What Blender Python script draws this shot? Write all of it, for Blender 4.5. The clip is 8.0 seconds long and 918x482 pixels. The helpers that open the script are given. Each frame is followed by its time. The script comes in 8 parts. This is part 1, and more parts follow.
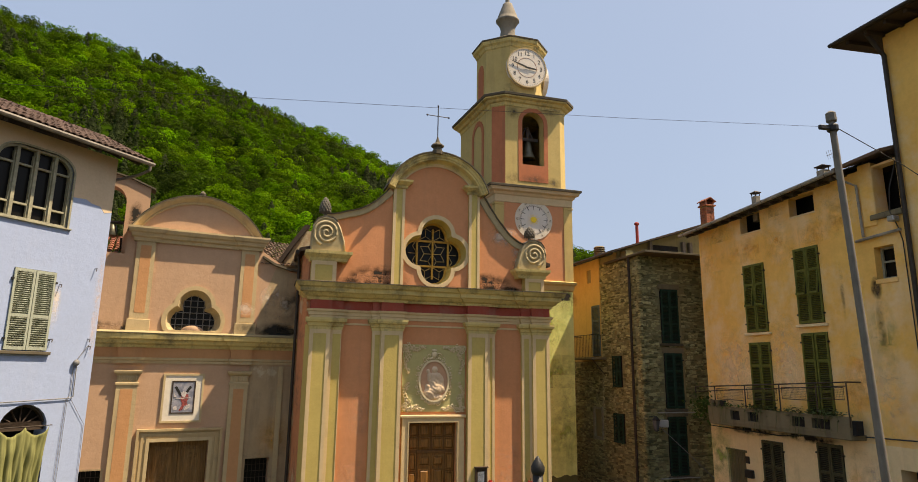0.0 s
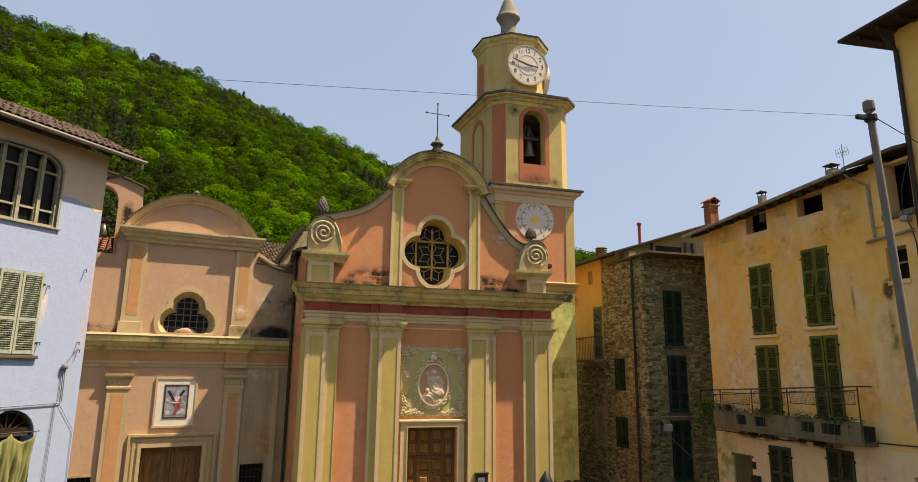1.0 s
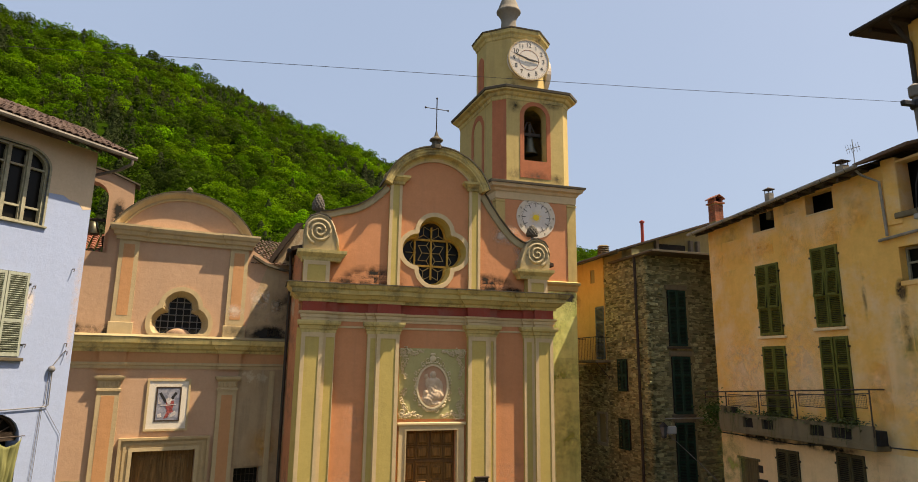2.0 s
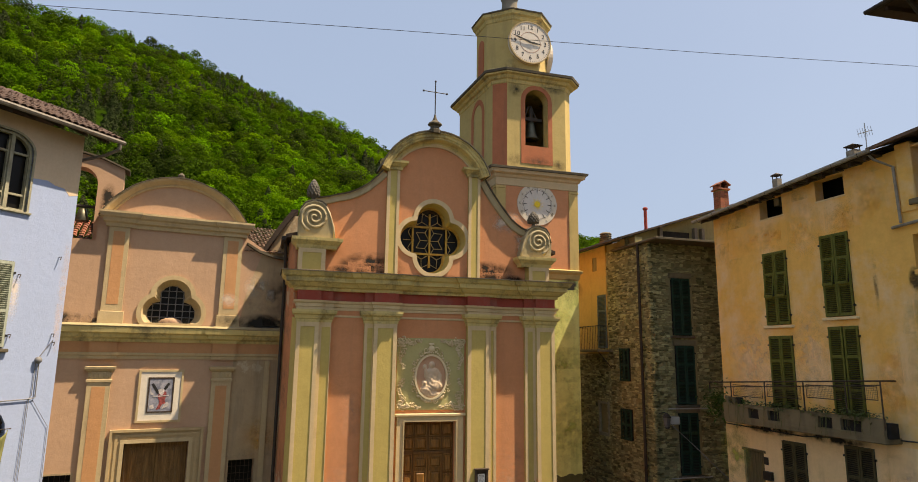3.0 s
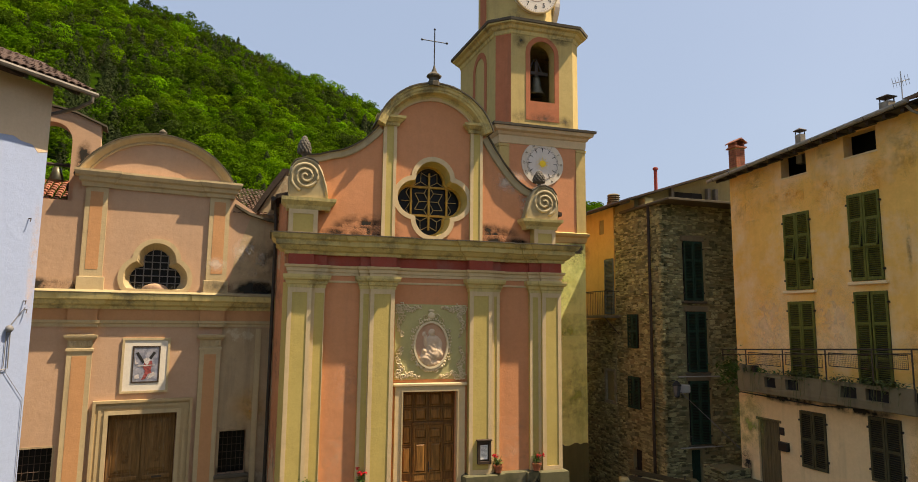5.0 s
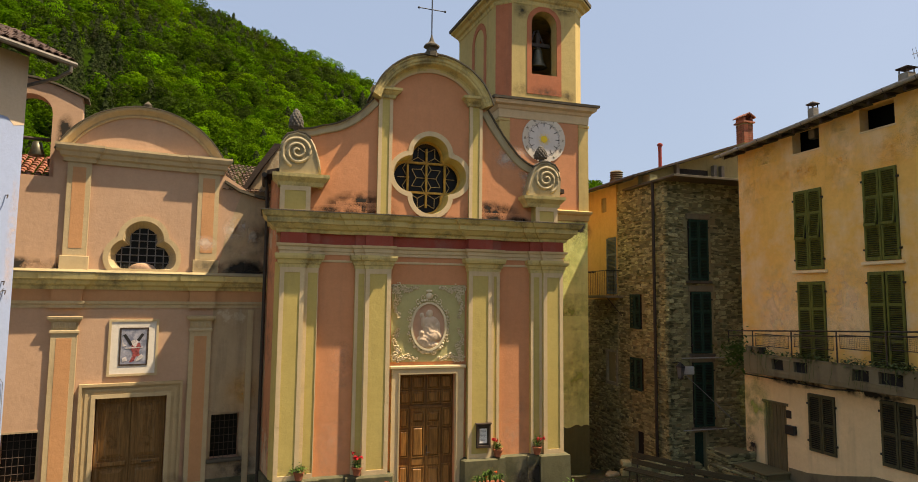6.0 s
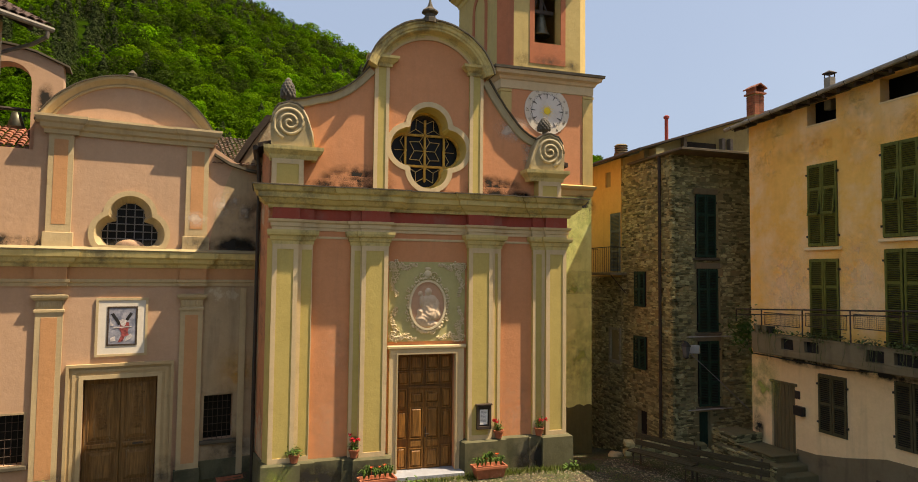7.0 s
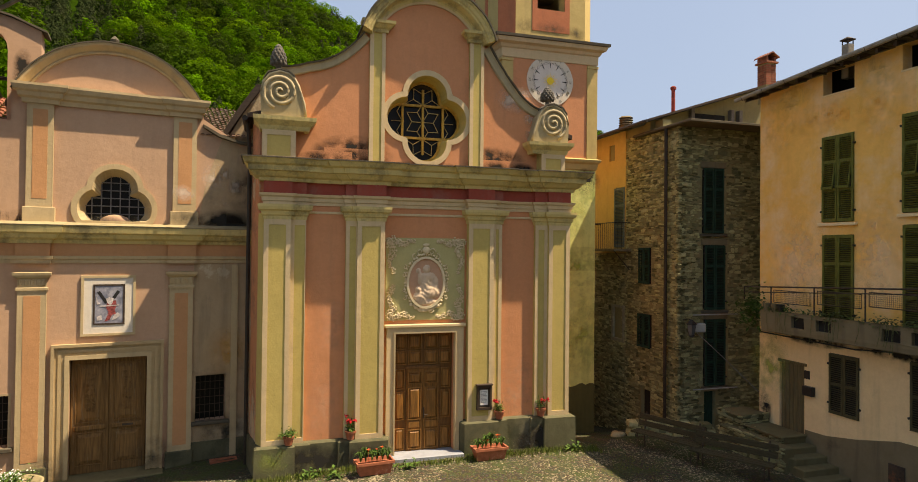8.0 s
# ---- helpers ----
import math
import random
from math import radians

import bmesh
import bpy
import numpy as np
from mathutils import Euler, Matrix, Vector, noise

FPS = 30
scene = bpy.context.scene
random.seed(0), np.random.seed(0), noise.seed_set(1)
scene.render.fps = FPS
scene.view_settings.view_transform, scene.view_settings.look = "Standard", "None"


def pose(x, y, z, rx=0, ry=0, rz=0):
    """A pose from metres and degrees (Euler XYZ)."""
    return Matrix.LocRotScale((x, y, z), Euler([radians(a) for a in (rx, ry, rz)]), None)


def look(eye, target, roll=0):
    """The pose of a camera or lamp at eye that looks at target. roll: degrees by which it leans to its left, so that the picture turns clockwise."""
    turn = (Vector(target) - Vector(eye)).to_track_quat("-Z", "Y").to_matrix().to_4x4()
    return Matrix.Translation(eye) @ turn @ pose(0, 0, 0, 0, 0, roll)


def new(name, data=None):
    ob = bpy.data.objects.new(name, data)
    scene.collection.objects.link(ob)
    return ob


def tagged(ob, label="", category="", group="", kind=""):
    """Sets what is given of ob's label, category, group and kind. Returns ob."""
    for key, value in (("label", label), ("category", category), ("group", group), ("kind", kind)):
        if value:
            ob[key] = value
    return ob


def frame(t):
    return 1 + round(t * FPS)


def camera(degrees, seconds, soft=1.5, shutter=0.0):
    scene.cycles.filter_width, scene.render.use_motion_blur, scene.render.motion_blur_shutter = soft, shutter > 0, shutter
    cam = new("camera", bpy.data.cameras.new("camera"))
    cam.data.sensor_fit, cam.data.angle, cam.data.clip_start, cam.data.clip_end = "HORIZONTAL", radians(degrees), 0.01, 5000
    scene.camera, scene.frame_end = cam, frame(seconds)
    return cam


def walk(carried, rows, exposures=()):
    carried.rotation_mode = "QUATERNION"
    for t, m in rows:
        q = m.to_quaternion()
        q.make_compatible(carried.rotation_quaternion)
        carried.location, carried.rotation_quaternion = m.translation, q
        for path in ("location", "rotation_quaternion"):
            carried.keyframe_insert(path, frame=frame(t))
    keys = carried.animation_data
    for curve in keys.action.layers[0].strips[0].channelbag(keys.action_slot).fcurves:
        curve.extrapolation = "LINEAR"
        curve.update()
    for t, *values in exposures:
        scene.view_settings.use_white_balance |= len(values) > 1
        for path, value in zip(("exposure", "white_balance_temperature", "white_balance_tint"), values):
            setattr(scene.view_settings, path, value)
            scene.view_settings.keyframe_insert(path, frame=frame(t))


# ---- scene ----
cam = camera(72.4, 8.0, 0.9)
PATH = [
    (0, (-5.279, -20.372, 4.854), (-4.718, -18.495, 5.257), 0.7),
    (0.5, (-5.237, -20.158, 4.891), (-4.673, -18.282, 5.295), 0.7),
    (1, (-5.193, -19.919, 4.939), (-4.628, -18.044, 5.344), 0.7),
    (1.5, (-5.141, -19.677, 4.99), (-4.574, -17.802, 5.396), 0.7),
    (3, (-4.876, -18.966, 5.152), (-4.307, -17.082, 5.511), 0.7),
    (3.5, (-4.8, -18.708, 5.149), (-4.232, -16.821, 5.487), 0.6),
    (4, (-4.749, -18.413, 5.178), (-4.177, -16.521, 5.487), 0.6),
    (4.5, (-4.653, -18.142, 5.194), (-4.082, -16.246, 5.475), 0.6),
    (6, (-4.366, -17.22, 5.288), (-3.786, -15.314, 5.47), 0.6),
    (6.5, (-4.283, -16.915, 5.313), (-3.701, -15.007, 5.46), 0.6),
    (7, (-4.176, -16.594, 5.354), (-3.593, -14.683, 5.458), 0.6),
    (7.5, (-4.086, -16.282, 5.368), (-3.502, -14.37, 5.435), 0.6),
    (8, (-3.988, -15.968, 5.372), (-3.402, -14.056, 5.399), 0.6),
]
walk(cam, [(t, look(eye, target, roll)) for t, eye, target, roll in PATH], [(0.0, 0.88, 7950, 13), (8.0, 0.88, 7950, 13)])

# ---- world and sun ----
SUN_FROM = Vector((2.85, -1.0, 5.6)).normalized()
world = bpy.data.worlds.new("sky")
scene.world = world
world.use_nodes = True
wn = world.node_tree
sky = wn.nodes.new("ShaderNodeTexSky")
sky.sky_type = "NISHITA"
sky.sun_disc = False
sky.sun_elevation = math.asin(SUN_FROM.z)
sky.sun_rotation = math.atan2(SUN_FROM.x, SUN_FROM.y)
sky.air_density, sky.dust_density, sky.ozone_density = 1.0, 2.7, 1.2
wn.nodes["Background"].inputs["Strength"].default_value = 0.113
# thin high cloud veils the whole sky
veil = wn.nodes.new("ShaderNodeMix")
veil.data_type = "RGBA"
cloud = wn.nodes.new("ShaderNodeTexNoise")
cloud.inputs["Scale"].default_value, cloud.inputs["Detail"].default_value = 2.2, 5.0
cloud_map = wn.nodes.new("ShaderNodeTexCoord")
wn.links.new(cloud_map.outputs["Generated"], cloud.inputs["Vector"])
spread = wn.nodes.new("ShaderNodeMapRange")
spread.inputs["From Min"].default_value, spread.inputs["From Max"].default_value = 0.35, 0.7
spread.inputs["To Min"].default_value, spread.inputs["To Max"].default_value = 0.66, 0.86
wn.links.new(cloud.outputs["Fac"], spread.inputs["Value"])
wn.links.new(spread.outputs[0], veil.inputs["Factor"])
wn.links.new(sky.outputs[0], veil.inputs[6])
veil.inputs[7].default_value = (1.85, 2.62, 4.1, 1.0)
wn.links.new(veil.outputs[2], wn.nodes["Background"].inputs["Color"])
sun = new("sun", bpy.data.lights.new("sun", "SUN"))
sun.data.energy, sun.data.angle, sun.data.color = 4.7, radians(0.6), (1.0, 0.91, 0.77)
sun.matrix_world = look(SUN_FROM * 50, (0, 0, 0))


# ---- materials ----
def rgba(c):
    return (c[0], c[1], c[2], 1.0)


def shader(name, rough=0.9, metal=0.0):
    m = bpy.data.materials.new(name)
    m.use_nodes = True
    b = m.node_tree.nodes["Principled BSDF"]
    b.inputs["Roughness"].default_value, b.inputs["Metallic"].default_value = rough, metal
    b.inputs["Specular IOR Level"].default_value = 0.3
    return m, m.node_tree, b


def node(nt, kind, **values):
    n = nt.nodes.new(kind)
    for key, value in values.items():
        if key == "op":
            n.operation = value
        elif key == "blend":
            n.data_type, n.blend_type = "RGBA", value
        else:
            n.inputs[key.replace("_", " ")].default_value = value
    return n


def coords(nt, scale=(1, 1, 1)):
    tc = nt.nodes.new("ShaderNodeTexCoord")
    mp = nt.nodes.new("ShaderNodeMapping")
    mp.inputs["Scale"].default_value = scale
    nt.links.new(tc.outputs["Object"], mp.inputs["Vector"])
    return mp.outputs[0]


def blob(nt, scale, detail=5.0, rough=0.6, stretch=(1, 1, 1), lo=0.4, hi=0.6):
    """A soft mask of noise between lo and hi."""
    n = node(nt, "ShaderNodeTexNoise", Scale=scale, Detail=detail, Roughness=rough)
    nt.links.new(coords(nt, stretch), n.inputs["Vector"])
    r = node(nt, "ShaderNodeMapRange", From_Min=lo, From_Max=hi)
    nt.links.new(n.outputs["Fac"], r.inputs["Value"])
    return r.outputs[0]


def mix(nt, fac, a, b, kind="MIX"):
    m = node(nt, "ShaderNodeMix", blend=kind)
    if isinstance(fac, float):
        m.inputs["Factor"].default_value = fac
    else:
        nt.links.new(fac, m.inputs["Factor"])
    for slot, c in ((6, a), (7, b)):
        if isinstance(c, tuple):
            m.inputs[slot].default_value = rgba(c)
        else:
            nt.links.new(c, m.inputs[slot])
    return m.outputs[2]


def times(nt, a, k):
    n = node(nt, "ShaderNodeMath", op="MULTIPLY")
    nt.links.new(a, n.inputs[0])
    if isinstance(k, float):
        n.inputs[1].default_value = k
    else:
        nt.links.new(k, n.inputs[1])
    return n.outputs[0]


def relief(nt, b, heights, strength=0.3, depth=0.01):
    """Bump from a list of (mask, weight)."""
    total = None
    for h, w in heights:
        x = times(nt, h, float(w))
        if total is None:
            total = x
        else:
            s = node(nt, "ShaderNodeMath", op="ADD")
            nt.links.new(total, s.inputs[0])
            nt.links.new(x, s.inputs[1])
            total = s.outputs[0]
    bump = node(nt, "ShaderNodeBump", Strength=strength, Distance=depth)
    nt.links.new(total, bump.inputs["Height"])
    nt.links.new(bump.outputs[0], b.inputs["Normal"])


def tone(c, k, tint=(1, 1, 1)):
    return tuple(min(1.0, v * k * t) for v, t in zip(c, tint))


def plaster(name, c, fade=0.35, dirt=0.3, dirt_colour=(0.09, 0.08, 0.065), streak=0.35, rough=0.92, patch=None, patch_lo=0.62, patch_soft=0.03, dirt_lo=0.57):
    m, nt, b = shader(name, rough)
    c = tone(c, 0.93, (1.04, 0.985, 0.88))
    patch = patch and tone(patch, 0.93, (1.04, 0.985, 0.88))
    big = blob(nt, 0.7, 6, 0.62, lo=0.36, hi=0.66)
    mid = blob(nt, 3.5, 6, 0.65, lo=0.35, hi=0.7)
    fine = blob(nt, 45, 4, 0.6, lo=0.3, hi=0.7)
    col = mix(nt, times(nt, big, fade), c, tone(c, 1.18, (1, 1.04, 1.1)))
    col = mix(nt, times(nt, mid, fade), col, tone(c, 0.78, (1, 0.97, 0.9)))
    if patch:
        pk = blob(nt, 0.55, 8, 0.68, lo=patch_lo, hi=patch_lo + patch_soft)
        col = mix(nt, pk, col, patch)
    st = blob(nt, 2.2, 6, 0.6, stretch=(1.6, 1.6, 0.16), lo=0.52, hi=0.78)
    col = mix(nt, times(nt, st, streak), col, dirt_colour)
    sp = blob(nt, 1.3, 9, 0.72, lo=dirt_lo, hi=dirt_lo + 0.15)
    col = mix(nt, times(nt, sp, dirt), col, dirt_colour)
    mot = blob(nt, 13, 7, 0.7, lo=0.42, hi=0.75)
    col = mix(nt, times(nt, mot, 0.28), col, tone(c, 0.72, (1, 0.98, 0.94)))
    chip = blob(nt, 7, 8, 0.75, lo=0.69, hi=0.72)
    col = mix(nt, times(nt, chip, 0.35), col, tone(c, 1.35, (0.95, 1.05, 1.2)))
    gr = blob(nt, 110, 2, 0.5, lo=0.3, hi=0.7)
    col = mix(nt, times(nt, gr, 0.12), col, tone(c, 0.6))
    nt.links.new(col, b.inputs["Base Color"])
    relief(nt, b, ((mid, 1.0), (mot, 0.25), (fine, 0.2), (sp, -0.3), (chip, -0.4)), 0.32, 0.012)
    return m


def paint(name, c, wear=0.3, under=None, rough=0.6, metal=0.0, grain=(1, 1, 1), scale=6.0, amount=0.2):
    m, nt, b = shader(name, rough, metal)
    c, under = tone(c, 1.3), under and tone(under, 1.3)
    a = blob(nt, scale, 6, 0.65, grain, 0.35, 0.7)
    w = blob(nt, scale * 0.45, 9, 0.7, grain, 0.58, 0.66)
    f = blob(nt, scale * 9, 4, 0.6, grain, 0.3, 0.7)
    col = mix(nt, a, tone(c, 1 - wear), tone(c, 1 + wear * 0.6))
    col = mix(nt, times(nt, w, wear if under is None else min(1.0, wear * 2)), col, under or tone(c, 0.45))
    nt.links.new(col, b.inputs["Base Color"])
    relief(nt, b, ((a, 0.6), (f, 0.5)), amount, 0.006)
    return m


def varied(name, c, spread=0.35, rough=0.9, scale=8.0, island=False, c2=None, bump=0.5, moss=None):
    """Pieces that differ from one another a little."""
    m, nt, b = shader(name, rough)
    c, c2 = tone(c, 1.3), c2 and tone(c2, 1.3)
    if island:
        r = nt.nodes.new("ShaderNodeNewGeometry").outputs["Random Per Island"]
    else:
        r = nt.nodes.new("ShaderNodeObjectInfo").outputs["Random"]
    col = mix(nt, r, tone(c, 1 - spread), c2 or tone(c, 1 + spread, (1, 0.96, 0.9)))
    a = blob(nt, scale, 6, 0.65, lo=0.35, hi=0.7)
    col = mix(nt, times(nt, a, 0.4), col, tone(c, 0.55))
    if moss:
        col = mix(nt, times(nt, blob(nt, scale * 0.2, 7, 0.65, lo=0.5, hi=0.66), 0.7), col, moss)
    f = blob(nt, scale * 5, 5, 0.6, lo=0.3, hi=0.7)
    nt.links.new(col, b.inputs["Base Color"])
    relief(nt, b, ((a, 1.0), (f, 0.5)), bump, 0.02)
    return m


SALMON = plaster("salmon plaster", (0.67, 0.305, 0.158), 0.35, 0.14, streak=0.14, patch=(0.66, 0.45, 0.32), patch_lo=0.69)
PEELING = plaster("peeling salmon plaster", (0.62, 0.27, 0.14), 0.5, 0.7, streak=0.6, patch=(0.62, 0.47, 0.33), patch_lo=0.54, dirt_lo=0.52)
# salmon deepened for the frames; on the left chamfers it holds their shade
DEEPSALMON = plaster("deep salmon plaster", (0.52, 0.185, 0.095), 0.45, 0.35, streak=0.4, dirt_colour=(0.16, 0.10, 0.06))
OCHRE = plaster("greenish ochre plaster", (0.58, 0.465, 0.165), 0.35, 0.18, streak=0.18)
CREAM = plaster("cream plaster trim", (0.68, 0.54, 0.34), 0.25, 0.2, streak=0.2)
CORNICE = plaster("weathered ochre cornice", (0.68, 0.56, 0.25), 0.45, 0.75, streak=0.6, dirt_colour=(0.085, 0.078, 0.055), dirt_lo=0.51)
RED = plaster("dark red frieze", (0.40, 0.085, 0.06), 0.5, 0.6, dirt_colour=(0.32, 0.15, 0.11), streak=0.3, dirt_lo=0.5)
PLINTH = plaster("grey cement plinth", (0.125, 0.122, 0.072), 0.7, 0.8, dirt_colour=(0.05, 0.052, 0.028), streak=0.7, dirt_lo=0.48, patch=(0.17, 0.16, 0.11), patch_lo=0.56, patch_soft=0.1)
DOORTRIM = plaster("tan moulded door trim", (0.50, 0.385, 0.225), 0.35, 0.35, streak=0.3)
TOWER = plaster("pale ochre tower plaster", (0.58, 0.45, 0.19), 0.4, 0.22, streak=0.25)
SIDEWALL = plaster("pale mossy yellow plaster", (0.74, 0.79, 0.32), 0.5, 0.65, dirt_colour=(0.26, 0.34, 0.065), streak=0.55, dirt_lo=0.52)
PINK = plaster("chapel pink plaster", (0.545, 0.36, 0.25), 0.3, 0.14, streak=0.14, dirt_colour=(0.14, 0.12, 0.09))
ORANGE = plaster("chapel orange panel", (0.58, 0.31, 0.155), 0.3, 0.14, streak=0.15)
CHCREAM = plaster("chapel cream trim", (0.54, 0.43, 0.265), 0.3, 0.3, streak=0.3)
GREYWALL = plaster("damp grey plaster", (0.46, 0.35, 0.225), 0.5, 0.6, streak=0.5, patch=(0.56, 0.48, 0.35), patch_lo=0.6)
WHITE = plaster("bluish white limewash", (0.335, 0.432, 0.69), 0.12, 0.08, streak=0.06, dirt_colour=(0.45, 0.37, 0.3))
BEIGE = plaster("beige plaster", (0.64, 0.515, 0.39), 0.2, 0.1, streak=0.1)
YELLOW = plaster("orange yellow plaster", (0.95, 0.58, 0.17), 0.5, 0.35, streak=0.25, dirt_colour=(0.60, 0.35, 0.08), patch=(0.92, 0.69, 0.40), patch_lo=0.45, patch_soft=0.14)
ALLEYYELLOW = plaster("faded yellow plaster", (0.62, 0.45, 0.17), 0.45, 0.25, streak=0.3, dirt_colour=(0.3, 0.22, 0.1))
PEACH = plaster("peach plaster", (0.88, 0.70, 0.43), 0.35, 0.25, streak=0.3, dirt_colour=(0.22, 0.19, 0.10))
CONCRETE = plaster("stained concrete", (0.21, 0.18, 0.115), 0.5, 0.6, streak=0.6, dirt_colour=(0.045, 0.042, 0.035))
MORTAR = plaster("brown lime mortar", (0.29, 0.265, 0.145), 0.5, 0.4, dirt_colour=(0.08, 0.065, 0.04))
RELIEFGREEN = plaster("grey green stucco ground", (0.52, 0.48, 0.235), 0.3, 0.15, streak=0.12)
STUCCO = plaster("pale stucco", (0.78, 0.67, 0.47), 0.2, 0.15, streak=0.1)
STONEGREY = plaster("lichened grey stone", (0.38, 0.325, 0.20), 0.5, 0.6, streak=0.4, dirt_colour=(0.05, 0.048, 0.04))
STATUE = plaster("pinkish stucco figure", (0.70, 0.55, 0.42), 0.2, 0.15, streak=0.1)
DIALWHITE = plaster("white painted dial", (0.78, 0.74, 0.70), 0.2, 0.2, streak=0.2, dirt_colour=(0.4, 0.25, 0.18))
DIALPINK = plaster("pinkish dial centre", (0.66, 0.52, 0.44), 0.2, 0.2)
DIALCREAM = plaster("cream numeral band", (0.76, 0.70, 0.60), 0.2, 0.2)
DIALBROWN = paint("brown dial line", (0.13, 0.10, 0.05), 0.2)
SUNYELLOW = paint("yellow painted sun", (0.75, 0.5, 0.03), 0.1)
BLACK = paint("black painted iron", (0.018, 0.017, 0.016), 0.3, rough=0.5)
IRON = paint("rusty dark iron", (0.05, 0.036, 0.026), 0.4, under=(0.13, 0.055, 0.025), rough=0.65)
WOOD = paint("old brown door wood", (0.15, 0.066, 0.018), 0.4, under=(0.07, 0.035, 0.015), rough=0.55, grain=(9, 9, 0.7), scale=3.0, amount=0.35)
WOODLIGHT = paint("worn honey door wood", (0.22, 0.10, 0.025), 0.55, under=(0.10, 0.05, 0.02), rough=0.5, grain=(9, 9, 0.7), scale=3.0, amount=0.35)
WOODGREY = paint("weathered chapel door wood", (0.18, 0.096, 0.031), 0.45, under=(0.19, 0.14, 0.08), rough=0.7, grain=(9, 9, 0.6), scale=3.0, amount=0.4)
WINDOWWOOD = paint("yellow window wood", (0.46, 0.27, 0.05), 0.3, rough=0.6)
TRACERY = paint("pale ochre glazing bars", (0.42, 0.31, 0.13), 0.25, rough=0.6)
GREENSHUT = paint("green louvred shutter paint", (0.098, 0.106, 0.018), 0.35, under=(0.16, 0.15, 0.07), rough=0.6, grain=(4, 4, 1))
DARKSHUT = paint("dark green shutter paint", (0.015, 0.040, 0.024), 0.35, rough=0.9, grain=(4, 4, 1))
OLIVESHUT = paint("dark olive shutter paint", (0.06, 0.055, 0.026), 0.35, rough=0.65, grain=(4, 4, 1))
PALESHUT = paint("pale sage shutter paint", (0.26, 0.28, 0.22), 0.2, under=(0.46, 0.44, 0.38), rough=0.6, grain=(4, 4, 1))
BLUESHUT = paint("grey blue shutter paint", (0.10, 0.13, 0.13), 0.3, rough=0.6)
PALEFRAME = paint("pale weathered window frame", (0.24, 0.225, 0.155), 0.3, under=(0.30, 0.22, 0.14), rough=0.7)
DARKWOOD = paint("dark eave timber", (0.045, 0.03, 0.02), 0.4, rough=0.8, grain=(1, 8, 8))
OLDPLANK = paint("old plank door", (0.11, 0.088, 0.042), 0.4, under=(0.07, 0.05, 0.03), rough=0.8, grain=(9, 9, 0.6), scale=3.0)
BENCHWOOD = paint("grey brown bench wood", (0.05, 0.040, 0.018), 0.4, rough=0.8, grain=(1, 9, 9))
GALV = paint("dull galvanised metal", (0.34, 0.34, 0.33), 0.25, rough=0.45, metal=0.6)
PIPE = paint("brown downpipe", (0.034, 0.026, 0.019), 0.35, rough=0.5, metal=0.2)
PALEPIPE = paint("pale downpipe", (0.13, 0.11, 0.085), 0.3, rough=0.5)
POLE = paint("grey painted pole", (0.135, 0.12, 0.098), 0.2, rough=0.7, metal=0.0)
TERRACOTTA = paint("terracotta", (0.30, 0.10, 0.05), 0.25, under=(0.5, 0.3, 0.22), rough=0.85)
REDPIPE = paint("red painted flue", (0.28, 0.045, 0.03), 0.3, rough=0.6)
MARBLE = paint("white marble step", (0.24, 0.25, 0.27), 0.15, rough=0.5)
PALEGUTTER = paint("pale metal gutter", (0.24, 0.215, 0.17), 0.3, rough=0.6)
STEPSTONE = plaster("mossy dark stone", (0.17, 0.15, 0.08), 0.5, 0.6, dirt_colour=(0.05, 0.05, 0.025), streak=0.4)
DAMPBASE = plaster("damp mossy foot of the tower", (0.13, 0.125, 0.05), 0.6, 0.7, dirt_colour=(0.05, 0.055, 0.02), streak=0.6)
SLATE = plaster("slate ledge", (0.115, 0.1, 0.075), 0.6, 0.5, dirt_colour=(0.04, 0.038, 0.03))
PAPER = paint("paper notice", (0.7, 0.68, 0.64), 0.08)
BELLBRONZE = paint("dull bronze bell", (0.09, 0.085, 0.06), 0.3, rough=0.45, metal=0.7)
FABRIC = paint("pale green curtain cloth", (0.16, 0.16, 0.06), 0.25, rough=0.95, grain=(3, 3, 0.3))
# near black paint in place of the shade inside rooms and recesses
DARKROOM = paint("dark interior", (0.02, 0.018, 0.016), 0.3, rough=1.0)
CABLE = paint("black cable", (0.035, 0.034, 0.033), 0.2)
GREYCABLE = paint("grey cable", (0.15, 0.145, 0.14), 0.2)
LAMPGLASS = paint("milky lamp glass", (0.30, 0.30, 0.27), 0.1, rough=0.2)
DIMGLASS = paint("dim grey lamp glass", (0.07, 0.075, 0.08), 0.2, rough=0.2)
BRICK = varied("red chimney brick", (0.23, 0.085, 0.05), 0.35, island=True, scale=14)
TILE = varied("weathered roof tile", (0.075, 0.045, 0.032), 0.4, island=False, scale=7, c2=(0.095, 0.06, 0.045), moss=(0.06, 0.056, 0.036))
TILES = varied("weathered roof tiles", (0.15, 0.08, 0.05), 0.4, island=True, scale=7, c2=(0.2, 0.14, 0.1), moss=(0.08, 0.075, 0.05))
REDTILES = varied("red roof tiles", (0.22, 0.085, 0.05), 0.4, island=True, scale=7)
STONE = varied("brown rubble stone", (0.145, 0.142, 0.062), 0.45, scale=9, c2=(0.45, 0.425, 0.215), bump=0.9)
STONES = varied("brown rubble stones", (0.145, 0.142, 0.062), 0.45, scale=9, island=True, c2=(0.45, 0.425, 0.215), bump=0.9)
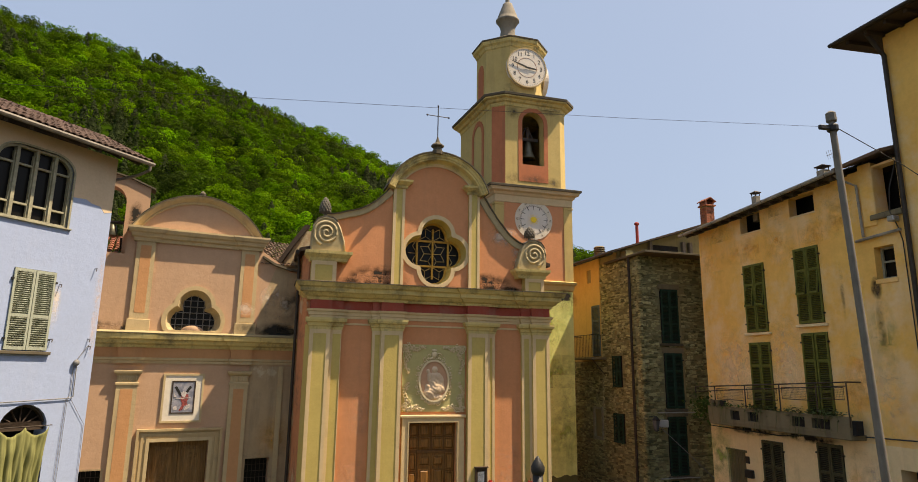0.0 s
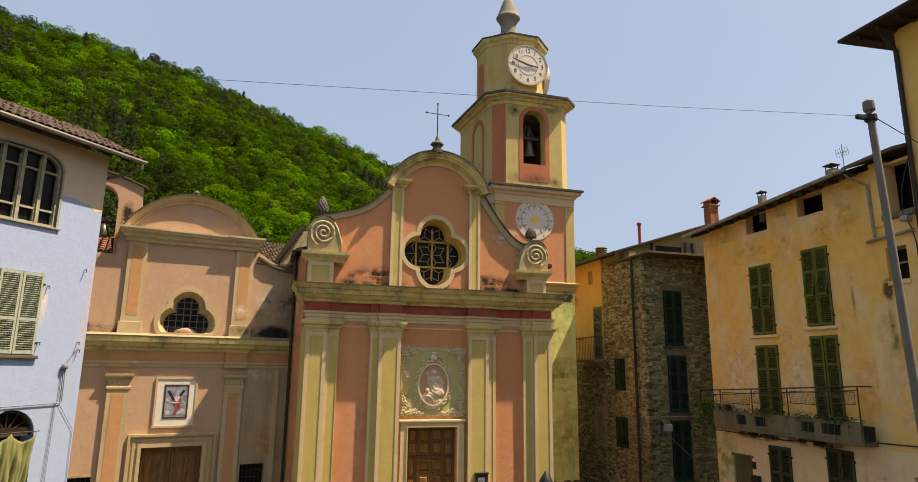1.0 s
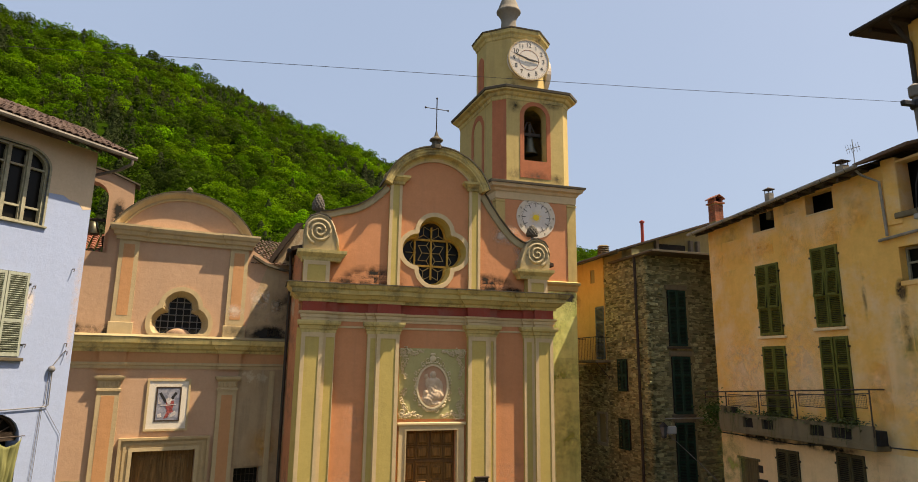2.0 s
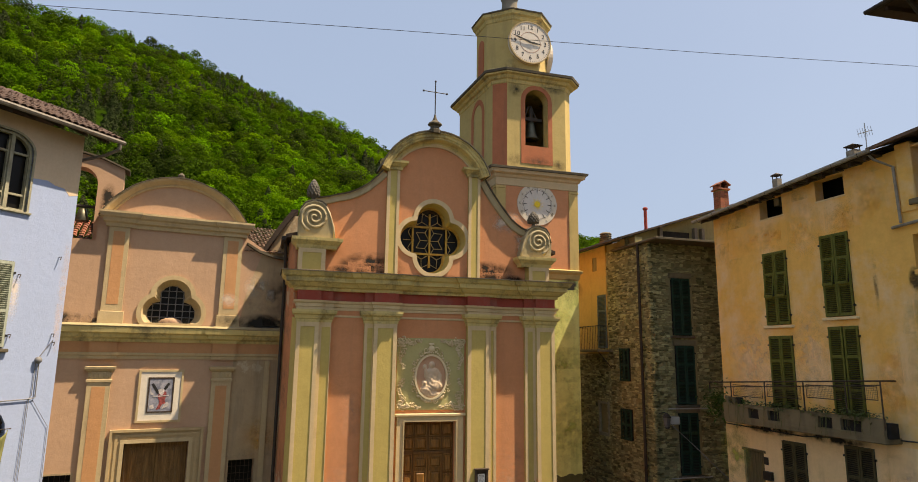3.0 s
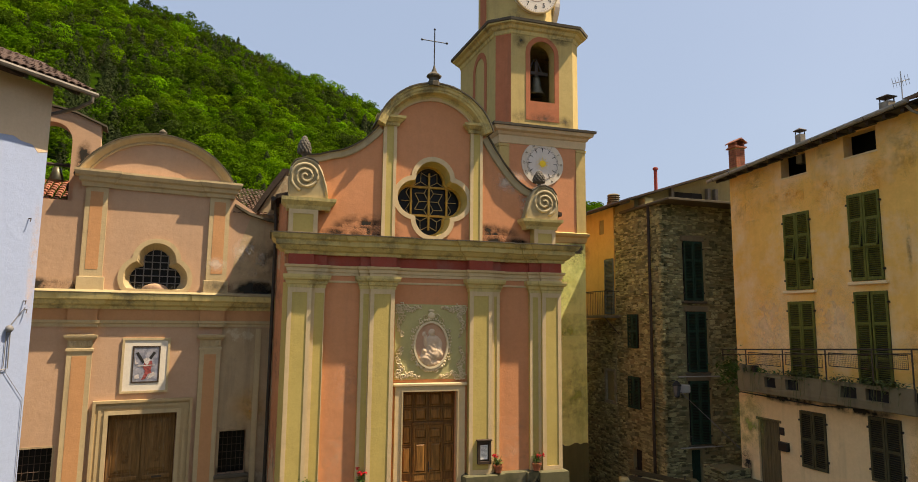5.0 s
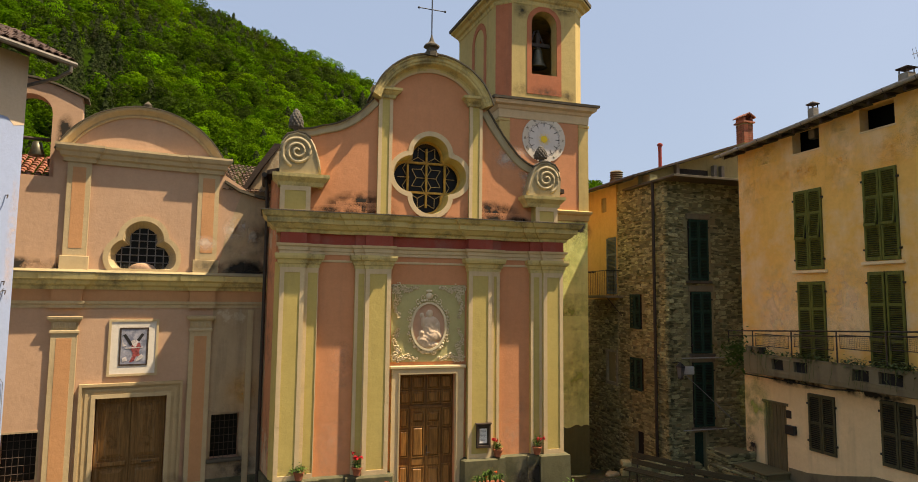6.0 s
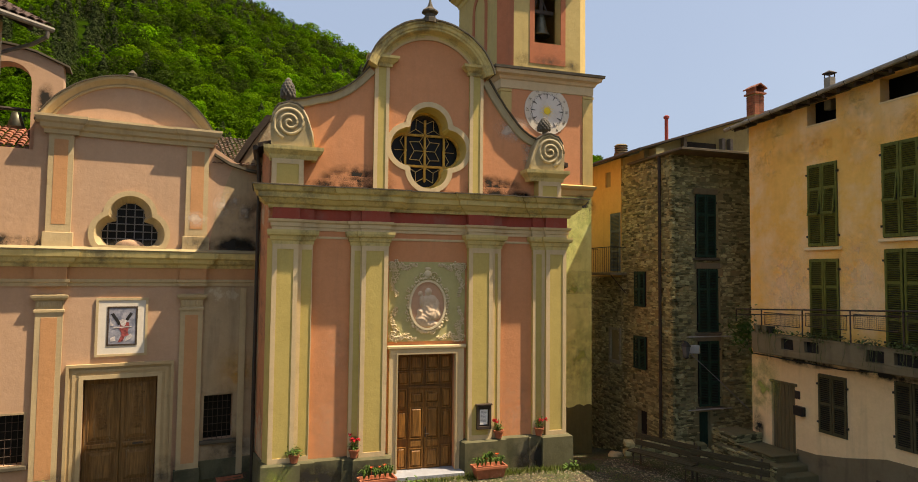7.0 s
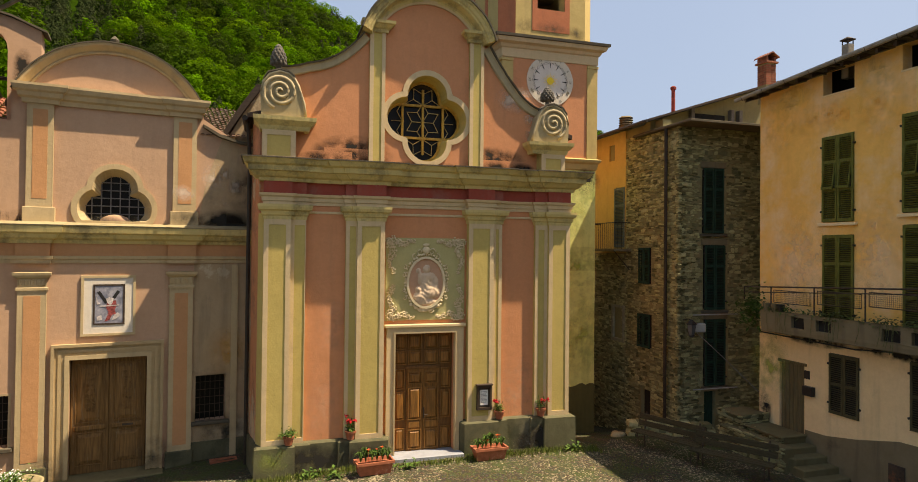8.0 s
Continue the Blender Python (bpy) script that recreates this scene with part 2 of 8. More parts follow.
PEBBLE = varied("river pebbles", (0.10, 0.083, 0.05), 0.5, scale=20, island=True, c2=(0.27, 0.225, 0.14), bump=0.3)
LEAF = varied("green leaves", (0.045, 0.10, 0.012), 0.4, rough=0.8, island=True, scale=20, c2=(0.08, 0.145, 0.02), bump=0.1)
DRYLEAF = varied("dry plant stems", (0.12, 0.10, 0.04), 0.4, rough=0.8, island=True, scale=20, c2=(0.10, 0.15, 0.04), bump=0.1)
PETAL = varied("red petals", (0.36, 0.006, 0.012), 0.3, rough=0.6, island=True, scale=20, bump=0.1)
ORANGEPETAL = varied("orange petals", (0.5, 0.07, 0.01), 0.3, rough=0.6, island=True, scale=20, bump=0.1)
GRASS = varied("grass blades", (0.075, 0.105, 0.014), 0.4, rough=0.9, island=True, scale=20, c2=(0.15, 0.175, 0.03), bump=0.1)


def glass(name, c=(0.010, 0.009, 0.007), rough=0.3):
    m, nt, b = shader(name, rough)
    b.inputs["Base Color"].default_value = rgba(c)
    b.inputs["Specular IOR Level"].default_value = 0.14
    w = blob(nt, 2.5, 3, lo=0.3, hi=0.7)
    relief(nt, b, ((w, 1.0),), 0.05, 0.01)
    return m


PANE = glass("dusty dark window glass")


def cobbles():
    """Packed earth and small stones, with grass where nobody treads."""
    m, nt, b = shader("cobbled earth", 0.95)
    v = node(nt, "ShaderNodeTexVoronoi", Scale=15.0)
    nt.links.new(coords(nt), v.inputs["Vector"])
    e = node(nt, "ShaderNodeMapRange", From_Min=0.1, From_Max=0.55)
    nt.links.new(v.outputs["Distance"], e.inputs["Value"])
    col = mix(nt, e.outputs[0], (0.115, 0.096, 0.055), (0.046, 0.04, 0.022))
    col = mix(nt, 0.25, col, v.outputs["Color"], "OVERLAY")
    g = blob(nt, 0.8, 8, 0.7, lo=0.48, hi=0.62)
    col = mix(nt, times(nt, g, 0.75), col, (0.05, 0.075, 0.014))
    nt.links.new(col, b.inputs["Base Color"])
    relief(nt, b, ((e.outputs[0], -1.0), (blob(nt, 30, 4), 0.4)), 0.7, 0.02)
    return m


COBBLES = cobbles()


def foliage(name, dark, light, yellow, brown):
    m, nt, b = shader(name, 0.9)
    b.inputs["Specular IOR Level"].default_value = 0.05
    dark, light, yellow, brown = (tone(c, 1.58) for c in (dark, light, yellow, brown))
    r = nt.nodes.new("ShaderNodeNewGeometry").outputs["Random Per Island"]
    col = mix(nt, r, dark, light)
    tree = blob(nt, 0.11, 3, 0.5, lo=0.42, hi=0.62)
    col = mix(nt, times(nt, tree, 0.8), col, yellow)
    stand = blob(nt, 0.035, 4, 0.6, lo=0.5, hi=0.66)
    col = mix(nt, times(nt, stand, 0.6), col, brown)
    nt.links.new(col, b.inputs["Base Color"])
    thin = nt.nodes.new("ShaderNodeBsdfTranslucent")
    nt.links.new(col, thin.inputs["Color"])
    both = node(nt, "ShaderNodeMixShader", Fac=0.4)
    nt.links.new(b.outputs[0], both.inputs[1])
    nt.links.new(thin.outputs[0], both.inputs[2])
    nt.links.new(both.outputs[0], nt.nodes["Material Output"].inputs["Surface"])
    return m


GREENS = ((0.018, 0.030, 0.004), (0.022, 0.044, 0.002), (0.030, 0.062, 0.0015), (0.036, 0.085, 0.0015), (0.055, 0.112, 0.002), (0.062, 0.145, 0.003))
WOODLAND = [foliage("spring woodland leaves", tone(g, 0.75), tone(g, 1.15), tone(g, 1.35), tone(g, 0.9, (1.3, 0.9, 1.6))) for g in GREENS]
FIRS = foliage("dark conifer needles", (0.018, 0.026, 0.009), (0.032, 0.04, 0.016), (0.028, 0.042, 0.012), (0.038, 0.036, 0.018))
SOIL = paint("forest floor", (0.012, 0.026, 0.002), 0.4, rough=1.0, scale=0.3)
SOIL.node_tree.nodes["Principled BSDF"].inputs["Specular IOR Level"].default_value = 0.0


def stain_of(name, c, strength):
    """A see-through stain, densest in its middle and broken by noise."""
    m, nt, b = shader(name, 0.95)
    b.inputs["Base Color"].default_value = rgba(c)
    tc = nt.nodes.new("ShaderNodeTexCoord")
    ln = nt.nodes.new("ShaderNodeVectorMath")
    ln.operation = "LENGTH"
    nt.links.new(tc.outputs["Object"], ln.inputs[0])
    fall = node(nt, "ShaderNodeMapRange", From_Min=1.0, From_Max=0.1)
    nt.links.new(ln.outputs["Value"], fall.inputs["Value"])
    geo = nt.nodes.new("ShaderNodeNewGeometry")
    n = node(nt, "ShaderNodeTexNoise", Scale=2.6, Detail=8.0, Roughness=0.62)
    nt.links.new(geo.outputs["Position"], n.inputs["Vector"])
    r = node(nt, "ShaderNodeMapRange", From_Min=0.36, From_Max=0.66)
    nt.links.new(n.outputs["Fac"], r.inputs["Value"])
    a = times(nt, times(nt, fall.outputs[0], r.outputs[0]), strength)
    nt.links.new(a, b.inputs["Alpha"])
    return m


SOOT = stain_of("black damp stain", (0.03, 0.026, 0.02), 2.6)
GRIME = stain_of("grey brown damp stain", (0.075, 0.065, 0.045), 1.1)
MOSS = stain_of("green brown algae stain", (0.32, 0.37, 0.08), 0.9)
FADED = stain_of("faded salmon bloom", (0.66, 0.40, 0.24), 0.6)
ALGAE = stain_of("olive algae bloom", (0.50, 0.42, 0.10), 0.65)
PEACHBLOOM = stain_of("pale peach bloom", (0.90, 0.66, 0.38), 0.8)
PALE = stain_of("pale lime bloom", (0.66, 0.55, 0.43), 1.2)
OCHRESTAIN = stain_of("rusty ochre stain", (0.85, 0.41, 0.045), 0.6)
SPIRAL = plaster("worn grey cream stone", (0.48, 0.41, 0.27), 0.4, 0.4)


# ---- mesh helpers ----
def thing(name, label, category, m=None, group="", kind=""):
    e = new(name)
    e.empty_display_size = 0.3
    if m is not None:
        e.matrix_world = m
    return tagged(e, label, category, group, kind)


def part(name, bm, material, parent, label="", smooth=False, kind="", at=None):
    """Link a bmesh as one mesh under a thing or a part."""
    bmesh.ops.recalc_face_normals(bm, faces=bm.faces)
    me = bpy.data.meshes.new(name)
    bm.to_mesh(me)
    bm.free()
    me.materials.append(material)
    if smooth:
        for p in me.polygons:
            p.use_smooth = True
    ob = new(name, me)
    ob.parent = parent
    if at is not None:
        ob.matrix_basis = at
    return tagged(ob, label, kind=kind)


def whole(name, bm, material, label, category, m=None, group="", kind="", smooth=False):
    """A thing that is one mesh."""
    ob = part(name, bm, material, None, smooth=smooth)
    if m is not None:
        ob.matrix_world = m
    return tagged(ob, label, category, group, kind)


def B():
    return bmesh.new()


def box(bm, x0, x1, y0, y1, z0, z1, bevel=0.0, m=None):
    vs = [bm.verts.new((x, y, z)) for x in (x0, x1) for y in (y0, y1) for z in (z0, z1)]
    fs = [bm.faces.new([vs[i] for i in q]) for q in ((0, 1, 3, 2), (4, 6, 7, 5), (0, 4, 5, 1), (2, 3, 7, 6), (0, 2, 6, 4), (1, 5, 7, 3))]
    if bevel:
        es = list({e for f in fs for e in f.edges})
        got = bmesh.ops.bevel(bm, geom=es, offset=bevel, segments=1, affect="EDGES", clamp_overlap=True)
        vs = list({v for f in got["faces"] for v in f.verts} | {v for v in vs if v.is_valid})
    if m is not None:
        for v in vs:
            v.co = m @ v.co
    return bm


def loft(bm, rings, closed=True, caps=True):
    """Skin between rings of points."""
    rows = [[bm.verts.new(p) for p in r] for r in rings]
    n = len(rows[0])
    for a, b in zip(rows, rows[1:]):
        for i in range(n if closed else n - 1):
            j = (i + 1) % n
            bm.faces.new((a[i], a[j], b[j], b[i]))
    if caps and closed:
        bm.faces.new(rows[0][::-1])
        bm.faces.new(rows[-1])
    return bm


def slab(bm, outer, holes=(), y0=0.0, y1=0.3):
    """A wall in the x-z plane with holes through it, from y0 (front) to y1."""
    loops = [list(outer)] + [list(h) for h in holes]
    tmp = bmesh.new()
    for lp in loops:
        vs = [tmp.verts.new((p[0], 0, p[1])) for p in lp]
        for i in range(len(vs)):
            tmp.edges.new((vs[i], vs[(i + 1) % len(vs)]))
    bmesh.ops.triangle_fill(tmp, use_beauty=True, use_dissolve=False, edges=tmp.edges)
    tmp.verts.index_update()
    tris = [[v.index for v in f.verts] for f in tmp.faces]
    flat = [v.co.copy() for v in tmp.verts]
    tmp.free()
    fr = [bm.verts.new((p.x, y0, p.z)) for p in flat]
    bk = [bm.verts.new((p.x, y1, p.z)) for p in flat]
    for t in tris:
        bm.faces.new([fr[i] for i in t])
        bm.faces.new([bk[i] for i in reversed(t)])
    k = 0
    for lp in loops:
        n = len(lp)
        for i in range(n):
            j = (i + 1) % n
            bm.faces.new((fr[k + i], fr[k + j], bk[k + j], bk[k + i]))
        k += n
    return bm


def rect(x0, x1, z0, z1):
    return [(x0, z0), (x1, z0), (x1, z1), (x0, z1)]


def arched(x0, x1, z0, z1, n=10):
    """A rectangle with a half-round head; z1 is its crown."""
    c, r = (x0 + x1) / 2, (x1 - x0) / 2
    return [(x0, z0), (x1, z0)] + [(c + r * math.cos(math.pi * i / n), z1 - r + r * math.sin(math.pi * i / n)) for i in range(n + 1)]


def circle(cx, cz, r, n=32, rz=None):
    return [(cx + r * math.cos(2 * math.pi * i / n), cz + (rz or r) * math.sin(2 * math.pi * i / n)) for i in range(n)]


def mould(bm, path, profile):
    """Sweep a closed profile of (out, z) along a plan path of (x, y), mitred. Out lies to the right of the way."""
    pts = [Vector(p) for p in path]
    rings = []
    for i, p in enumerate(pts):
        a = (p - pts[i - 1]).normalized() if i else (pts[1] - p).normalized()
        b = (pts[i + 1] - p).normalized() if i < len(pts) - 1 else a
        na, nb = Vector((a.y, -a.x)), Vector((b.y, -b.x))
        nrm = (na + nb).normalized()
        nrm = nrm / max(0.3, nrm.dot(na))
        rings.append([(p.x + nrm.x * o, p.y + nrm.y * o, z) for o, z in profile])
    return loft(bm, rings)


def arc_mould(bm, cx, cz, r, a0, a1, profile, n=28):
    """Sweep a closed profile of (radial, y) along an arc in the x-z plane; degrees, counted from +x."""
    rings = []
    for i in range(n + 1):
        a = radians(a0 + (a1 - a0) * i / n)
        rings.append([(cx + (r + d) * math.cos(a), y, cz + (r + d) * math.sin(a)) for d, y in profile])
    return loft(bm, rings)


def lathe(bm, profile, n=16, cx=0.0, cy=0.0, turn=0.0):
    """Turn a profile of (radius, z) about the upright axis."""
    rings = [[(cx + r * math.cos(turn + 2 * math.pi * i / n), cy + r * math.sin(turn + 2 * math.pi * i / n), z) for i in range(n)] for r, z in profile]
    return loft(bm, rings)


def tube(bm, pts, r, n=6, taper=None):
    """A round bar along points."""
    pts = [Vector(p) for p in pts]
    rings = []
    up = Vector((0, 0, 1))
    for i, p in enumerate(pts):
        d = (pts[min(i + 1, len(pts) - 1)] - pts[max(i - 1, 0)]).normalized()
        ref = up if abs(d.dot(up)) < 0.95 else Vector((0, 1, 0))
        u = d.cross(ref).normalized()
        v = d.cross(u)
        k = r if taper is None else r * (1 - (1 - taper) * i / (len(pts) - 1))
        rings.append([p + (u * math.cos(2 * math.pi * j / n) + v * math.sin(2 * math.pi * j / n)) * k for j in range(n)])
    return loft(bm, rings)


def ball(bm, c, r, seg=8, rings=6, squash=(1, 1, 1)):
    got = bmesh.ops.create_uvsphere(bm, u_segments=seg, v_segments=rings, radius=1.0)
    for v in got["verts"]:
        v.co = Vector((c[0] + v.co.x * r * squash[0], c[1] + v.co.y * r * squash[1], c[2] + v.co.z * r * squash[2]))
    return bm


def roughen(bm, amount, scale=1.0, seed=0.0):
    """Hand-made unevenness."""
    for v in bm.verts:
        n = noise.noise_vector(v.co * scale + Vector((seed, seed * 0.7, 0)))
        v.co += n * amount
    return bm


def offset_ring(points, d):
    """A loop moved outwards by d from its middle, for frames round odd openings."""
    n = len(points)
    out = []
    for i in range(n):
        p, q, r = Vector(points[i - 1]), Vector(points[i]), Vector(points[(i + 1) % n])
        a, b = (q - p).normalized(), (r - q).normalized()
        na, nb = Vector((a.y, -a.x)), Vector((b.y, -b.x))
        m = na + nb
        m = m.normalized() if m.length > 1e-6 else na
        out.append(tuple(q + m * d / max(0.5, m.dot(na))))
    return out


def frame_ring(bm, inner, width, y0, y1):
    """A flat moulding round a loop that runs counter-clockwise."""
    return slab(bm, offset_ring(inner, width), [inner], y0, y1)


STAIN_ME = {}


def stain(parent, material, x, z, w, h, y=-0.006, turn=0.0):
    """A stain w by h across on a wall whose face is at y."""
    if material.name not in STAIN_ME:
        me = bpy.data.meshes.new("stain")
        me.from_pydata([(-1, 0, -1), (1, 0, -1), (1, 0, 1), (-1, 0, 1)], [], [(0, 1, 2, 3)])
        me.materials.append(material)
        STAIN_ME[material.name] = me
    ob = new("stain", STAIN_ME[material.name])
    ob.parent = parent
    ob.matrix_basis = pose(x, y, z, 0, 0, turn) @ Matrix.Diagonal((w / 2, 1, h / 2, 1))
    ob.visible_shadow = False
    return ob


# ---- ground and hill ----
def ground_z(x, y):
    """The square falls a little to the chapel, and more into the alley beside the tower."""
    z = 0.0
    if x < -1.5:
        z -= 0.06 * min(-1.5 - x, 6.0)
    if x > 3.0:
        z -= 0.045 * min(x - 3.0, 6.0)
    if y > 0.3 and x > 3.5:
        z -= 0.22 * min(y - 0.3, 6.0)
    if y < -3:
        z -= 0.02 * min(-3 - y, 20)
    if math.hypot(x, y) > 60:
        z -= 4.0
    return z


lines_x = [-3000, -900, -300, -120, -60, -30, -20] + [-15 + 0.6 * i for i in range(46)] + [15, 20, 30, 60, 120, 300, 900, 3000]
lines_y = [-3000, -900, -300, -120, -60, -30, -20] + [-13 + 0.6 * i for i in range(40)] + [14, 20, 30, 60, 120, 300, 900, 3000]
bm = B()
rows = [[bm.verts.new((x, y, ground_z(x, y) + 0.02 * noise.noise(Vector((x, y, 0)) * 0.9))) for x in lines_x] for y in lines_y]
for a, b in zip(rows, rows[1:]):
    for i in range(len(lines_x) - 1):
        bm.faces.new((a[i], a[i + 1], b[i + 1], b[i]))
whole("ground", bm, COBBLES, "cobbled village square with grass in its joints", "ground", kind="structure", smooth=True)

HILL_EYE = Vector((-5.0, -19.0, 5.0))
RIDGE = [(-70, 26), (-40, 26), (-22, 25.0), (-15, 24.7), (-11, 24.4), (-7, 23.8), (-2, 22.1), (2, 21.0), (6, 19.8), (9, 18.4), (12, 17.2), (15, 15.6), (21, 12.8), (27.5, 10.2), (31, 9.0), (45, 7.0), (70, 6.0)]


def ridge(az):
    for (a, e), (c, f) in zip(RIDGE, RIDGE[1:]):
        if a <= az <= c:
            return e + (f - e) * (az - a) / (c - a)
    return RIDGE[0][1] if az < 0 else RIDGE[-1][1]


def hill_point(az, k):
    """A point of the hillside: k runs from 0 at its foot to 1 on the ridge and falls again beyond."""
    far = 430.0 + 30.0 * math.sin(az * 0.09)
    d = 115.0 + (far - 115.0) * k
    top = far * math.tan(radians(ridge(az))) - 2.5
    z = -3.0 + (top + 3.0) * (max(k, 0.0) ** 1.12 if k <= 1 else 1 - (k - 1) * 1.4)
    z += 7.0 * noise.noise(Vector((az * 0.16, k * 5, 2.0))) * math.sin(math.pi * min(k, 1.0))
    a = radians(az)
    return Vector((HILL_EYE.x + d * math.sin(a), HILL_EYE.y + d * math.cos(a), HILL_EYE.z + z))


bm = B()
rows = [[bm.verts.new(hill_point(-70 + 2.5 * i, j / 20)) for i in range(57)] for j in range(27)]
for a, b in zip(rows, rows[1:]):
    for i in range(56):
        bm.faces.new((a[i], a[i + 1], b[i + 1], b[i]))
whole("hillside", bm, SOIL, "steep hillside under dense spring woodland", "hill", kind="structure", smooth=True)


LOBES = [(0, 0, 0.6, 0.3), (0.24, 0.06, 0.5, 0.21), (-0.22, 0.12, 0.52, 0.2), (0.03, -0.26, 0.48, 0.2), (0.04, 0.25, 0.55, 0.2), (0.08, -0.05, 0.82, 0.19), (-0.14, -0.1, 0.74, 0.19), (-0.05, 0.0, 0.34, 0.24)]


def crown_shape(rng, count, conifer):
    """Leaf clumps of one tree, one unit high: corners of many small quads that follow its lobes."""
    quads = []
    lobes = [(x + rng.gauss(0, 0.05), y + rng.gauss(0, 0.05), z + rng.gauss(0, 0.04), r * rng.uniform(0.75, 1.15)) for x, y, z, r in LOBES]
    for _ in range(count):
        if conifer:
            h = rng.random() ** 1.25
            a = rng.uniform(0, 6.283)
            r = 0.3 * (1 - h) ** 0.75 * rng.uniform(0.6, 1.0) * (1.0 + 0.25 * math.sin(h * 31 + 2 * a)) + 0.012
            c = np.array([r * math.cos(a), r * math.sin(a), 0.06 + 0.94 * h])
            d = np.array([math.cos(a), math.sin(a), 0.5])
            s = rng.uniform(0.022, 0.036)
        else:
            lobe = lobes[int(rng.random() * len(lobes))]
            d = np.array([rng.gauss(0, 1), rng.gauss(0, 1), rng.gauss(0.35, 1)])
            d /= np.linalg.norm(d)
            c = np.array(lobe[:3]) + d * lobe[3] * rng.uniform(0.86, 1.05)
            s = rng.uniform(0.018, 0.036)
        n = d + np.array([rng.gauss(0, 0.35), rng.gauss(0, 0.35), rng.gauss(0.1, 0.35)])
        n /= np.linalg.norm(n) + 1e-6
        u = np.cross(n, [rng.gauss(0, 1), rng.gauss(0, 1), 0.3])
        u /= np.linalg.norm(u) + 1e-6
        v = np.cross(n, u)
        quads.append([c - u * s - v * s * 0.6, c + v * s * 1.1 + n * s * 0.25, c + u * s - v * s * 0.6])
    return np.array(quads).reshape(-1, 3)


def wood(name, step, conifer, label, category, materials, seed, per_tree):
    """Trees over the hillside, in rough rows so that no bare patch shows."""
    rng = random.Random(seed)
    shapes = [crown_shape(rng, per_tree, conifer) for _ in range(8)]
    blocks, picks = [], []
    for row in range(int(324 / step)):
        k0 = row * step / 324
        dist = 115 + 315 * k0
        n = int(radians(59) * dist / step)
        for i in range(n):
            az = -27 + 59 * (i + rng.uniform(0.05, 0.95)) / n
            k = k0 + rng.uniform(-0.4, 0.4) * step / 324
            firs = noise.noise(Vector((az * 0.11, k * 3.5, 7.0))) + 0.35 * noise.noise(Vector((az * 0.9, k * 20, 1.0)))
            lone = rng.random() < 0.07
            if conifer and firs < 0.22 and not lone:
                continue
            if not conifer and firs > 0.42:
                continue
            p = hill_point(az, min(k, 1.03))
            h = (rng.uniform(10, 15) if conifer else rng.uniform(7.5, 14.5)) * (0.75 + 0.3 * k)
            w = h * (rng.uniform(0.8, 1.0) if conifer else rng.uniform(1.0, 1.4))
            a = rng.uniform(0, 6.283)
            ca, sa = math.cos(a), math.sin(a)
            s = shapes[int(rng.random() * 8)]
            q = np.empty_like(s)
            q[:, 0] = p.x + w * (s[:, 0] * ca - s[:, 1] * sa)
            q[:, 1] = p.y + w * (s[:, 0] * sa + s[:, 1] * ca)
            q[:, 2] = p.z - 0.22 * h + h * s[:, 2]
            blocks.append(q)
            lean = 2.5 + 2.2 * noise.noise(Vector((az * 0.3, k * 9, 4.0))) + rng.gauss(0, 1.3)
            picks.append(min(max(int(lean), 0), len(materials) - 1))
    co = np.concatenate(blocks)
    me = bpy.data.meshes.new(name)
    me.from_pydata(co, [], np.arange(len(co)).reshape(-1, 3))
    for material in materials:
        me.materials.append(material)
    me.polygons.foreach_set("material_index", np.repeat(np.array(picks, dtype=np.int32), per_tree))
    return tagged(new(name, me), label, category, kind="stuff")


wood("woodland", 6.6, False, "dense fresh green broadleaved woodland on the hill", "trees", WOODLAND, 11, 760)
wood("conifers", 6.6, True, "dark conifers among the hillside wood", "trees", [FIRS], 12, 600)


# ---- church ----
church = thing("church", "baroque parish church in salmon and ochre plaster", "church", pose(0, 0, 0))
PIL = ((3.07, 3.43, 4.06), (1.12, 1.82, 2.09))
STEPS = [(-4.06, 0.9), (-4.06, -0.2), (-3.43, -0.2), (-3.43, -0.1), (-3.07, -0.1), (-3.07, 0.0), (-2.09, 0.0), (-2.09, -0.1), (-1.82, -0.1), (-1.82, -0.2), (-1.12, -0.2), (-1.12, 0.0)]
STEPS = STEPS + [(-x, y) for x, y in reversed(STEPS)]


def quatrefoil(cz, side, updown, r, n=72, cx=0.0):
    pts = []
    for i in range(n):
        a = 2 * math.pi * (i + 0.5) / n
        best = 0.0
        for ox, oz in ((side, 0), (-side, 0), (0, updown), (0, -updown)):
            b = ox * math.cos(a) + oz * math.sin(a)
            disc = b * b - (ox * ox + oz * oz - r * r)
            if disc > 0:
                best = max(best, b + math.sqrt(disc))
        pts.append((cx + best * math.cos(a), cz + best * math.sin(a)))
    return pts


SWEEP = {-1: 0.45, 1: -0.12}


def swoop(side, n=10):
    """From the arch's foot down to the scroll, as (x, z)."""
    pts = []
    for i in range(n + 1):
        k = i / n
        x = 1.66 + (1.55 if side > 0 else 2.05) * k
        z = 9.32 + 1.5 * (1 - k) ** (1.6 if side > 0 else 2.1) + SWEEP[side] * min(1.0, k * 1.5)
        pts.append((side * x, z))
    return pts


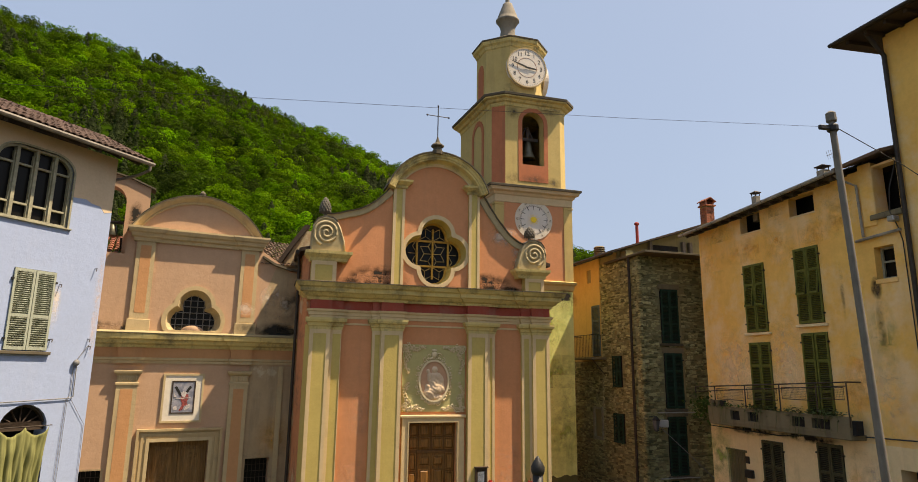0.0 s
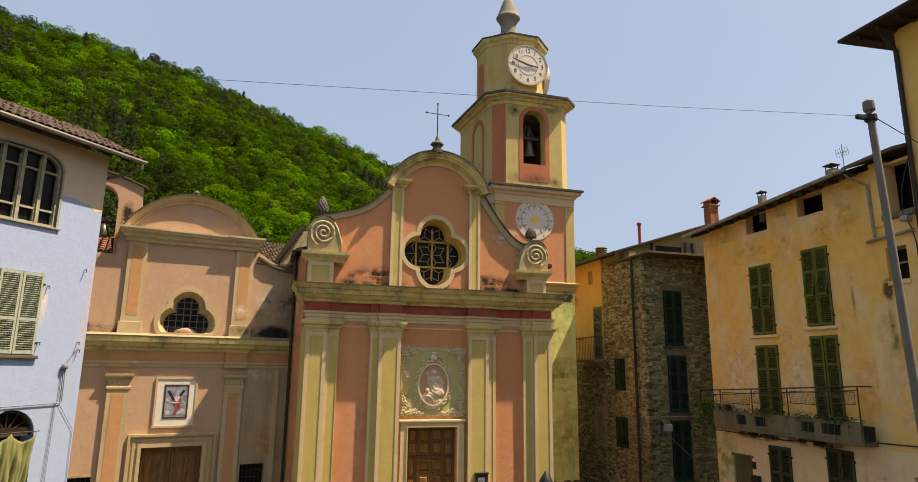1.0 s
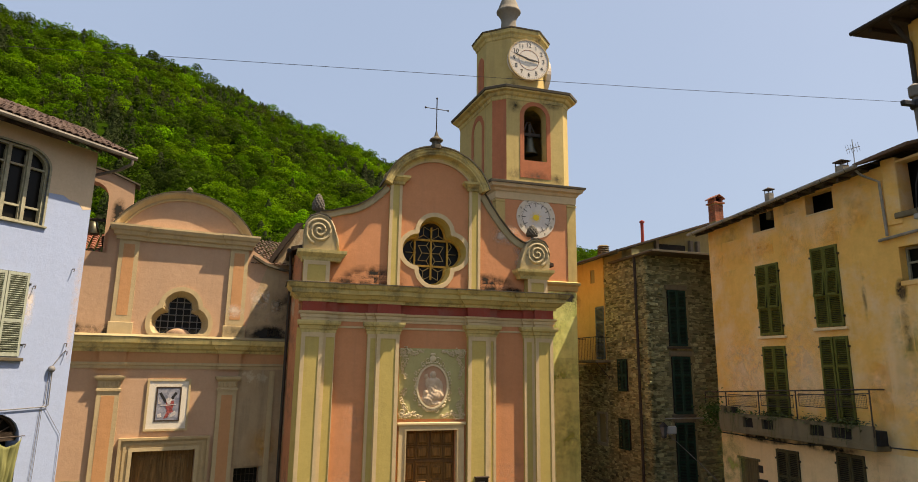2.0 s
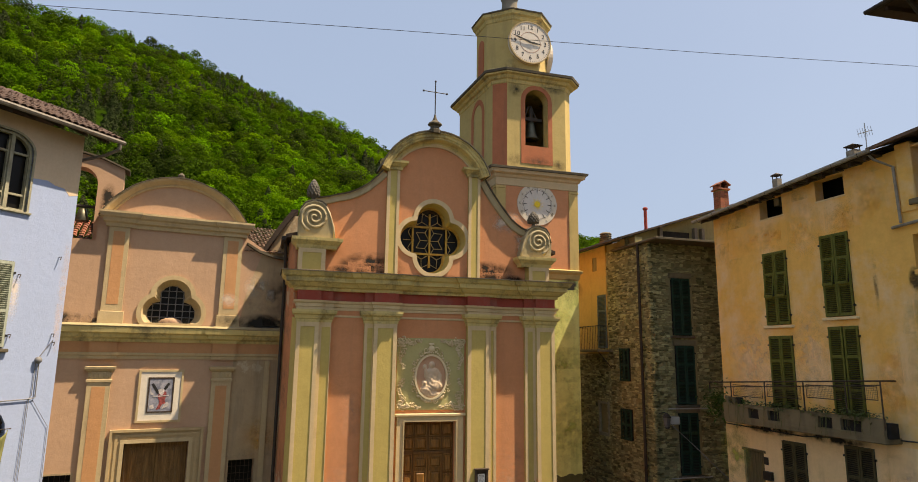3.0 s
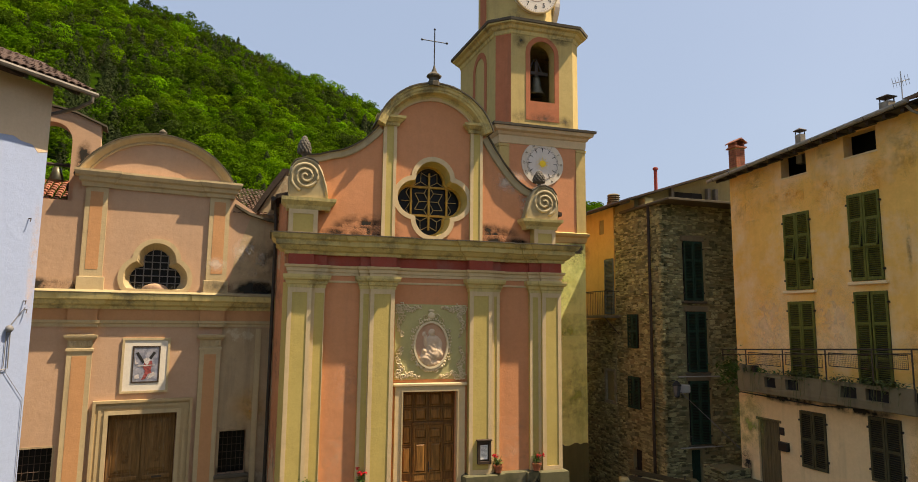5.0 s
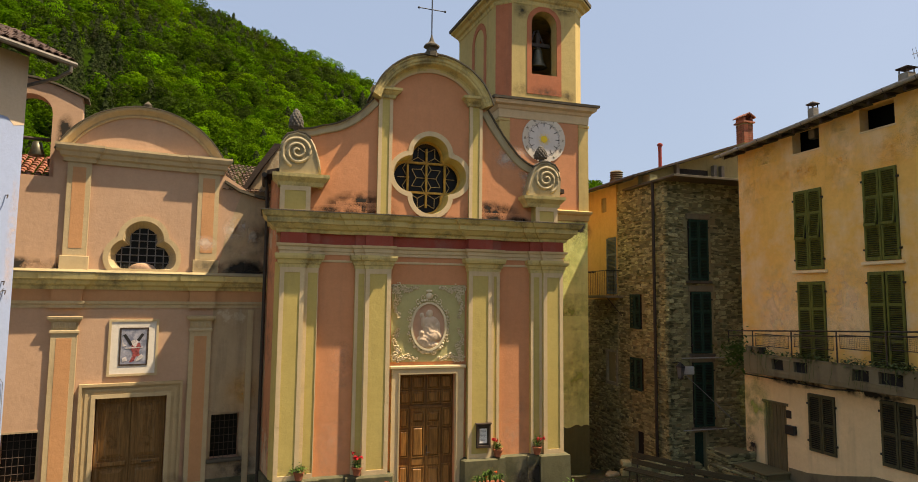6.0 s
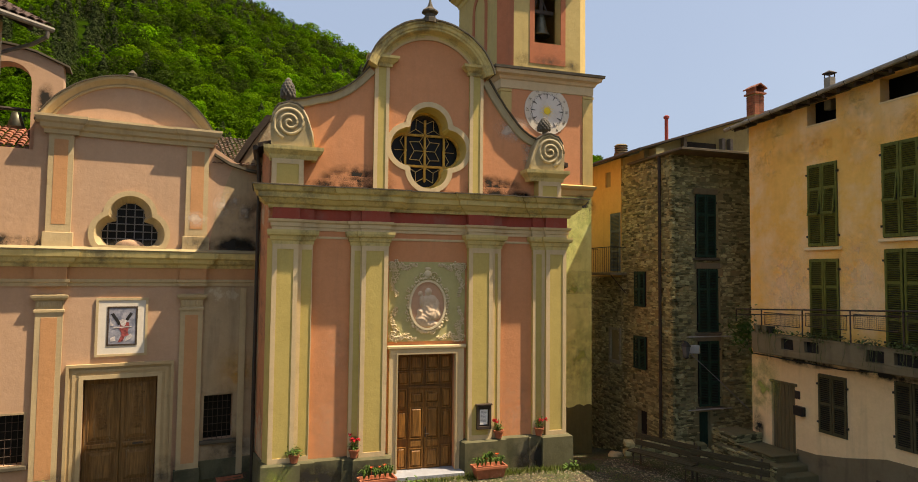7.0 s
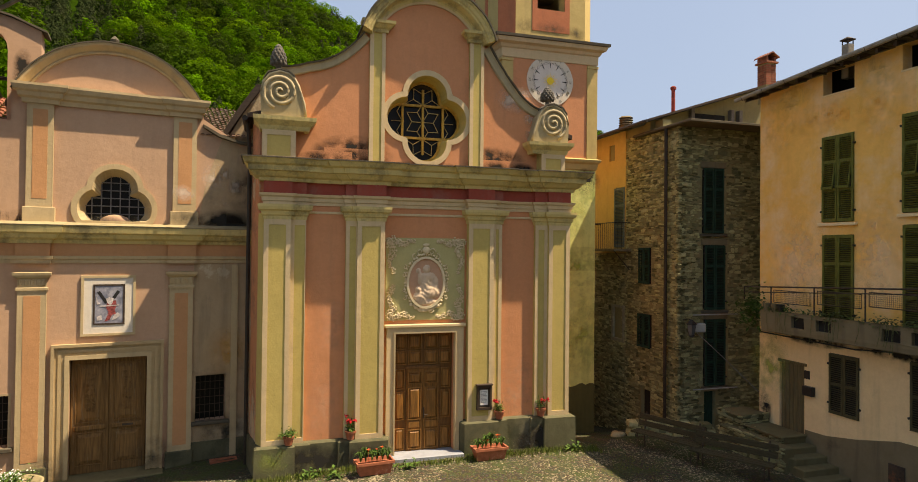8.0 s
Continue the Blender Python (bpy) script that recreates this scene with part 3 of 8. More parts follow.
QUAT = quatrefoil(8.8, 0.54, 0.60, 0.53)
outline = [(-4.0, -0.5), (4.0, -0.5), (4.0, 7.5), (3.95, 8.9), (3.5, 9.1)] + swoop(1)[::-1] + [(1.6, 11.2)]
ARCH_R, ARCH_Z = 1.88, 10.37
outline += [((ARCH_R - 0.3) * math.cos(radians(a)), ARCH_Z + (ARCH_R - 0.3) * math.sin(radians(a))) for a in range(28, 153, 6)]
outline += [(-1.6, 11.2)] + swoop(-1) + [(-3.95, 9.3), (-4.0, 7.5)]
part("front_wall", slab(B(), outline, [rect(-0.8, 0.8, -0.4, 3.19), offset_ring(QUAT, 0.0)], 0.0, 0.5), SALMON, church, "salmon plaster front wall")

for s in (-1, 1):
    for half, inner, outer in PIL:
        if inner == 3.43:
            lo_, mid_, hi_ = 3.07, 3.43, 4.06
            full, step = (mid_, hi_), (lo_, mid_)
        else:
            full, step = (1.12, 1.82), (1.82, 2.09)
        base = 0.6 if s < 0 else 0.84
        bm = B()
        for (a, b), y in ((full, -0.2), (step, -0.1)):
            x0, x1 = sorted((s * a, s * b))
            box(bm, x0, x1, y, 0.1, base - 0.1, 6.1)
        p = part("pilaster", bm, OCHRE, church, "ochre pilaster with cream borders")
        for (a, b), y in ((full, -0.2), (step, -0.1)):
            x0, x1 = sorted((s * a, s * b))
            w = 0.115 if b - a > 0.5 else 0.09
            part("border", roughen(slab(B(), rect(x0, x1, base, 6.06), [rect(x0 + w, x1 - w if not (b - a < 0.5) else x1 - 0.02 * (s < 0) - w * (s > 0), base + 0.13, 5.93)], y - 0.018, y + 0.01), 0.004, 1.5), CREAM, p)
        # the capital follows the steps
        xs = sorted((full, step))
        x_a, x_b, x_c = xs[0][0], xs[0][1], xs[1][1]
        ya, yb = (-0.1, -0.2) if inner == 3.43 else (-0.2, -0.1)
        path = [(x_a, 0.05), (x_a, ya), (x_b, ya), (x_b, yb), (x_c, yb), (x_c, 0.05)]
        if s < 0:
            path = [(-x, y) for x, y in reversed(path)]
        bm = mould(B(), path, [(-0.05, 6.06), (0.025, 6.06), (0.03, 6.14), (0.06, 6.17), (0.075, 6.26), (0.13, 6.29), (0.15, 6.36), (0.15, 6.42), (-0.05, 6.42)])
        part("capital", roughen(bm, 0.006, 2.0), CORNICE, church, "moulded ochre capital")

architrave = mould(B(), STEPS, [(-0.05, 6.42), (0.03, 6.42), (0.03, 6.5), (0.055, 6.51), (0.06, 6.6), (0.1, 6.63), (0.12, 6.69), (-0.05, 6.69)])
part("architrave", roughen(architrave, 0.005, 1.3), CREAM, church, "cream moulded architrave")
part("frieze", mould(B(), STEPS, [(-0.05, 6.69), (0.02, 6.69), (0.02, 6.98), (-0.05, 6.98)]), RED, church, "dark red painted frieze")
# the great cornice breaks forward less than what it crowns
LEDGE = [(x, y * 0.55) for x, y in STEPS]
LEDGE[0], LEDGE[-1] = (-4.06, 0.9), (4.06, 0.9)
bm = mould(B(), LEDGE, [(-0.05, 6.98), (0.12, 6.98), (0.14, 7.06), (0.22, 7.1), (0.3, 7.2), (0.36, 7.22), (0.37, 7.34), (0.44, 7.38), (0.48, 7.46), (0.5, 7.5), (-0.05, 7.53)])
part("cornice", roughen(bm, 0.012, 1.4), CORNICE, church, "weathered projecting main cornice")
part("cornice_slate", roughen(mould(B(), LEDGE, [(-0.05, 7.515), (0.53, 7.495), (0.53, 7.525), (-0.05, 7.575)]), 0.01, 2.2), SLATE, church, "thin mossy slate course")
for s in (-1, 1):
    part("string_course", box(B(), *sorted((s * 2.09, s * 3.07)), -0.025, 0.02, 6.22, 6.28, 0.008), CREAM, church)
part("string_course", box(B(), -1.12, 1.12, -0.025, 0.02, 6.22, 6.28, 0.008), CREAM, church)

for s, top in ((-1, 0.6), (1, 0.84)):
    path = [(x, y) for x, y in STEPS if x * s > 0]
    path = [(s * 1.06, 0.0)] + path[1:] if s > 0 else path[:-1] + [(s * 1.06, 0.0)]
    path = [(max(-4.06, min(4.06, x)), y) for x, y in path]
    bm = mould(B(), path, [(-0.1, -0.7), (0.16, -0.7), (0.15, top - 0.03), (0.1, top), (-0.1, top + 0.02)])
    part("plinth", roughen(bm, 0.012, 1.7), PLINTH, church, "damp grey cement plinth")

# doorway
bm = B()
frame_path = [(-0.8, -0.1), (-0.8, 3.19), (0.8, 3.19), (0.8, -0.1)]
slab(bm, [(-1.03, -0.1), (-0.8, -0.1), (-0.8, 3.19), (0.8, 3.19), (0.8, -0.1), (1.03, -0.1), (1.03, 3.4), (-1.03, 3.4)], [], -0.1, 0.05)
box(bm, -1.09, 1.09, -0.15, 0.02, 3.34, 3.43, 0.02)
part("door_frame", roughen(bm, 0.005, 1.5), CREAM, church, "cream stone door surround")
bm = slab(B(), [(-0.84, -0.1), (-0.8, -0.1), (-0.8, 3.19), (0.8, 3.19), (0.8, -0.1), (0.84, -0.1), (0.84, 3.23), (-0.84, 3.23)], [], -0.13, -0.1)
part("door_bead", bm, CHCREAM, church)
whole("door_step", box(B(), -0.96, 0.98, -0.42, 0.3, -0.2, 0.09, 0.015), MARBLE, "worn white marble church doorstep", "step", kind="structure")


def raised_panel(bm, x0, x1, z0, z1, y, depth=0.03):
    """A fielded panel with a sloped edge."""
    e = min(x1 - x0, z1 - z0) * 0.18
    loft(bm, [[(x0, y, z0), (x1, y, z0), (x1, y, z1), (x0, y, z1)], [(x0 + e, y - depth, z0 + e), (x1 - e, y - depth, z0 + e), (x1 - e, y - depth, z1 - e), (x0 + e, y - depth, z1 - e)]])
    fr = 0.022
    return slab(bm, rect(x0 - fr, x1 + fr, z0 - fr, z1 + fr), [rect(x0, x1, z0, z1)], y - depth * 0.8, y)


door = part("door", box(B(), -0.8, 0.8, 0.2, 0.27, 0.06, 3.2), WOOD, church, "panelled brown wooden double door with wicket leaves")
for s in (-1, 1):
    bm = B()
    box(bm, *sorted((s * 0.005, s * 0.44)), 0.165, 0.21, 0.08, 2.22, 0.006)
    for z0, z1 in ((0.16, 0.62), (0.92, 1.72), (1.86, 2.12)):
        raised_panel(bm, *sorted((s * 0.07, s * 0.38)), z0, z1, 0.165, 0.045)
    box(bm, *sorted((s * 0.06, s * 0.39)), 0.14, 0.17, 0.68, 0.86, 0.02)
    part("door_leaf", bm, WOODLIGHT, door, "worn honey coloured wicket leaf")
    for z0, z1 in ((0.14, 0.66), (0.92, 1.62), (1.72, 2.2)):
        part("side_panel", raised_panel(B(), *sorted((s * 0.51, s * 0.73)), z0, z1, 0.2, 0.045), WOODLIGHT, door)
    for z0, z1 in ((2.36, 2.68), (2.76, 3.12)):
        part("top_panel", raised_panel(B(), *sorted((s * 0.06, s * 0.38)), z0, z1, 0.2, 0.045), WOODLIGHT, door)
        part("top_panel", raised_panel(B(), *sorted((s * 0.46, s * 0.74)), z0, z1, 0.2, 0.045), WOODLIGHT, door)
part("transom", box(B(), -0.47, 0.47, 0.13, 0.2, 2.22, 2.3, 0.015), WOOD, door)
bm = tube(B(), [(0.03, 0.16, 1.02), (0.03, 0.1, 1.02), (0.12, 0.1, 1.02)], 0.012)
box(bm, 0.015, 0.05, 0.15, 0.17, 0.92, 1.2)
part("door_handle", bm, IRON, door, "dark iron handle")

# stucco relief over the door
relief_panel = part("relief_panel", slab(B(), rect(-1.06, 1.06, 3.52, 5.66), [], -0.02, 0.02), RELIEFGREEN, church, "grey green stucco panel with scrollwork and oval medallion")


def curl(bm, cx, cz, r, a0, turns, y=-0.045, thick=0.016, sense=1, n=18):
    pts = []
    for i in range(n + 1):
        k = i / n
        a = radians(a0) + sense * turns * 2 * math.pi * k
        rr = r * (1 - 0.82 * k)
        pts.append((cx + rr * math.cos(a), y, cz + rr * math.sin(a)))
    return tube(bm, pts, thick, 5, 0.6)


rng = random.Random(5)
for sx in (-1, 1):
    for sz, z in ((1, 5.52), (-1, 3.66)):
        for arm in range(2):
            # each corner spray runs along the top or bottom and up the side, thinning out
            bm = B()
            length = 0.62 if arm == 0 else 0.8
            n = 9
            for i in range(n):
                k = i / (n - 1)
                along, off = length * k, 0.05 * math.sin(k * 9 + 2 * arm) - 0.02
                dx, dz = (-along, off) if arm == 0 else (off, -along)
                r = 0.105 * (1 - 0.62 * k)
                x, zz = sx * (0.95 + dx), z + sz * (0.04 + dz)
                curl(bm, x, zz, r, rng.uniform(0, 360), 1.15, y=-0.05, thick=0.017 - 0.006 * k, sense=sx * sz * (-1) ** i, n=12)
                curl(bm, x + sx * rng.uniform(-0.1, 0.02), zz - sz * rng.uniform(0.0, 0.1) * (1 - k), r * 0.6, rng.uniform(0, 360), 1.0, y=-0.045, thick=0.013, sense=-sx * sz * (-1) ** i, n=9)
                for _ in range(6):
                    a, q = rng.uniform(0, 6.28), r * rng.uniform(0.5, 1.25)
                    ball(bm, (x + q * math.cos(a), -0.032, zz + q * math.sin(a)), rng.uniform(0.012, 0.026), 5, 4, (1.3, 0.7, 0.9))
            part("scrollwork", bm, STUCCO, relief_panel, "pale stucco rococo scrollwork", smooth=True)
OVAL = (0.0, 4.5)
bm = frame_ring(B(), circle(OVAL[0], OVAL[1], 0.46, 40, 0.62), 0.06, -0.09, 0.0)
part("oval_frame", bm, STUCCO, relief_panel)
rw = random.Random(14)
for i in range(52):
    a = 2 * math.pi * i / 52
    r = rw.uniform(0.022, 0.04) + (0.012 if math.sin(a) < -0.6 else 0)
    off = rw.uniform(-0.02, 0.03)
    part("bead", ball(B(), ((0.56 + off) * math.cos(a), -0.045, OVAL[1] + (0.73 + off) * math.sin(a)), r, 6, 4, (1.2, 0.7, 1)), STUCCO, relief_panel, smooth=True)
for s in (-1, 1):
    for i in range(5):
        part("leaf_curl", curl(B(), s * (0.56 + 0.03 * (i % 2)), 4.9 - 0.2 * i, 0.06, 90, 1.0, sense=s), STUCCO, relief_panel, smooth=True)
    for cx, cz, r, a0, tr, sn in ((0.16, 5.3, 0.1, 0, 1.2, s), (0.3, 5.17, 0.08, 90, 1.1, -s), (0.14, 3.78, 0.08, 0, 1.2, -s)):
        part("leaf_curl", curl(B(), s * cx, cz, r, a0, tr, sense=sn), STUCCO, relief_panel, smooth=True)
part("crown_shell", ball(B(), (0, -0.05, 5.34), 0.1, 10, 6, (1.1, 0.4, 1.0)), STUCCO, relief_panel, smooth=True)
part("crown_knob", ball(B(), (0, -0.05, 5.48), 0.06, 8, 6, (1.6, 0.4, 0.7)), STUCCO, relief_panel, smooth=True)
part("oval_ground", slab(B(), circle(OVAL[0], OVAL[1], 0.47, 40, 0.63), [], -0.035, 0.0), plaster("pale pink oval ground", (0.62, 0.38, 0.26), 0.2, 0.1), relief_panel)
BUMPS = ((0.02, 4.85, 0.09, 0.11, 0.075), (0.05, 4.64, 0.21, 0.13, 0.07), (0.03, 4.45, 0.18, 0.22, 0.07), (-0.16, 4.62, 0.05, 0.17, 0.065), (-0.2, 4.81, 0.05, 0.07, 0.05), (0.11, 4.25, 0.27, 0.18, 0.085), (-0.12, 4.12, 0.21, 0.16, 0.075), (-0.2, 4.31, 0.08, 0.09, 0.08), (0.02, 3.99, 0.28, 0.09, 0.05), (0.25, 4.42, 0.09, 0.24, 0.05))


def carved(x, z):
    """Height of the stucco shape over its oval ground."""
    total = 0.0
    for cx, cz, rx, rz, h in BUMPS:
        d = 1 - ((x - cx) / rx) ** 2 - ((z - cz) / rz) ** 2
        if d > 0:
            total += (h * d ** 0.55) ** 4
    h = total ** 0.25
    folds = math.sin(46 * (0.55 * x + z) + 5 * noise.noise(Vector((x * 5, z * 5, 0)))) + 0.6 * math.sin(70 * (x - 0.4 * z))
    return h + (0.0055 * folds * min(1.0, h * 25) if z < 4.68 else 0.003 * folds * min(1.0, h * 25))


bm = B()
grid = [[bm.verts.new((x, -0.034 - carved(x, z), z)) for x in (-0.44 + 0.02 * i for i in range(45))] for z in (3.9 + 0.02 * k for k in range(61))]
for a, b in zip(grid, grid[1:]):
    for i in range(44):
        c = a[i].co
        if (c.x / 0.455) ** 2 + ((c.z - 4.5) / 0.615) ** 2 < 1.0:
            bm.faces.new((a[i], a[i + 1], b[i + 1], b[i]))
bmesh.ops.delete(bm, geom=[v for v in bm.verts if not v.link_faces], context="VERTS")
part("carved_relief", bm, STATUE, relief_panel, "rounded pale stucco relief shape", smooth=True)

# upper storey: strips, window, arch
for s in (-1, 1):
    x0, x1 = sorted((s * 1.14, s * 1.54))
    strip = part("wall_strip", box(B(), x0, x1, -0.07, 0.05, 7.5, 11.0), OCHRE, church, "ochre upper wall strip")
    part("border", slab(B(), rect(x0, x1, 7.5, 11.0), [rect(x0 + 0.1, x1 - 0.09, 7.5 + 0.02, 10.9)], -0.088, -0.06), CREAM, strip)
    path = [(x0 - 0.03, 0.1), (x0 - 0.03, -0.09), (x1 + 0.03, -0.09), (x1 + 0.03, 0.1)]
    part("strip_capital", roughen(mould(B(), path, [(-0.05, 10.9), (0.03, 10.9), (0.05, 10.98), (0.1, 11.02), (0.15, 11.08), (0.19, 11.1), (0.2, 11.17), (-0.05, 11.19)]), 0.006, 2.0), CORNICE, church)

window = part("rose_window", frame_ring(B(), QUAT, 0.14, -0.035, 0.03), CREAM, church, "quatrefoil window with cream surround and leaded wooden tracery")
inner = offset_ring(QUAT, -0.05)
ring = len(QUAT)
bm = loft(B(), [[(x, 0.0, z) for x, z in QUAT], [(x, 0.6, z) for x, z in inner]], caps=False)
part("reveal", bm, OCHRE, window, "splayed ochre reveal", smooth=False)
part("pane", slab(B(), offset_ring(QUAT, 0.02), [], 0.6, 0.63), PANE, window)
bm = frame_ring(B(), offset_ring(QUAT, -0.1), 0.07, 0.48, 0.58)
for x in (-0.56, 0.0, 0.56):
    box(bm, x - 0.026, x + 0.03, 0.49, 0.57, 8.8 - (0.88 if x == 0 else 0.42), 8.8 + (0.88 if x == 0 else 0.42))
for z in (8.36, 9.24):
    box(bm, -0.62, 0.62, 0.49, 0.57, z - 0.03, z + 0.03)
part("window_frame", bm, WINDOWWOOD, window, "yellow wooden window frame")
for cx, cz, angles in ((0.0, 8.8, range(0, 360, 60)), (0.0, 9.26, (30, 90, 150)), (0.0, 8.34, (210, 270, 330)), (0.56, 8.8, (-60, 0, 60)), (-0.56, 8.8, (120, 180, 240))):
    for a in angles:
        near_, tip = 0.3, 0.5
        p = (cx + near_ * math.cos(radians(a)), 0.53, cz + near_ * math.sin(radians(a)))
        part("tracery_bar", tube(B(), [(cx, 0.53, cz), p], 0.0105, 4), TRACERY, window)
        for b in (a - 30, a + 30):
            q = (cx + tip * math.cos(radians(b)), 0.53, cz + tip * math.sin(radians(b)))
            if math.hypot(q[0] / 1.02, (q[2] - 8.8) / 1.06) < 0.97:
                part("tracery_bar", tube(B(), [p, q], 0.0105, 4), TRACERY, window)
    part("tracery_boss", ball(B(), (cx, 0.51, cz), 0.05, 8, 6, (1, 0.5, 1)), WINDOWWOOD, window, smooth=True)

bm = arc_mould(B(), 0, ARCH_Z, ARCH_R, 17.5, 162.5, [(-0.4, 0.1), (-0.4, -0.06), (-0.35, -0.07), (-0.33, -0.09), (-0.31, -0.1), (-0.27, -0.29), (-0.25, -0.31), (-0.22, -0.31), (-0.19, -0.35), (-0.12, -0.36), (-0.09, -0.4), (-0.04, -0.4), (-0.04, 0.5)])
part("arched_pediment", roughen(bm, 0.008, 1.5), CORNICE, church, "deep segmental arched pediment")
part("arch_band", arc_mould(B(), 0, ARCH_Z, ARCH_R, 20, 160, [(-0.45, 0.02), (-0.45, -0.05), (-0.33, -0.075), (-0.33, 0.02)]), CREAM, church)
part("arch_roofing", roughen(arc_mould(B(), 0, ARCH_Z, ARCH_R, 17, 163, [(-0.045, -0.44), (-0.005, -0.44), (0.01, 0.6), (-0.045, 0.6)]), 0.012, 3.0), SLATE, church, "dark slate roofing on the arch")
for s in (-1, 1):
    pts = swoop(s, 16)
    rings, tops = [], []
    for i, (x, z) in enumerate(pts):
        a, b = Vector(pts[max(i - 1, 0)]), Vector(pts[min(i + 1, len(pts) - 1)])
        t = (b - a).normalized() * s
        nx, nz = -t.y, t.x
        if nz < 0:
            nx, nz = -nx, -nz
        rings.append([(x - nx * 0.17, -0.05, z - nz * 0.17), (x - nx * 0.15, -0.075, z - nz * 0.15), (x - nx * 0.03, -0.085, z - nz * 0.03), (x + nx * 0.02, -0.11, z + nz * 0.02), (x + nx * 0.03, 0.5, z + nz * 0.03), (x - nx * 0.17, 0.02, z - nz * 0.17)])
        tops.append([(x + nx * 0.02, -0.16, z + nz * 0.02), (x + nx * 0.055, -0.17, z + nz * 0.055), (x + nx * 0.085, 0.56, z + nz * 0.085), (x + nx * 0.02, 0.55, z + nz * 0.02)])
    part("coping", roughen(loft(B(), rings), 0.01, 2.5), SPIRAL, church, "pale lichened band along the sweeping gable")
    part("coping_slate", roughen(loft(B(), tops), 0.016, 3.0), SLATE, church, "dark slates on the sweeping gable")

    # scroll on its pedestal: the two sides differ a little in height
    cx, top, (x0, x1), (c0, c1), fit_, cz = ((-3.72, 8.2, (-4.13, -3.35), (-4.16, -3.05), 0.93, 9.12), None, (3.46, 8.0, (3.13, 3.83), (2.88, 3.86), 0.95, 8.84))[s + 1]
    ped = part("scroll_pedestal", box(B(), x0, x1, -0.32, 0.3, 7.5, top + 0.05), OCHRE, church, "panelled ochre pedestal")
    part("border", roughen(slab(B(), rect(x0, x1, 7.5, top), [rect(x0 + 0.12, x1 - 0.12, 7.58, top - 0.12)], -0.34, -0.31), 0.004, 2), CREAM, ped)
    path = [(c0, 0.3), (c0, -0.32), (c1, -0.32), (c1, 0.3)]
    part("pedestal_cap", roughen(mould(B(), path, [(-0.1, top), (0.02, top), (0.05, top + 0.1), (0.13, top + 0.18), (0.17, top + 0.22), (0.18, top + 0.31), (-0.1, top + 0.34)]), 0.01, 2), CORNICE, ped, "lichened moulded cap")
    base = top + 0.32 - cz
    loop = [(-0.68, base), (0.47, base), (0.49, -0.28), (0.5, 0.0), (0.45, 0.22), (0.3, 0.42), (0.02, 0.52), (-0.22, 0.47), (-0.38, 0.34), (-0.47, 0.16), (-0.53, -0.06), (-0.6, -0.28)]
    loop = [(cx + s * u * fit_, cz + v) for u, v in loop]
    bm = slab(B(), loop if s > 0 else loop[::-1], [], -0.34, 0.3)
    scroll = part("scroll", roughen(bm, 0.012, 2.5), STONEGREY, church, "carved grey stone volute")
    pts = []
    for i in range(60):
        a = radians(-70 + i * 16)
        r = 0.42 * (1 - i / 64)
        pts.append((cx + s * r * math.cos(a), -0.335 - 0.035 * i / 60, cz + r * math.sin(a)))
    part("spiral", tube(B(), pts, 0.048, 6, 0.75), SPIRAL, scroll, "pale spiral rib", smooth=True)
    rim = [(cx + s * u * fit_, -0.335, cz + v) for u, v in ((-0.64, base + 0.02), (-0.59, -0.24), (-0.51, -0.02), (-0.45, 0.17), (-0.35, 0.33), (-0.2, 0.45), (0.02, 0.5), (0.28, 0.41), (0.43, 0.22), (0.48, 0.0))]
    part("rim", tube(B(), rim, 0.035, 6), SPIRAL, scroll, smooth=True)
    part("scroll_slate", roughen(loft(B(), [[(cx + s * u * fit_, -0.38, cz + v), (cx + s * u * fit_, -0.38, cz + v + 0.035), (cx + s * u * fit_, 0.34, cz + v + 0.045), (cx + s * u * fit_, 0.34, cz + v)] for u, v in ((-0.36, 0.37), (-0.2, 0.49), (0.02, 0.53), (0.3, 0.44), (0.44, 0.27))]), 0.012, 3), SLATE, scroll, "thin dark slate over the volute")
    # pine cone finial
    cx, zb = (-3.77, 9.58) if s < 0 else (3.5, 9.34)
    bm = lathe(B(), [(0.16, zb), (0.17, zb + 0.08), (0.08, zb + 0.13), (0.06, zb + 0.24), (0.16, zb + 0.28), (0.2, zb + 0.36), (0.19, zb + 0.5), (0.13, zb + 0.66), (0.04, zb + 0.78)], 14, cx, 0.12)
    for lv in range(6):
        z = zb + 0.32 + 0.075 * lv
        r = (0.2, 0.205, 0.19, 0.165, 0.12, 0.07)[lv]
        for i in range(10):
            a = 2 * math.pi * (i + 0.5 * (lv % 2)) / 10
            ball(bm, (cx + r * math.cos(a), 0.12 + r * math.sin(a), z), 0.045, 5, 4, (1, 1, 1.2))
    bm.transform(Matrix.Translation((cx, 0.12, zb)) @ Matrix.Diagonal((0.84, 0.84, 1.05, 1) if s < 0 else (0.86, 0.86, 0.8, 1)) @ Matrix.Translation((-cx, -0.12, -zb)))
    part("pine_cone", bm, plaster("blackened stone", (0.13, 0.12, 0.105), 0.5, 0.6), church, "blackened stone pine cone finial", smooth=True)

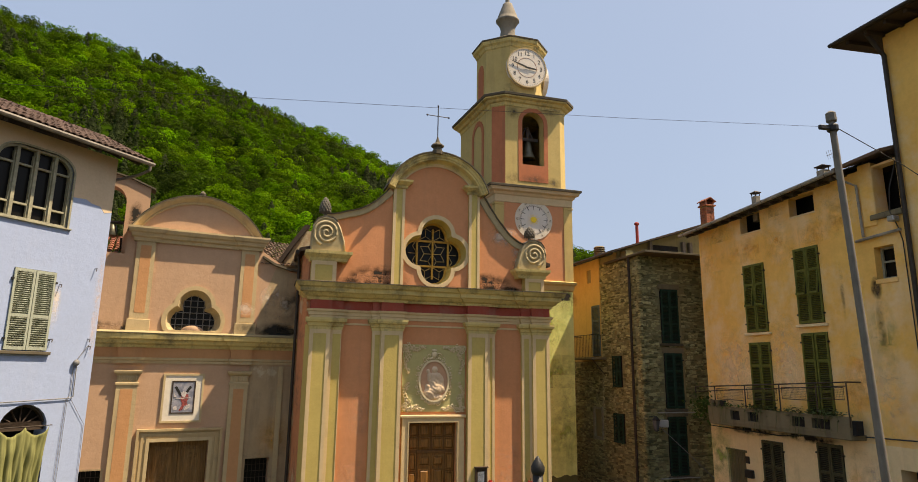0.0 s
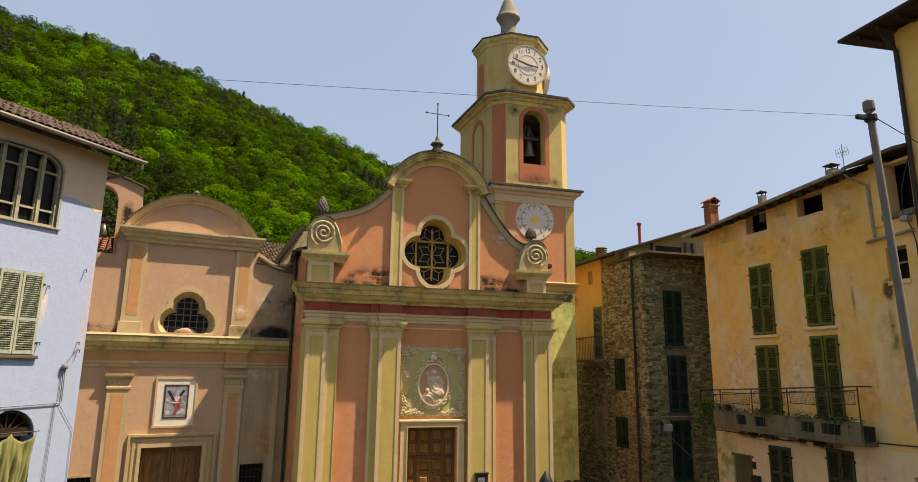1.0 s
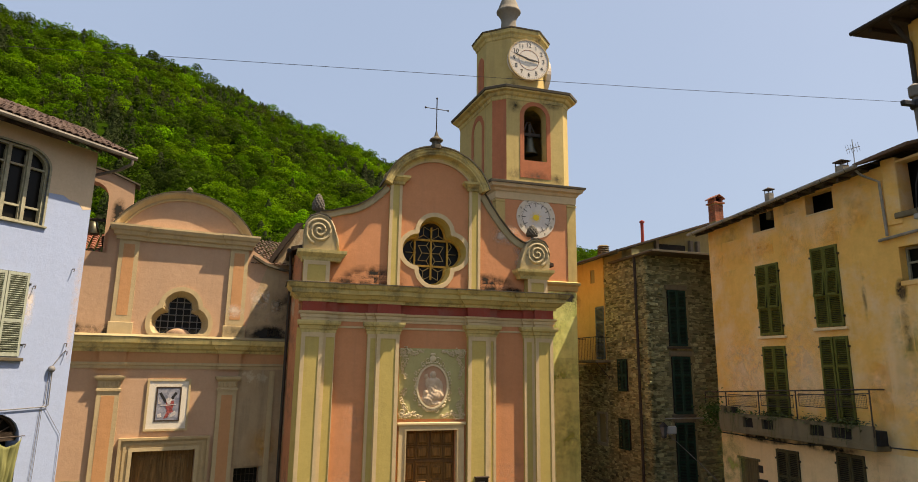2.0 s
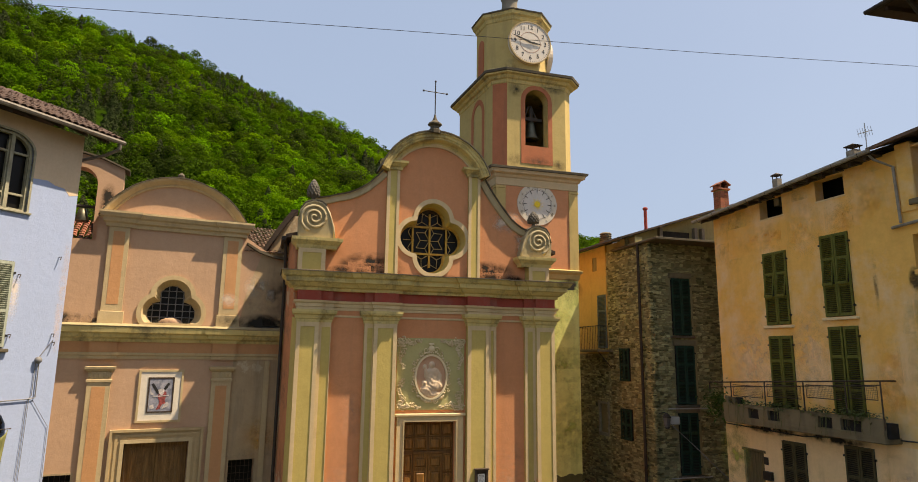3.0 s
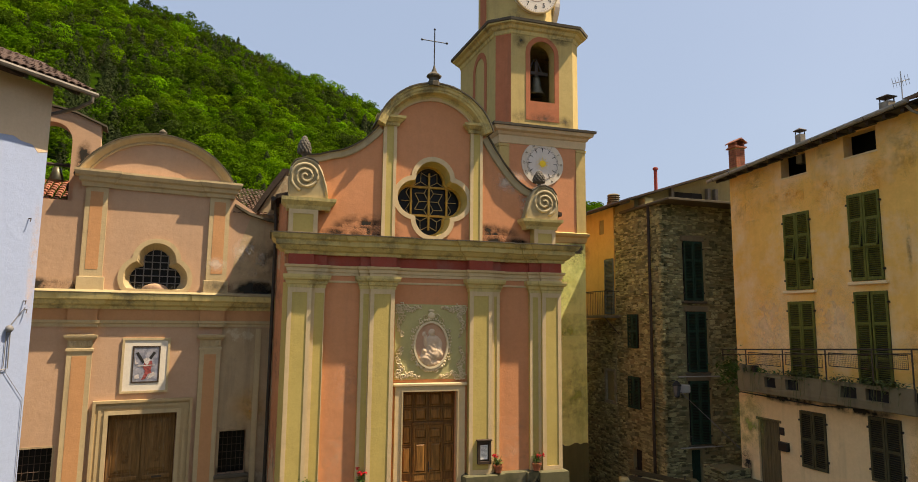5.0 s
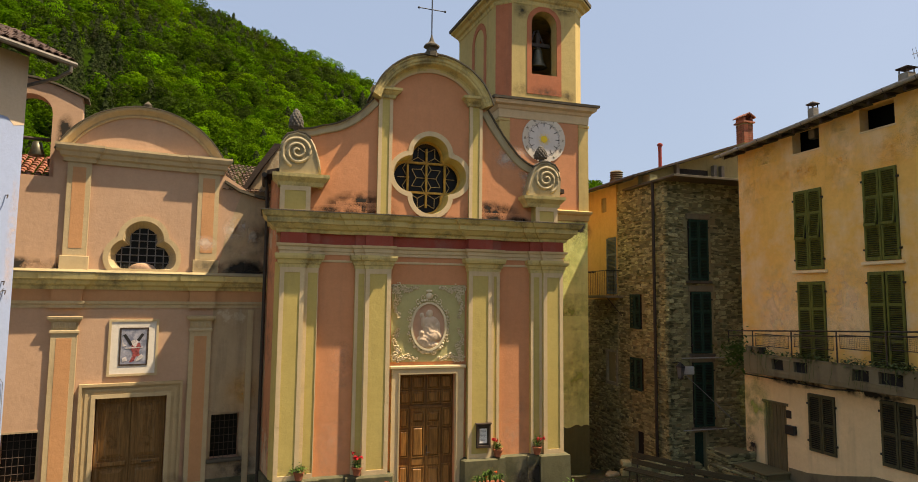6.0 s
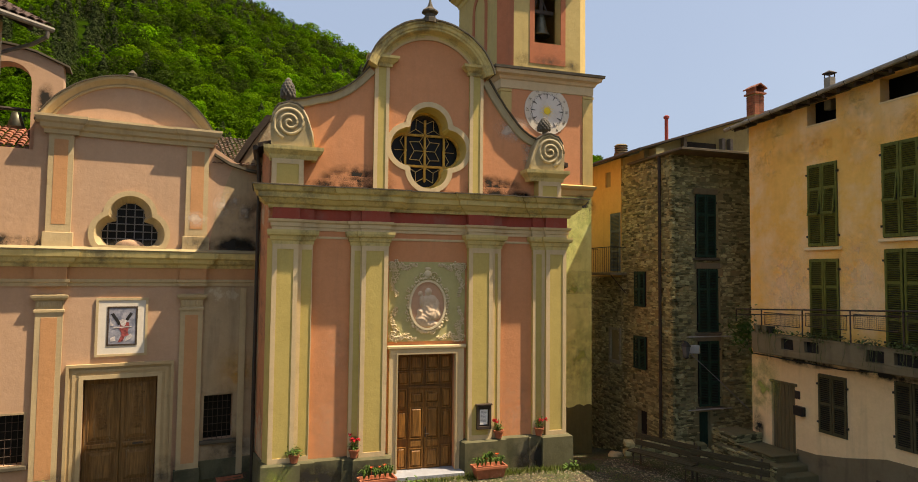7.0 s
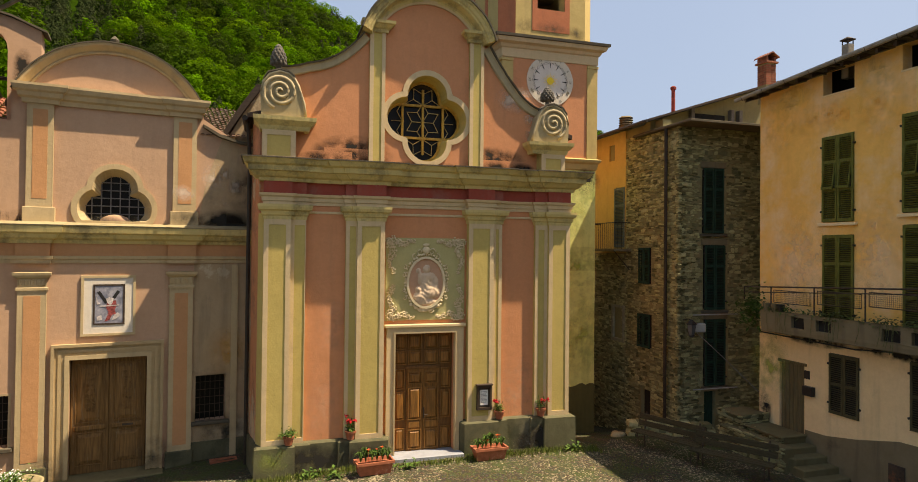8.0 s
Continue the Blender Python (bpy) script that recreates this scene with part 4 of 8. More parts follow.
bm = lathe(B(), [(0.21, 12.15), (0.21, 12.27), (0.16, 12.3), (0.14, 12.41), (0.23, 12.45), (0.23, 12.49), (0.09, 12.6), (0.04, 12.74), (0.02, 12.82)], 8, -0.1, -0.3, math.pi / 8)
part("cross_base", bm, SLATE, church, "small stone cross base")
bm = tube(B(), [(-0.1, -0.3, 12.75), (-0.1, -0.3, 13.95)], 0.018)
tube(bm, [(-0.48, -0.3, 13.59), (0.28, -0.3, 13.57)], 0.014)
for c in ((-0.49, -0.3, 13.59), (0.29, -0.3, 13.57), (-0.1, -0.3, 13.96)):
    ball(bm, c, 0.035)
part("cross", bm, BLACK, church, "thin black iron cross")

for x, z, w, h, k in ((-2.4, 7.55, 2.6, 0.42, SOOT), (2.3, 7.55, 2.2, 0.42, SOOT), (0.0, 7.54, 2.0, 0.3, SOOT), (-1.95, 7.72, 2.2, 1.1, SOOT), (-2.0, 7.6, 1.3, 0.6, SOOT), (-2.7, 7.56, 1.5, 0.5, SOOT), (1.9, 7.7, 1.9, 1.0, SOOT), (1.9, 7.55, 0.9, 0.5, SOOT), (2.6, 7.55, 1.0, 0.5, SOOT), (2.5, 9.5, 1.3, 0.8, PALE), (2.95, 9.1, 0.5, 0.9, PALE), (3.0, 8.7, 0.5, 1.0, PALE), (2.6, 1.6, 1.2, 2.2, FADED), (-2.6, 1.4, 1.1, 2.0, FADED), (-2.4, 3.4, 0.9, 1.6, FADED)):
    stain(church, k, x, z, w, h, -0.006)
for x, z, w, h, k in ((-3.0, 0.2, 1.8, 0.8, SOOT), (-1.6, 0.1, 1.2, 0.9, SOOT), (1.7, 0.2, 1.4, 0.9, MOSS), (3.2, 0.2, 1.8, 1.0, SOOT), (-3.8, 0.3, 1.0, 0.8, MOSS)):
    stain(church, k, x, z, w, h, -0.37 if abs(x) > 3.4 or 1.1 < abs(x) < 1.8 else -0.27)

# nave behind the front
bm = box(B(), -3.98, -3.5, 0.5, 16, -0.8, 8.6)
box(bm, 3.5, 3.98, 0.5, 16, -1.5, 8.6)
box(bm, -3.5, 3.5, 15.5, 16, -0.8, 8.6)
part("nave_wall", bm, PEELING, church, "peeling salmon side walls")


def upright(plan, z0, z1):
    return loft(B(), [[(x, y, z) for x, y in plan] for z in (z0, z1)])


part("side_pilaster", upright([(-4.07, -0.17), (-4.19, 0.1), (-4.1, 0.4), (-3.9, 0.4), (-3.9, -0.1)], 0.0, 6.2), OCHRE, church, "narrow ochre return of the corner")
part("side_return", upright([(-4.17, 0.11), (-4.37, 1.1), (-3.9, 1.1), (-3.9, 0.11)], 0.0, 8.55), PEELING, church, "peeling salmon return of the corner")
part("side_plinth", roughen(upright([(-4.12, -0.3), (-4.26, 0.08), (-4.43, 1.12), (-3.9, 1.12), (-3.9, -0.3)], -0.9, 0.6), 0.006, 2), PLINTH, church)
bm = B()
for s in (-1, 1):
    loft(bm, [[(s * 4.5, y, 8.62), (s * 4.5, y, 8.74), (0, y, 9.9), (0, y, 9.74)] for y in (0.55, 16.2)])
part("nave_roof", bm, DARKWOOD, church, "dark nave roof")
bm = loft(B(), [[(x, y, z) for x, z in ((-5.14, 8.38), (-5.14, 8.5), (-4.72, 9.22), (-4.3, 9.84), (-4.1, 9.84), (-4.24, 9.66), (-4.64, 9.06), (-5.06, 8.38))] for y in (2.0, 7.6)])
part("aisle_verge", roughen(bm, 0.02, 1.6), DARKWOOD, church, "dark steep verge of the roof behind the scroll")
part("aisle_wall", slab(B(), [(-4.98, 7.6), (-3.9, 7.6), (-3.9, 9.66), (-4.24, 9.66), (-4.64, 9.06), (-4.98, 8.46)], [], 2.2, 2.6), GREYWALL, church, "grey plaster under the verge")
part("downpipe", tube(B(), [(-4.5, 0.9, 8.6), (-4.46, 1.0, 8.2), (-4.44, 1.05, 7.6), (-4.44, 1.05, -0.4)], 0.05, 8), PIPE, church, "brown downpipe")
part("gutter", tube(B(), [(-4.55, 0.5, 8.6), (-4.55, 16.0, 8.6)], 0.07, 8), PIPE, church)


# ---- bell tower ----
TX, TY0, TY1 = 4.99, 3.1, 8.0
TYC = (TY0 + TY1) / 2
tower = thing("bell_tower", "ochre and salmon bell tower with clock and sundial", "bell tower", pose(TX, TYC, 0))
HX, HY = 1.71, 2.45


def chamfered(hx, hy, c):
    return [(-hx + c, -hy), (hx - c, -hy), (hx, -hy + c), (hx, hy - c), (hx - c, hy), (-hx + c, hy), (-hx, hy - c), (-hx, -hy + c)]


def prism(bm, plan, z0, z1, plan1=None):
    return loft(bm, [[(x, y, z0) for x, y in plan], [(x, y, z1) for x, y in (plan1 or plan)]])


def crown(bm, plan, steps):
    """Stacked rings of a plan grown outwards: (growth, z)."""
    rings = []
    for g, z in steps:
        ring = []
        n = len(plan)
        for i in range(n):
            p, q, r = Vector(plan[i - 1]), Vector(plan[i]), Vector(plan[(i + 1) % n])
            a, b = (q - p).normalized(), (r - q).normalized()
            m = Vector((a.y + b.y, -a.x - b.x))
            m = m.normalized()
            k = m.dot(Vector((a.y, -a.x)))
            ring.append((q.x + m.x * g / k, q.y + m.y * g / k, z))
        rings.append(ring)
    return loft(bm, rings)


SQ = [(-HX, -HY), (HX, -HY), (HX, HY), (-HX, HY)]
part("tower_base", prism(B(), SQ, -2.0, 8.1), SIDEWALL, tower, "mossy pale yellow tower base")
foot = [(-HX - 0.01 + 0.12 * i, 0.85 + 0.12 * noise.noise(Vector((0.5 * i, 3.3, 0.0))) + 0.05 * noise.noise(Vector((1.7 * i, 8.1, 0.0)))) for i in range(30)]
part("base_plinth", slab(B(), [(-HX - 0.01, -2.0), (HX + 0.01, -2.0), (HX + 0.01, 0.85)] + [p for p in foot[::-1] if p[0] < HX], [], -HY - 0.012, -HY + 0.05), DAMPBASE, tower, "damp dark foot of the tower")
part("base_cornice", roughen(crown(B(), SQ, [(0.0, 8.08), (0.03, 8.12), (0.06, 8.3), (0.12, 8.36), (0.14, 8.45), (0.0, 8.5)]), 0.006, 2), TOWER, tower)
part("shaft", prism(B(), SQ, 8.1, 12.0), SALMON, tower, "salmon plaster shaft")
for x0, x1 in ((-HX, -HX + 0.36), (HX - 0.36, HX)):
    part("corner_strip", box(B(), x0 - 0.03 * (x0 < 0), x1 + 0.03 * (x0 > 0), -HY - 0.035, -HY + 0.3, 8.48, 11.6), TOWER, tower)
    part("strip_cap", box(B(), x0 - 0.06 * (x0 < 0), x1 + 0.06 * (x0 > 0), -HY - 0.06, -HY + 0.3, 11.56, 11.66, 0.012), TOWER, tower)
for y0, y1 in ((-HY + 0.55, -HY + 0.9), (HY - 0.4, HY)):
    part("side_strip", box(B(), -HX - 0.035, -HX + 0.2, y0, y1, 8.48, 11.6), TOWER, tower)
part("shaft_cornice", roughen(crown(B(), SQ, [(0.02, 11.68), (0.04, 11.7), (0.05, 11.98), (0.1, 12.02), (0.14, 12.1), (0.26, 12.16), (0.3, 12.28), (0.3, 12.34), (0.0, 12.46)]), 0.01, 2), CREAM, tower, "cream frieze under a weathered cornice")
part("cornice_slate", roughen(crown(B(), SQ, [(0.29, 12.28), (0.35, 12.29), (0.36, 12.38), (0.0, 12.49)]), 0.012, 2.5), SLATE, tower)

BELF = chamfered(HX, HY, 0.44)
OPEN_X = (-0.44, 0.44)
front = slab(B(), rect(-HX + 0.44, HX - 0.44, 12.4, 16.1), [arched(-0.5, 0.5, 13.4, 15.8)], -HY, -HY + 0.45)
bel = part("belfry", front, TOWER, tower, "ochre belfry storey with arched openings")
part("frame", slab(B(), arched(-0.68, 0.68, 12.66, 15.98), [arched(-0.5, 0.5, 13.4, 15.8)], -HY - 0.02, -HY + 0.02), DEEPSALMON, bel, "salmon painted surround")
part("back_wall", box(B(), -HX + 0.44, HX - 0.44, HY - 0.4, HY, 12.4, 16.1), TOWER, bel)
for s in (-1, 1):
    m = pose(s * HX, 0, 0, 0, 0, -90 * s)
    bm = slab(B(), rect(-HY + 0.44, HY - 0.44, 12.4, 16.1), [], 0.0, 0.4)
    bm.transform(pose(s * HX, 0, 0, 0, 0, -90 if s < 0 else 90))
    part("side_wall", bm, TOWER, bel)
    bm = slab(B(), arched(-0.75, 0.75, 12.7, 15.85), [arched(-0.52, 0.52, 12.7, 15.62)], -0.025, 0.03)
    bm.transform(pose(s * HX, -0.35, 0, 0, 0, -90 if s < 0 else 90))
    part("blind_arch", bm, DEEPSALMON, bel, "salmon blind arch")
for sx in (-1, 1):
    for sy in (-1, 1):
        pl = [(sx * (HX - 0.44), sy * HY), (sx * HX, sy * (HY - 0.44)), (sx * (HX - 0.4), sy * (HY - 0.44)), (sx * (HX - 0.44), sy * (HY - 0.4))]
        # left chamfers get the deeper salmon, with their shade in the colour
        part("corner", prism(B(), pl, 12.4, 16.1), DEEPSALMON if sx < 0 else TOWER, bel, "chamfered corner")
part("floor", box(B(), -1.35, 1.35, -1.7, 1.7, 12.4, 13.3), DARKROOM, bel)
part("belfry_cornice", roughen(crown(B(), BELF, [(0.0, 15.95), (0.03, 15.98), (0.06, 16.1), (0.14, 16.14), (0.2, 16.24), (0.33, 16.28), (0.35, 16.4), (0.3, 16.46), (-0.2, 16.6)]), 0.014, 2), CORNICE, tower, "weathered chamfered cornice")
part("cornice_slate", roughen(crown(B(), BELF, [(0.345, 16.34), (0.39, 16.35), (0.4, 16.45), (0.3, 16.5), (-0.3, 16.66)]), 0.012, 2.5), SLATE, tower)
# bells in the opening
bell = part("bell", lathe(B(), [(0.02, 14.62), (0.12, 14.6), (0.17, 14.45), (0.2, 14.2), (0.27, 13.98), (0.34, 13.88), (0.33, 13.86), (0.05, 13.9)], 18, 0.02, -1.85), BELLBRONZE, tower, "bronze bell", smooth=True)
bm = box(B(), -0.5, 0.5, -1.91, -1.79, 14.66, 14.8, 0.01)
box(bm, -0.05, 0.09, -1.9, -1.8, 14.5, 15.2, 0.01)
tube(bm, [(-0.3, -1.85, 14.7), (-0.1, -1.85, 15.25), (0.02, -1.85, 15.3), (0.28, -1.85, 14.72)], 0.04)
part("yoke", bm, IRON, bell)

# clock drum
OCT = [(1.53 * math.cos(radians(22.5 + 45 * i)) / math.cos(radians(22.5)) * 0.97, 1.5 * math.sin(radians(22.5 + 45 * i)) / math.cos(radians(22.5))) for i in range(8)]
OCT = [(x * 0.94 - 0.17, y * 0.96 - 0.35) for x, y in OCT]
drum = part("clock_drum", prism(B(), OCT, 16.4, 19.3), TOWER, tower, "octagonal ochre clock drum")
bm = slab(B(), arched(-0.3, 0.3, 16.8, 18.6), [], -0.03, 0.03)
bm.transform(pose(-1.57, -0.35, 0, 0, 0, -90))
part("blind_arch", bm, DEEPSALMON, drum)
part("drum_cornice", roughen(crown(B(), OCT, [(0.0, 19.1), (0.04, 19.14), (0.08, 19.26), (0.16, 19.34), (0.19, 19.44), (0.19, 19.5), (-0.2, 19.66)]), 0.012, 2), CORNICE, tower)
bm = crown(B(), OCT, [(0.22, 19.48), (0.23, 19.54), (-0.5, 19.95), (-1.1, 20.3)])
part("drum_roof", roughen(bm, 0.012, 2), SLATE, tower, "low slate roof of the drum")
bm = lathe(B(), [(0.4, 20.1), (0.36, 20.3), (0.33, 20.6), (0.37, 20.8), (0.5, 21.04), (0.55, 21.08), (0.55, 21.16), (0.5, 21.2), (0.45, 21.38), (0.35, 21.66), (0.26, 21.9), (0.22, 22.02), (0.18, 22.06), (0.07, 22.1), (0.1, 22.17), (0.1, 22.25), (0.03, 22.32)], 18, -0.26, -0.35)
part("urn", bm, plaster("dark grey stone", (0.27, 0.25, 0.22), 0.5, 0.5, streak=0.5), tower, "grey stone urn finial", smooth=True)

FY = -1.84
clock = part("clock", slab(B(), circle(-0.02, 18.1, 0.92, 40), [], FY - 0.12, FY + 0.1), DIALWHITE, tower, "round white clock face with black numerals")
part("rim", frame_ring(B(), circle(-0.02, 18.1, 0.9, 40), 0.05, FY - 0.14, FY - 0.05), CHCREAM, clock)
part("inner_ring", slab(B(), circle(-0.02, 18.1, 0.47, 36), [circle(-0.02, 18.1, 0.45, 36)], FY - 0.126, FY - 0.119), paint("brown painted line", (0.25, 0.12, 0.07)), clock)


def lettering(name, text, size, m, material, parent):
    cu = bpy.data.curves.new(name, "FONT")
    cu.body, cu.size, cu.align_x, cu.align_y, cu.extrude = text, size, "CENTER", "CENTER", 0.003
    cu.materials.append(material)
    raw = new(name, cu)
    me = bpy.data.meshes.new_from_object(raw.evaluated_get(bpy.context.evaluated_depsgraph_get()))
    bpy.data.objects.remove(raw)
    ob = new(name, me)
    ob.parent = parent
    ob.matrix_basis = m
    return ob


for h in range(1, 13):
    a = radians(90 - 30 * h)
    lettering("numeral", str(h), 0.27, pose(-0.02 + 0.68 * math.cos(a), FY - 0.124, 18.1 + 0.68 * math.sin(a), 90), BLACK, clock)
bm = B()
for i in range(60):
    a = radians(6 * i)
    c, s_ = math.cos(a), math.sin(a)
    r0 = 0.83 if i % 5 else 0.815
    w = 0.006
    vs = [(-0.02 + r0 * c - w * s_, FY - 0.125, 18.1 + r0 * s_ + w * c), (-0.02 + 0.87 * c - w * s_, FY - 0.125, 18.1 + 0.87 * s_ + w * c), (-0.02 + 0.87 * c + w * s_, FY - 0.125, 18.1 + 0.87 * s_ - w * c), (-0.02 + r0 * c + w * s_, FY - 0.125, 18.1 + r0 * s_ - w * c)]
    bm.faces.new([bm.verts.new(v) for v in vs])
part("minute_marks", bm, BLACK, clock)


def hand_of_clock(name, angle, length, tail, width, y):
    bm = slab(B(), [(-width * 0.5, -tail), (width * 0.5, -tail), (width, length * 0.25), (width * 0.6, length * 0.8), (0, length), (-width * 0.6, length * 0.8), (-width, length * 0.25)], [], -0.008, 0.008)
    bm.transform(pose(-0.02, y, 18.1, 0, angle, 0))
    return part(name, bm, BLACK, clock)


hand_of_clock("hour_pointer", 95, 0.5, 0.12, 0.045, FY - 0.15)
hand_of_clock("minute_pointer", 287, 0.8, 0.18, 0.04, FY - 0.165)

dial = part("sundial", slab(B(), circle(-0.02, 11.02, 0.84, 40), [], -HY - 0.02, -HY + 0.01), DIALWHITE, tower, "painted round sundial with a yellow sun")
part("dial_ring", slab(B(), circle(-0.02, 11.02, 0.84, 40), [circle(-0.02, 11.02, 0.635, 40)], -HY - 0.026, -HY - 0.018), DIALCREAM, dial)
bm = slab(B(), circle(-0.02, 11.02, 0.13, 20), [], -HY - 0.035, -HY - 0.015)
part("painted_sun", bm, SUNYELLOW, dial, "yellow painted sun")
bm = B()
for i in range(20):
    a = radians(18 * i)
    r = 0.3 if i % 2 else 0.23
    vs = [(-0.02 + 0.15 * math.cos(a - 0.07), 11.02 + 0.15 * math.sin(a - 0.07)), (-0.02 + r * math.cos(a), 11.02 + r * math.sin(a)), (-0.02 + 0.15 * math.cos(a + 0.07), 11.02 + 0.15 * math.sin(a + 0.07))]
    bm.faces.new([bm.verts.new((x, -HY - 0.026, z)) for x, z in vs])
part("sun_rays", bm, SUNYELLOW, dial)
ROMAN = ("XII", "I", "II", "III", "IIII", "V", "VI", "VII", "VIII", "IX", "X", "XI")
for i, txt in enumerate(ROMAN):
    a = radians(90 - 30 * i)
    lettering("numeral", txt, 0.125, pose(-0.02 + 0.735 * math.cos(a), -HY - 0.032, 11.02 + 0.735 * math.sin(a), 0, 30 * i) @ pose(0, 0, 0, 90), DIALBROWN, dial)
    bm = slab(B(), [(-0.012, 0.44), (0.006, 0.44), (0.016, 0.6), (-0.016, 0.6)], [], -0.003, 0.003)
    bm.transform(pose(-0.02, -HY - 0.027, 11.02, 0, 30 * i))
    part("hour_mark", bm, BLACK, dial)
    for k0 in (0, 15):
        pts = []
        for k in range(9):
            b = radians(30 * i + k0 + 30 * k / 8)
            r = 0.645 - 0.075 * math.sin(math.pi * k / 8)
            pts.append((-0.02 + r * math.cos(b), -HY - 0.027, 11.02 + r * math.sin(b)))
        part("dial_arc", tube(B(), pts, 0.0045, 4), DIALBROWN, dial)

for x, z, w, h, k in ((0.9, 4.6, 2.2, 3.4, MOSS), (1.2, 2.6, 1.6, 3.2, MOSS), (1.3, 3.6, 1.2, 2.2, MOSS), (0.6, 6.6, 2.0, 2.2, MOSS), (1.3, 7.7, 1.2, 1.0, SOOT), (0.2, 1.5, 2.0, 1.6, MOSS), (-1.2, 9.2, 0.9, 1.6, GRIME)):
    stain(tower, k, x, z, w, h, -HY - 0.042)
for x, z, w, h, y in ((-0.9, 15.7, 0.7, 0.7, 0.46), (-0.95, 12.75, 0.7, 0.7, 0.46), (0.9, 12.7, 0.8, 0.5, 0.46), (0.0, 12.75, 1.3, 0.6, 0.48), (0.75, 15.9, 1.2, 0.4, 0.46)):
    stain(tower, GRIME, x, z, w, h, -HY - y + 0.43)
for x, z, w, h in ((-0.75, 16.95, 0.8, 0.8), (-0.62, 18.3, 0.3, 0.9), (0.3, 16.7, 0.9, 0.4)):
    stain(tower, GRIME, x, z, w, h, -1.8)

bm = slab(B(), circle(-0.3, 18.1, 0.92, 36), [], -0.12, 0.1)
bm.transform(pose(1.28, 0, 0, 0, 0, 90))
part("side_clock", bm, DIALWHITE, tower, "second round clock face")
# the tower's plan is a little askew: its flank runs back to the outside
ASKEW = Matrix(((1, -0.07, 0, -0.07 * HY), (0, 0.9, 0, -0.1 * HY), (0, 0, 1, 0), (0, 0, 0, 1)))
for piece in tower.children:
    if piece.matrix_basis == Matrix():
        piece.data.transform(ASKEW)
    else:
        piece.location = ASKEW @ piece.location
    for sub in piece.children:
        if sub.matrix_basis == Matrix():
            sub.data.transform(ASKEW)
        else:
            sub.location = ASKEW @ sub.location


# ---- parts shared by the houses ----
def shutter_leaf(w, h, rails, tilt=None):
    """Frame and louvres of a leaf standing on z = 0 with its front on y = 0, from x = 0 to w. tilt: the field that is pushed out at its foot."""
    bm, lv = B(), B()
    st = 0.055
    box(bm, 0, st, 0, 0.035, 0, h)
    box(bm, w - st, w, 0, 0.035, 0, h)
    zs = [0.0] + [h * r for r in rails] + [h]
    for z in zs:
        c = min(max(z, 0.04), h - 0.04)
        box(bm, st - 0.004, w - st + 0.004, 0.002, 0.033, c - 0.04, c + 0.04)
    for i, (a, b) in enumerate(zip(zs, zs[1:])):
        a, b = a + 0.045, b - 0.045
        n = max(3, int((b - a) / 0.05))
        for k in range(n):
            z = a + (b - a) * (k + 0.5) / n
            push = -0.08 * (1 - (z - a) / (b - a)) if i == tilt else 0.0
            box(lv, -w / 2 + st, w / 2 - st, -0.022, 0.022, -0.004, 0.004, m=Matrix.Translation((0, push, 0)) @ pose(w / 2, 0.018, z, -38))
        if i == tilt:
            for x in (st, w - st - 0.03):
                loft(bm, [[(x, -0.08, a), (x + 0.03, -0.08, a), (x + 0.03, -0.05, a), (x, -0.05, a)], [(x, 0.0, b), (x + 0.03, 0.0, b), (x + 0.03, 0.03, b), (x, 0.03, b)]])
            box(bm, st, w - st, -0.09, -0.055, a - 0.03, a + 0.04)
    return bm, lv


def hang_leaf(parent, m, w, h, rails, paint_, tilt=None, name="shutter", label=""):
    bm, lv = shutter_leaf(w, h, rails, tilt)
    leaf = part(name, bm, paint_, parent, label, at=m)
    part("louvre", lv, paint_, leaf, kind="stuff")
    return leaf


def shutter_pair(parent, x0, x1, z0, z1, paint_, rails=(0.35, 0.7), tilt=None, sill=None, label="closed louvred shutters", gap=0.008, leaf_label=""):
    """A window closed by two shutters: dark recess, sill, two leaves."""
    win = part("window", box(B(), x0, x1, -0.005, 0.02, z0, z1), DARKROOM, parent, label)
    mid = (x0 + x1) / 2
    for a, b in ((x0, mid - gap), (mid + gap, x1)):
        hang_leaf(parent, pose(a, -0.05, z0 + 0.01), b - a, z1 - z0 - 0.02, rails, paint_, tilt, label=leaf_label)
    for z in (z0 + 0.25, z1 - 0.3):
        for x in (x0 - 0.02, x1 + 0.02):
            box_h = box(B(), x - 0.025, x + 0.025, -0.06, 0.01, z, z + 0.05)
            part("hinge", box_h, BLACK, win)
    if sill is not None:
        part("sill", roughen(box(B(), x0 - 0.1, x1 + 0.1, -0.09, 0.05, z0 - 0.1, z0 - 0.02, 0.012), 0.006, 3), sill, win)
    return win


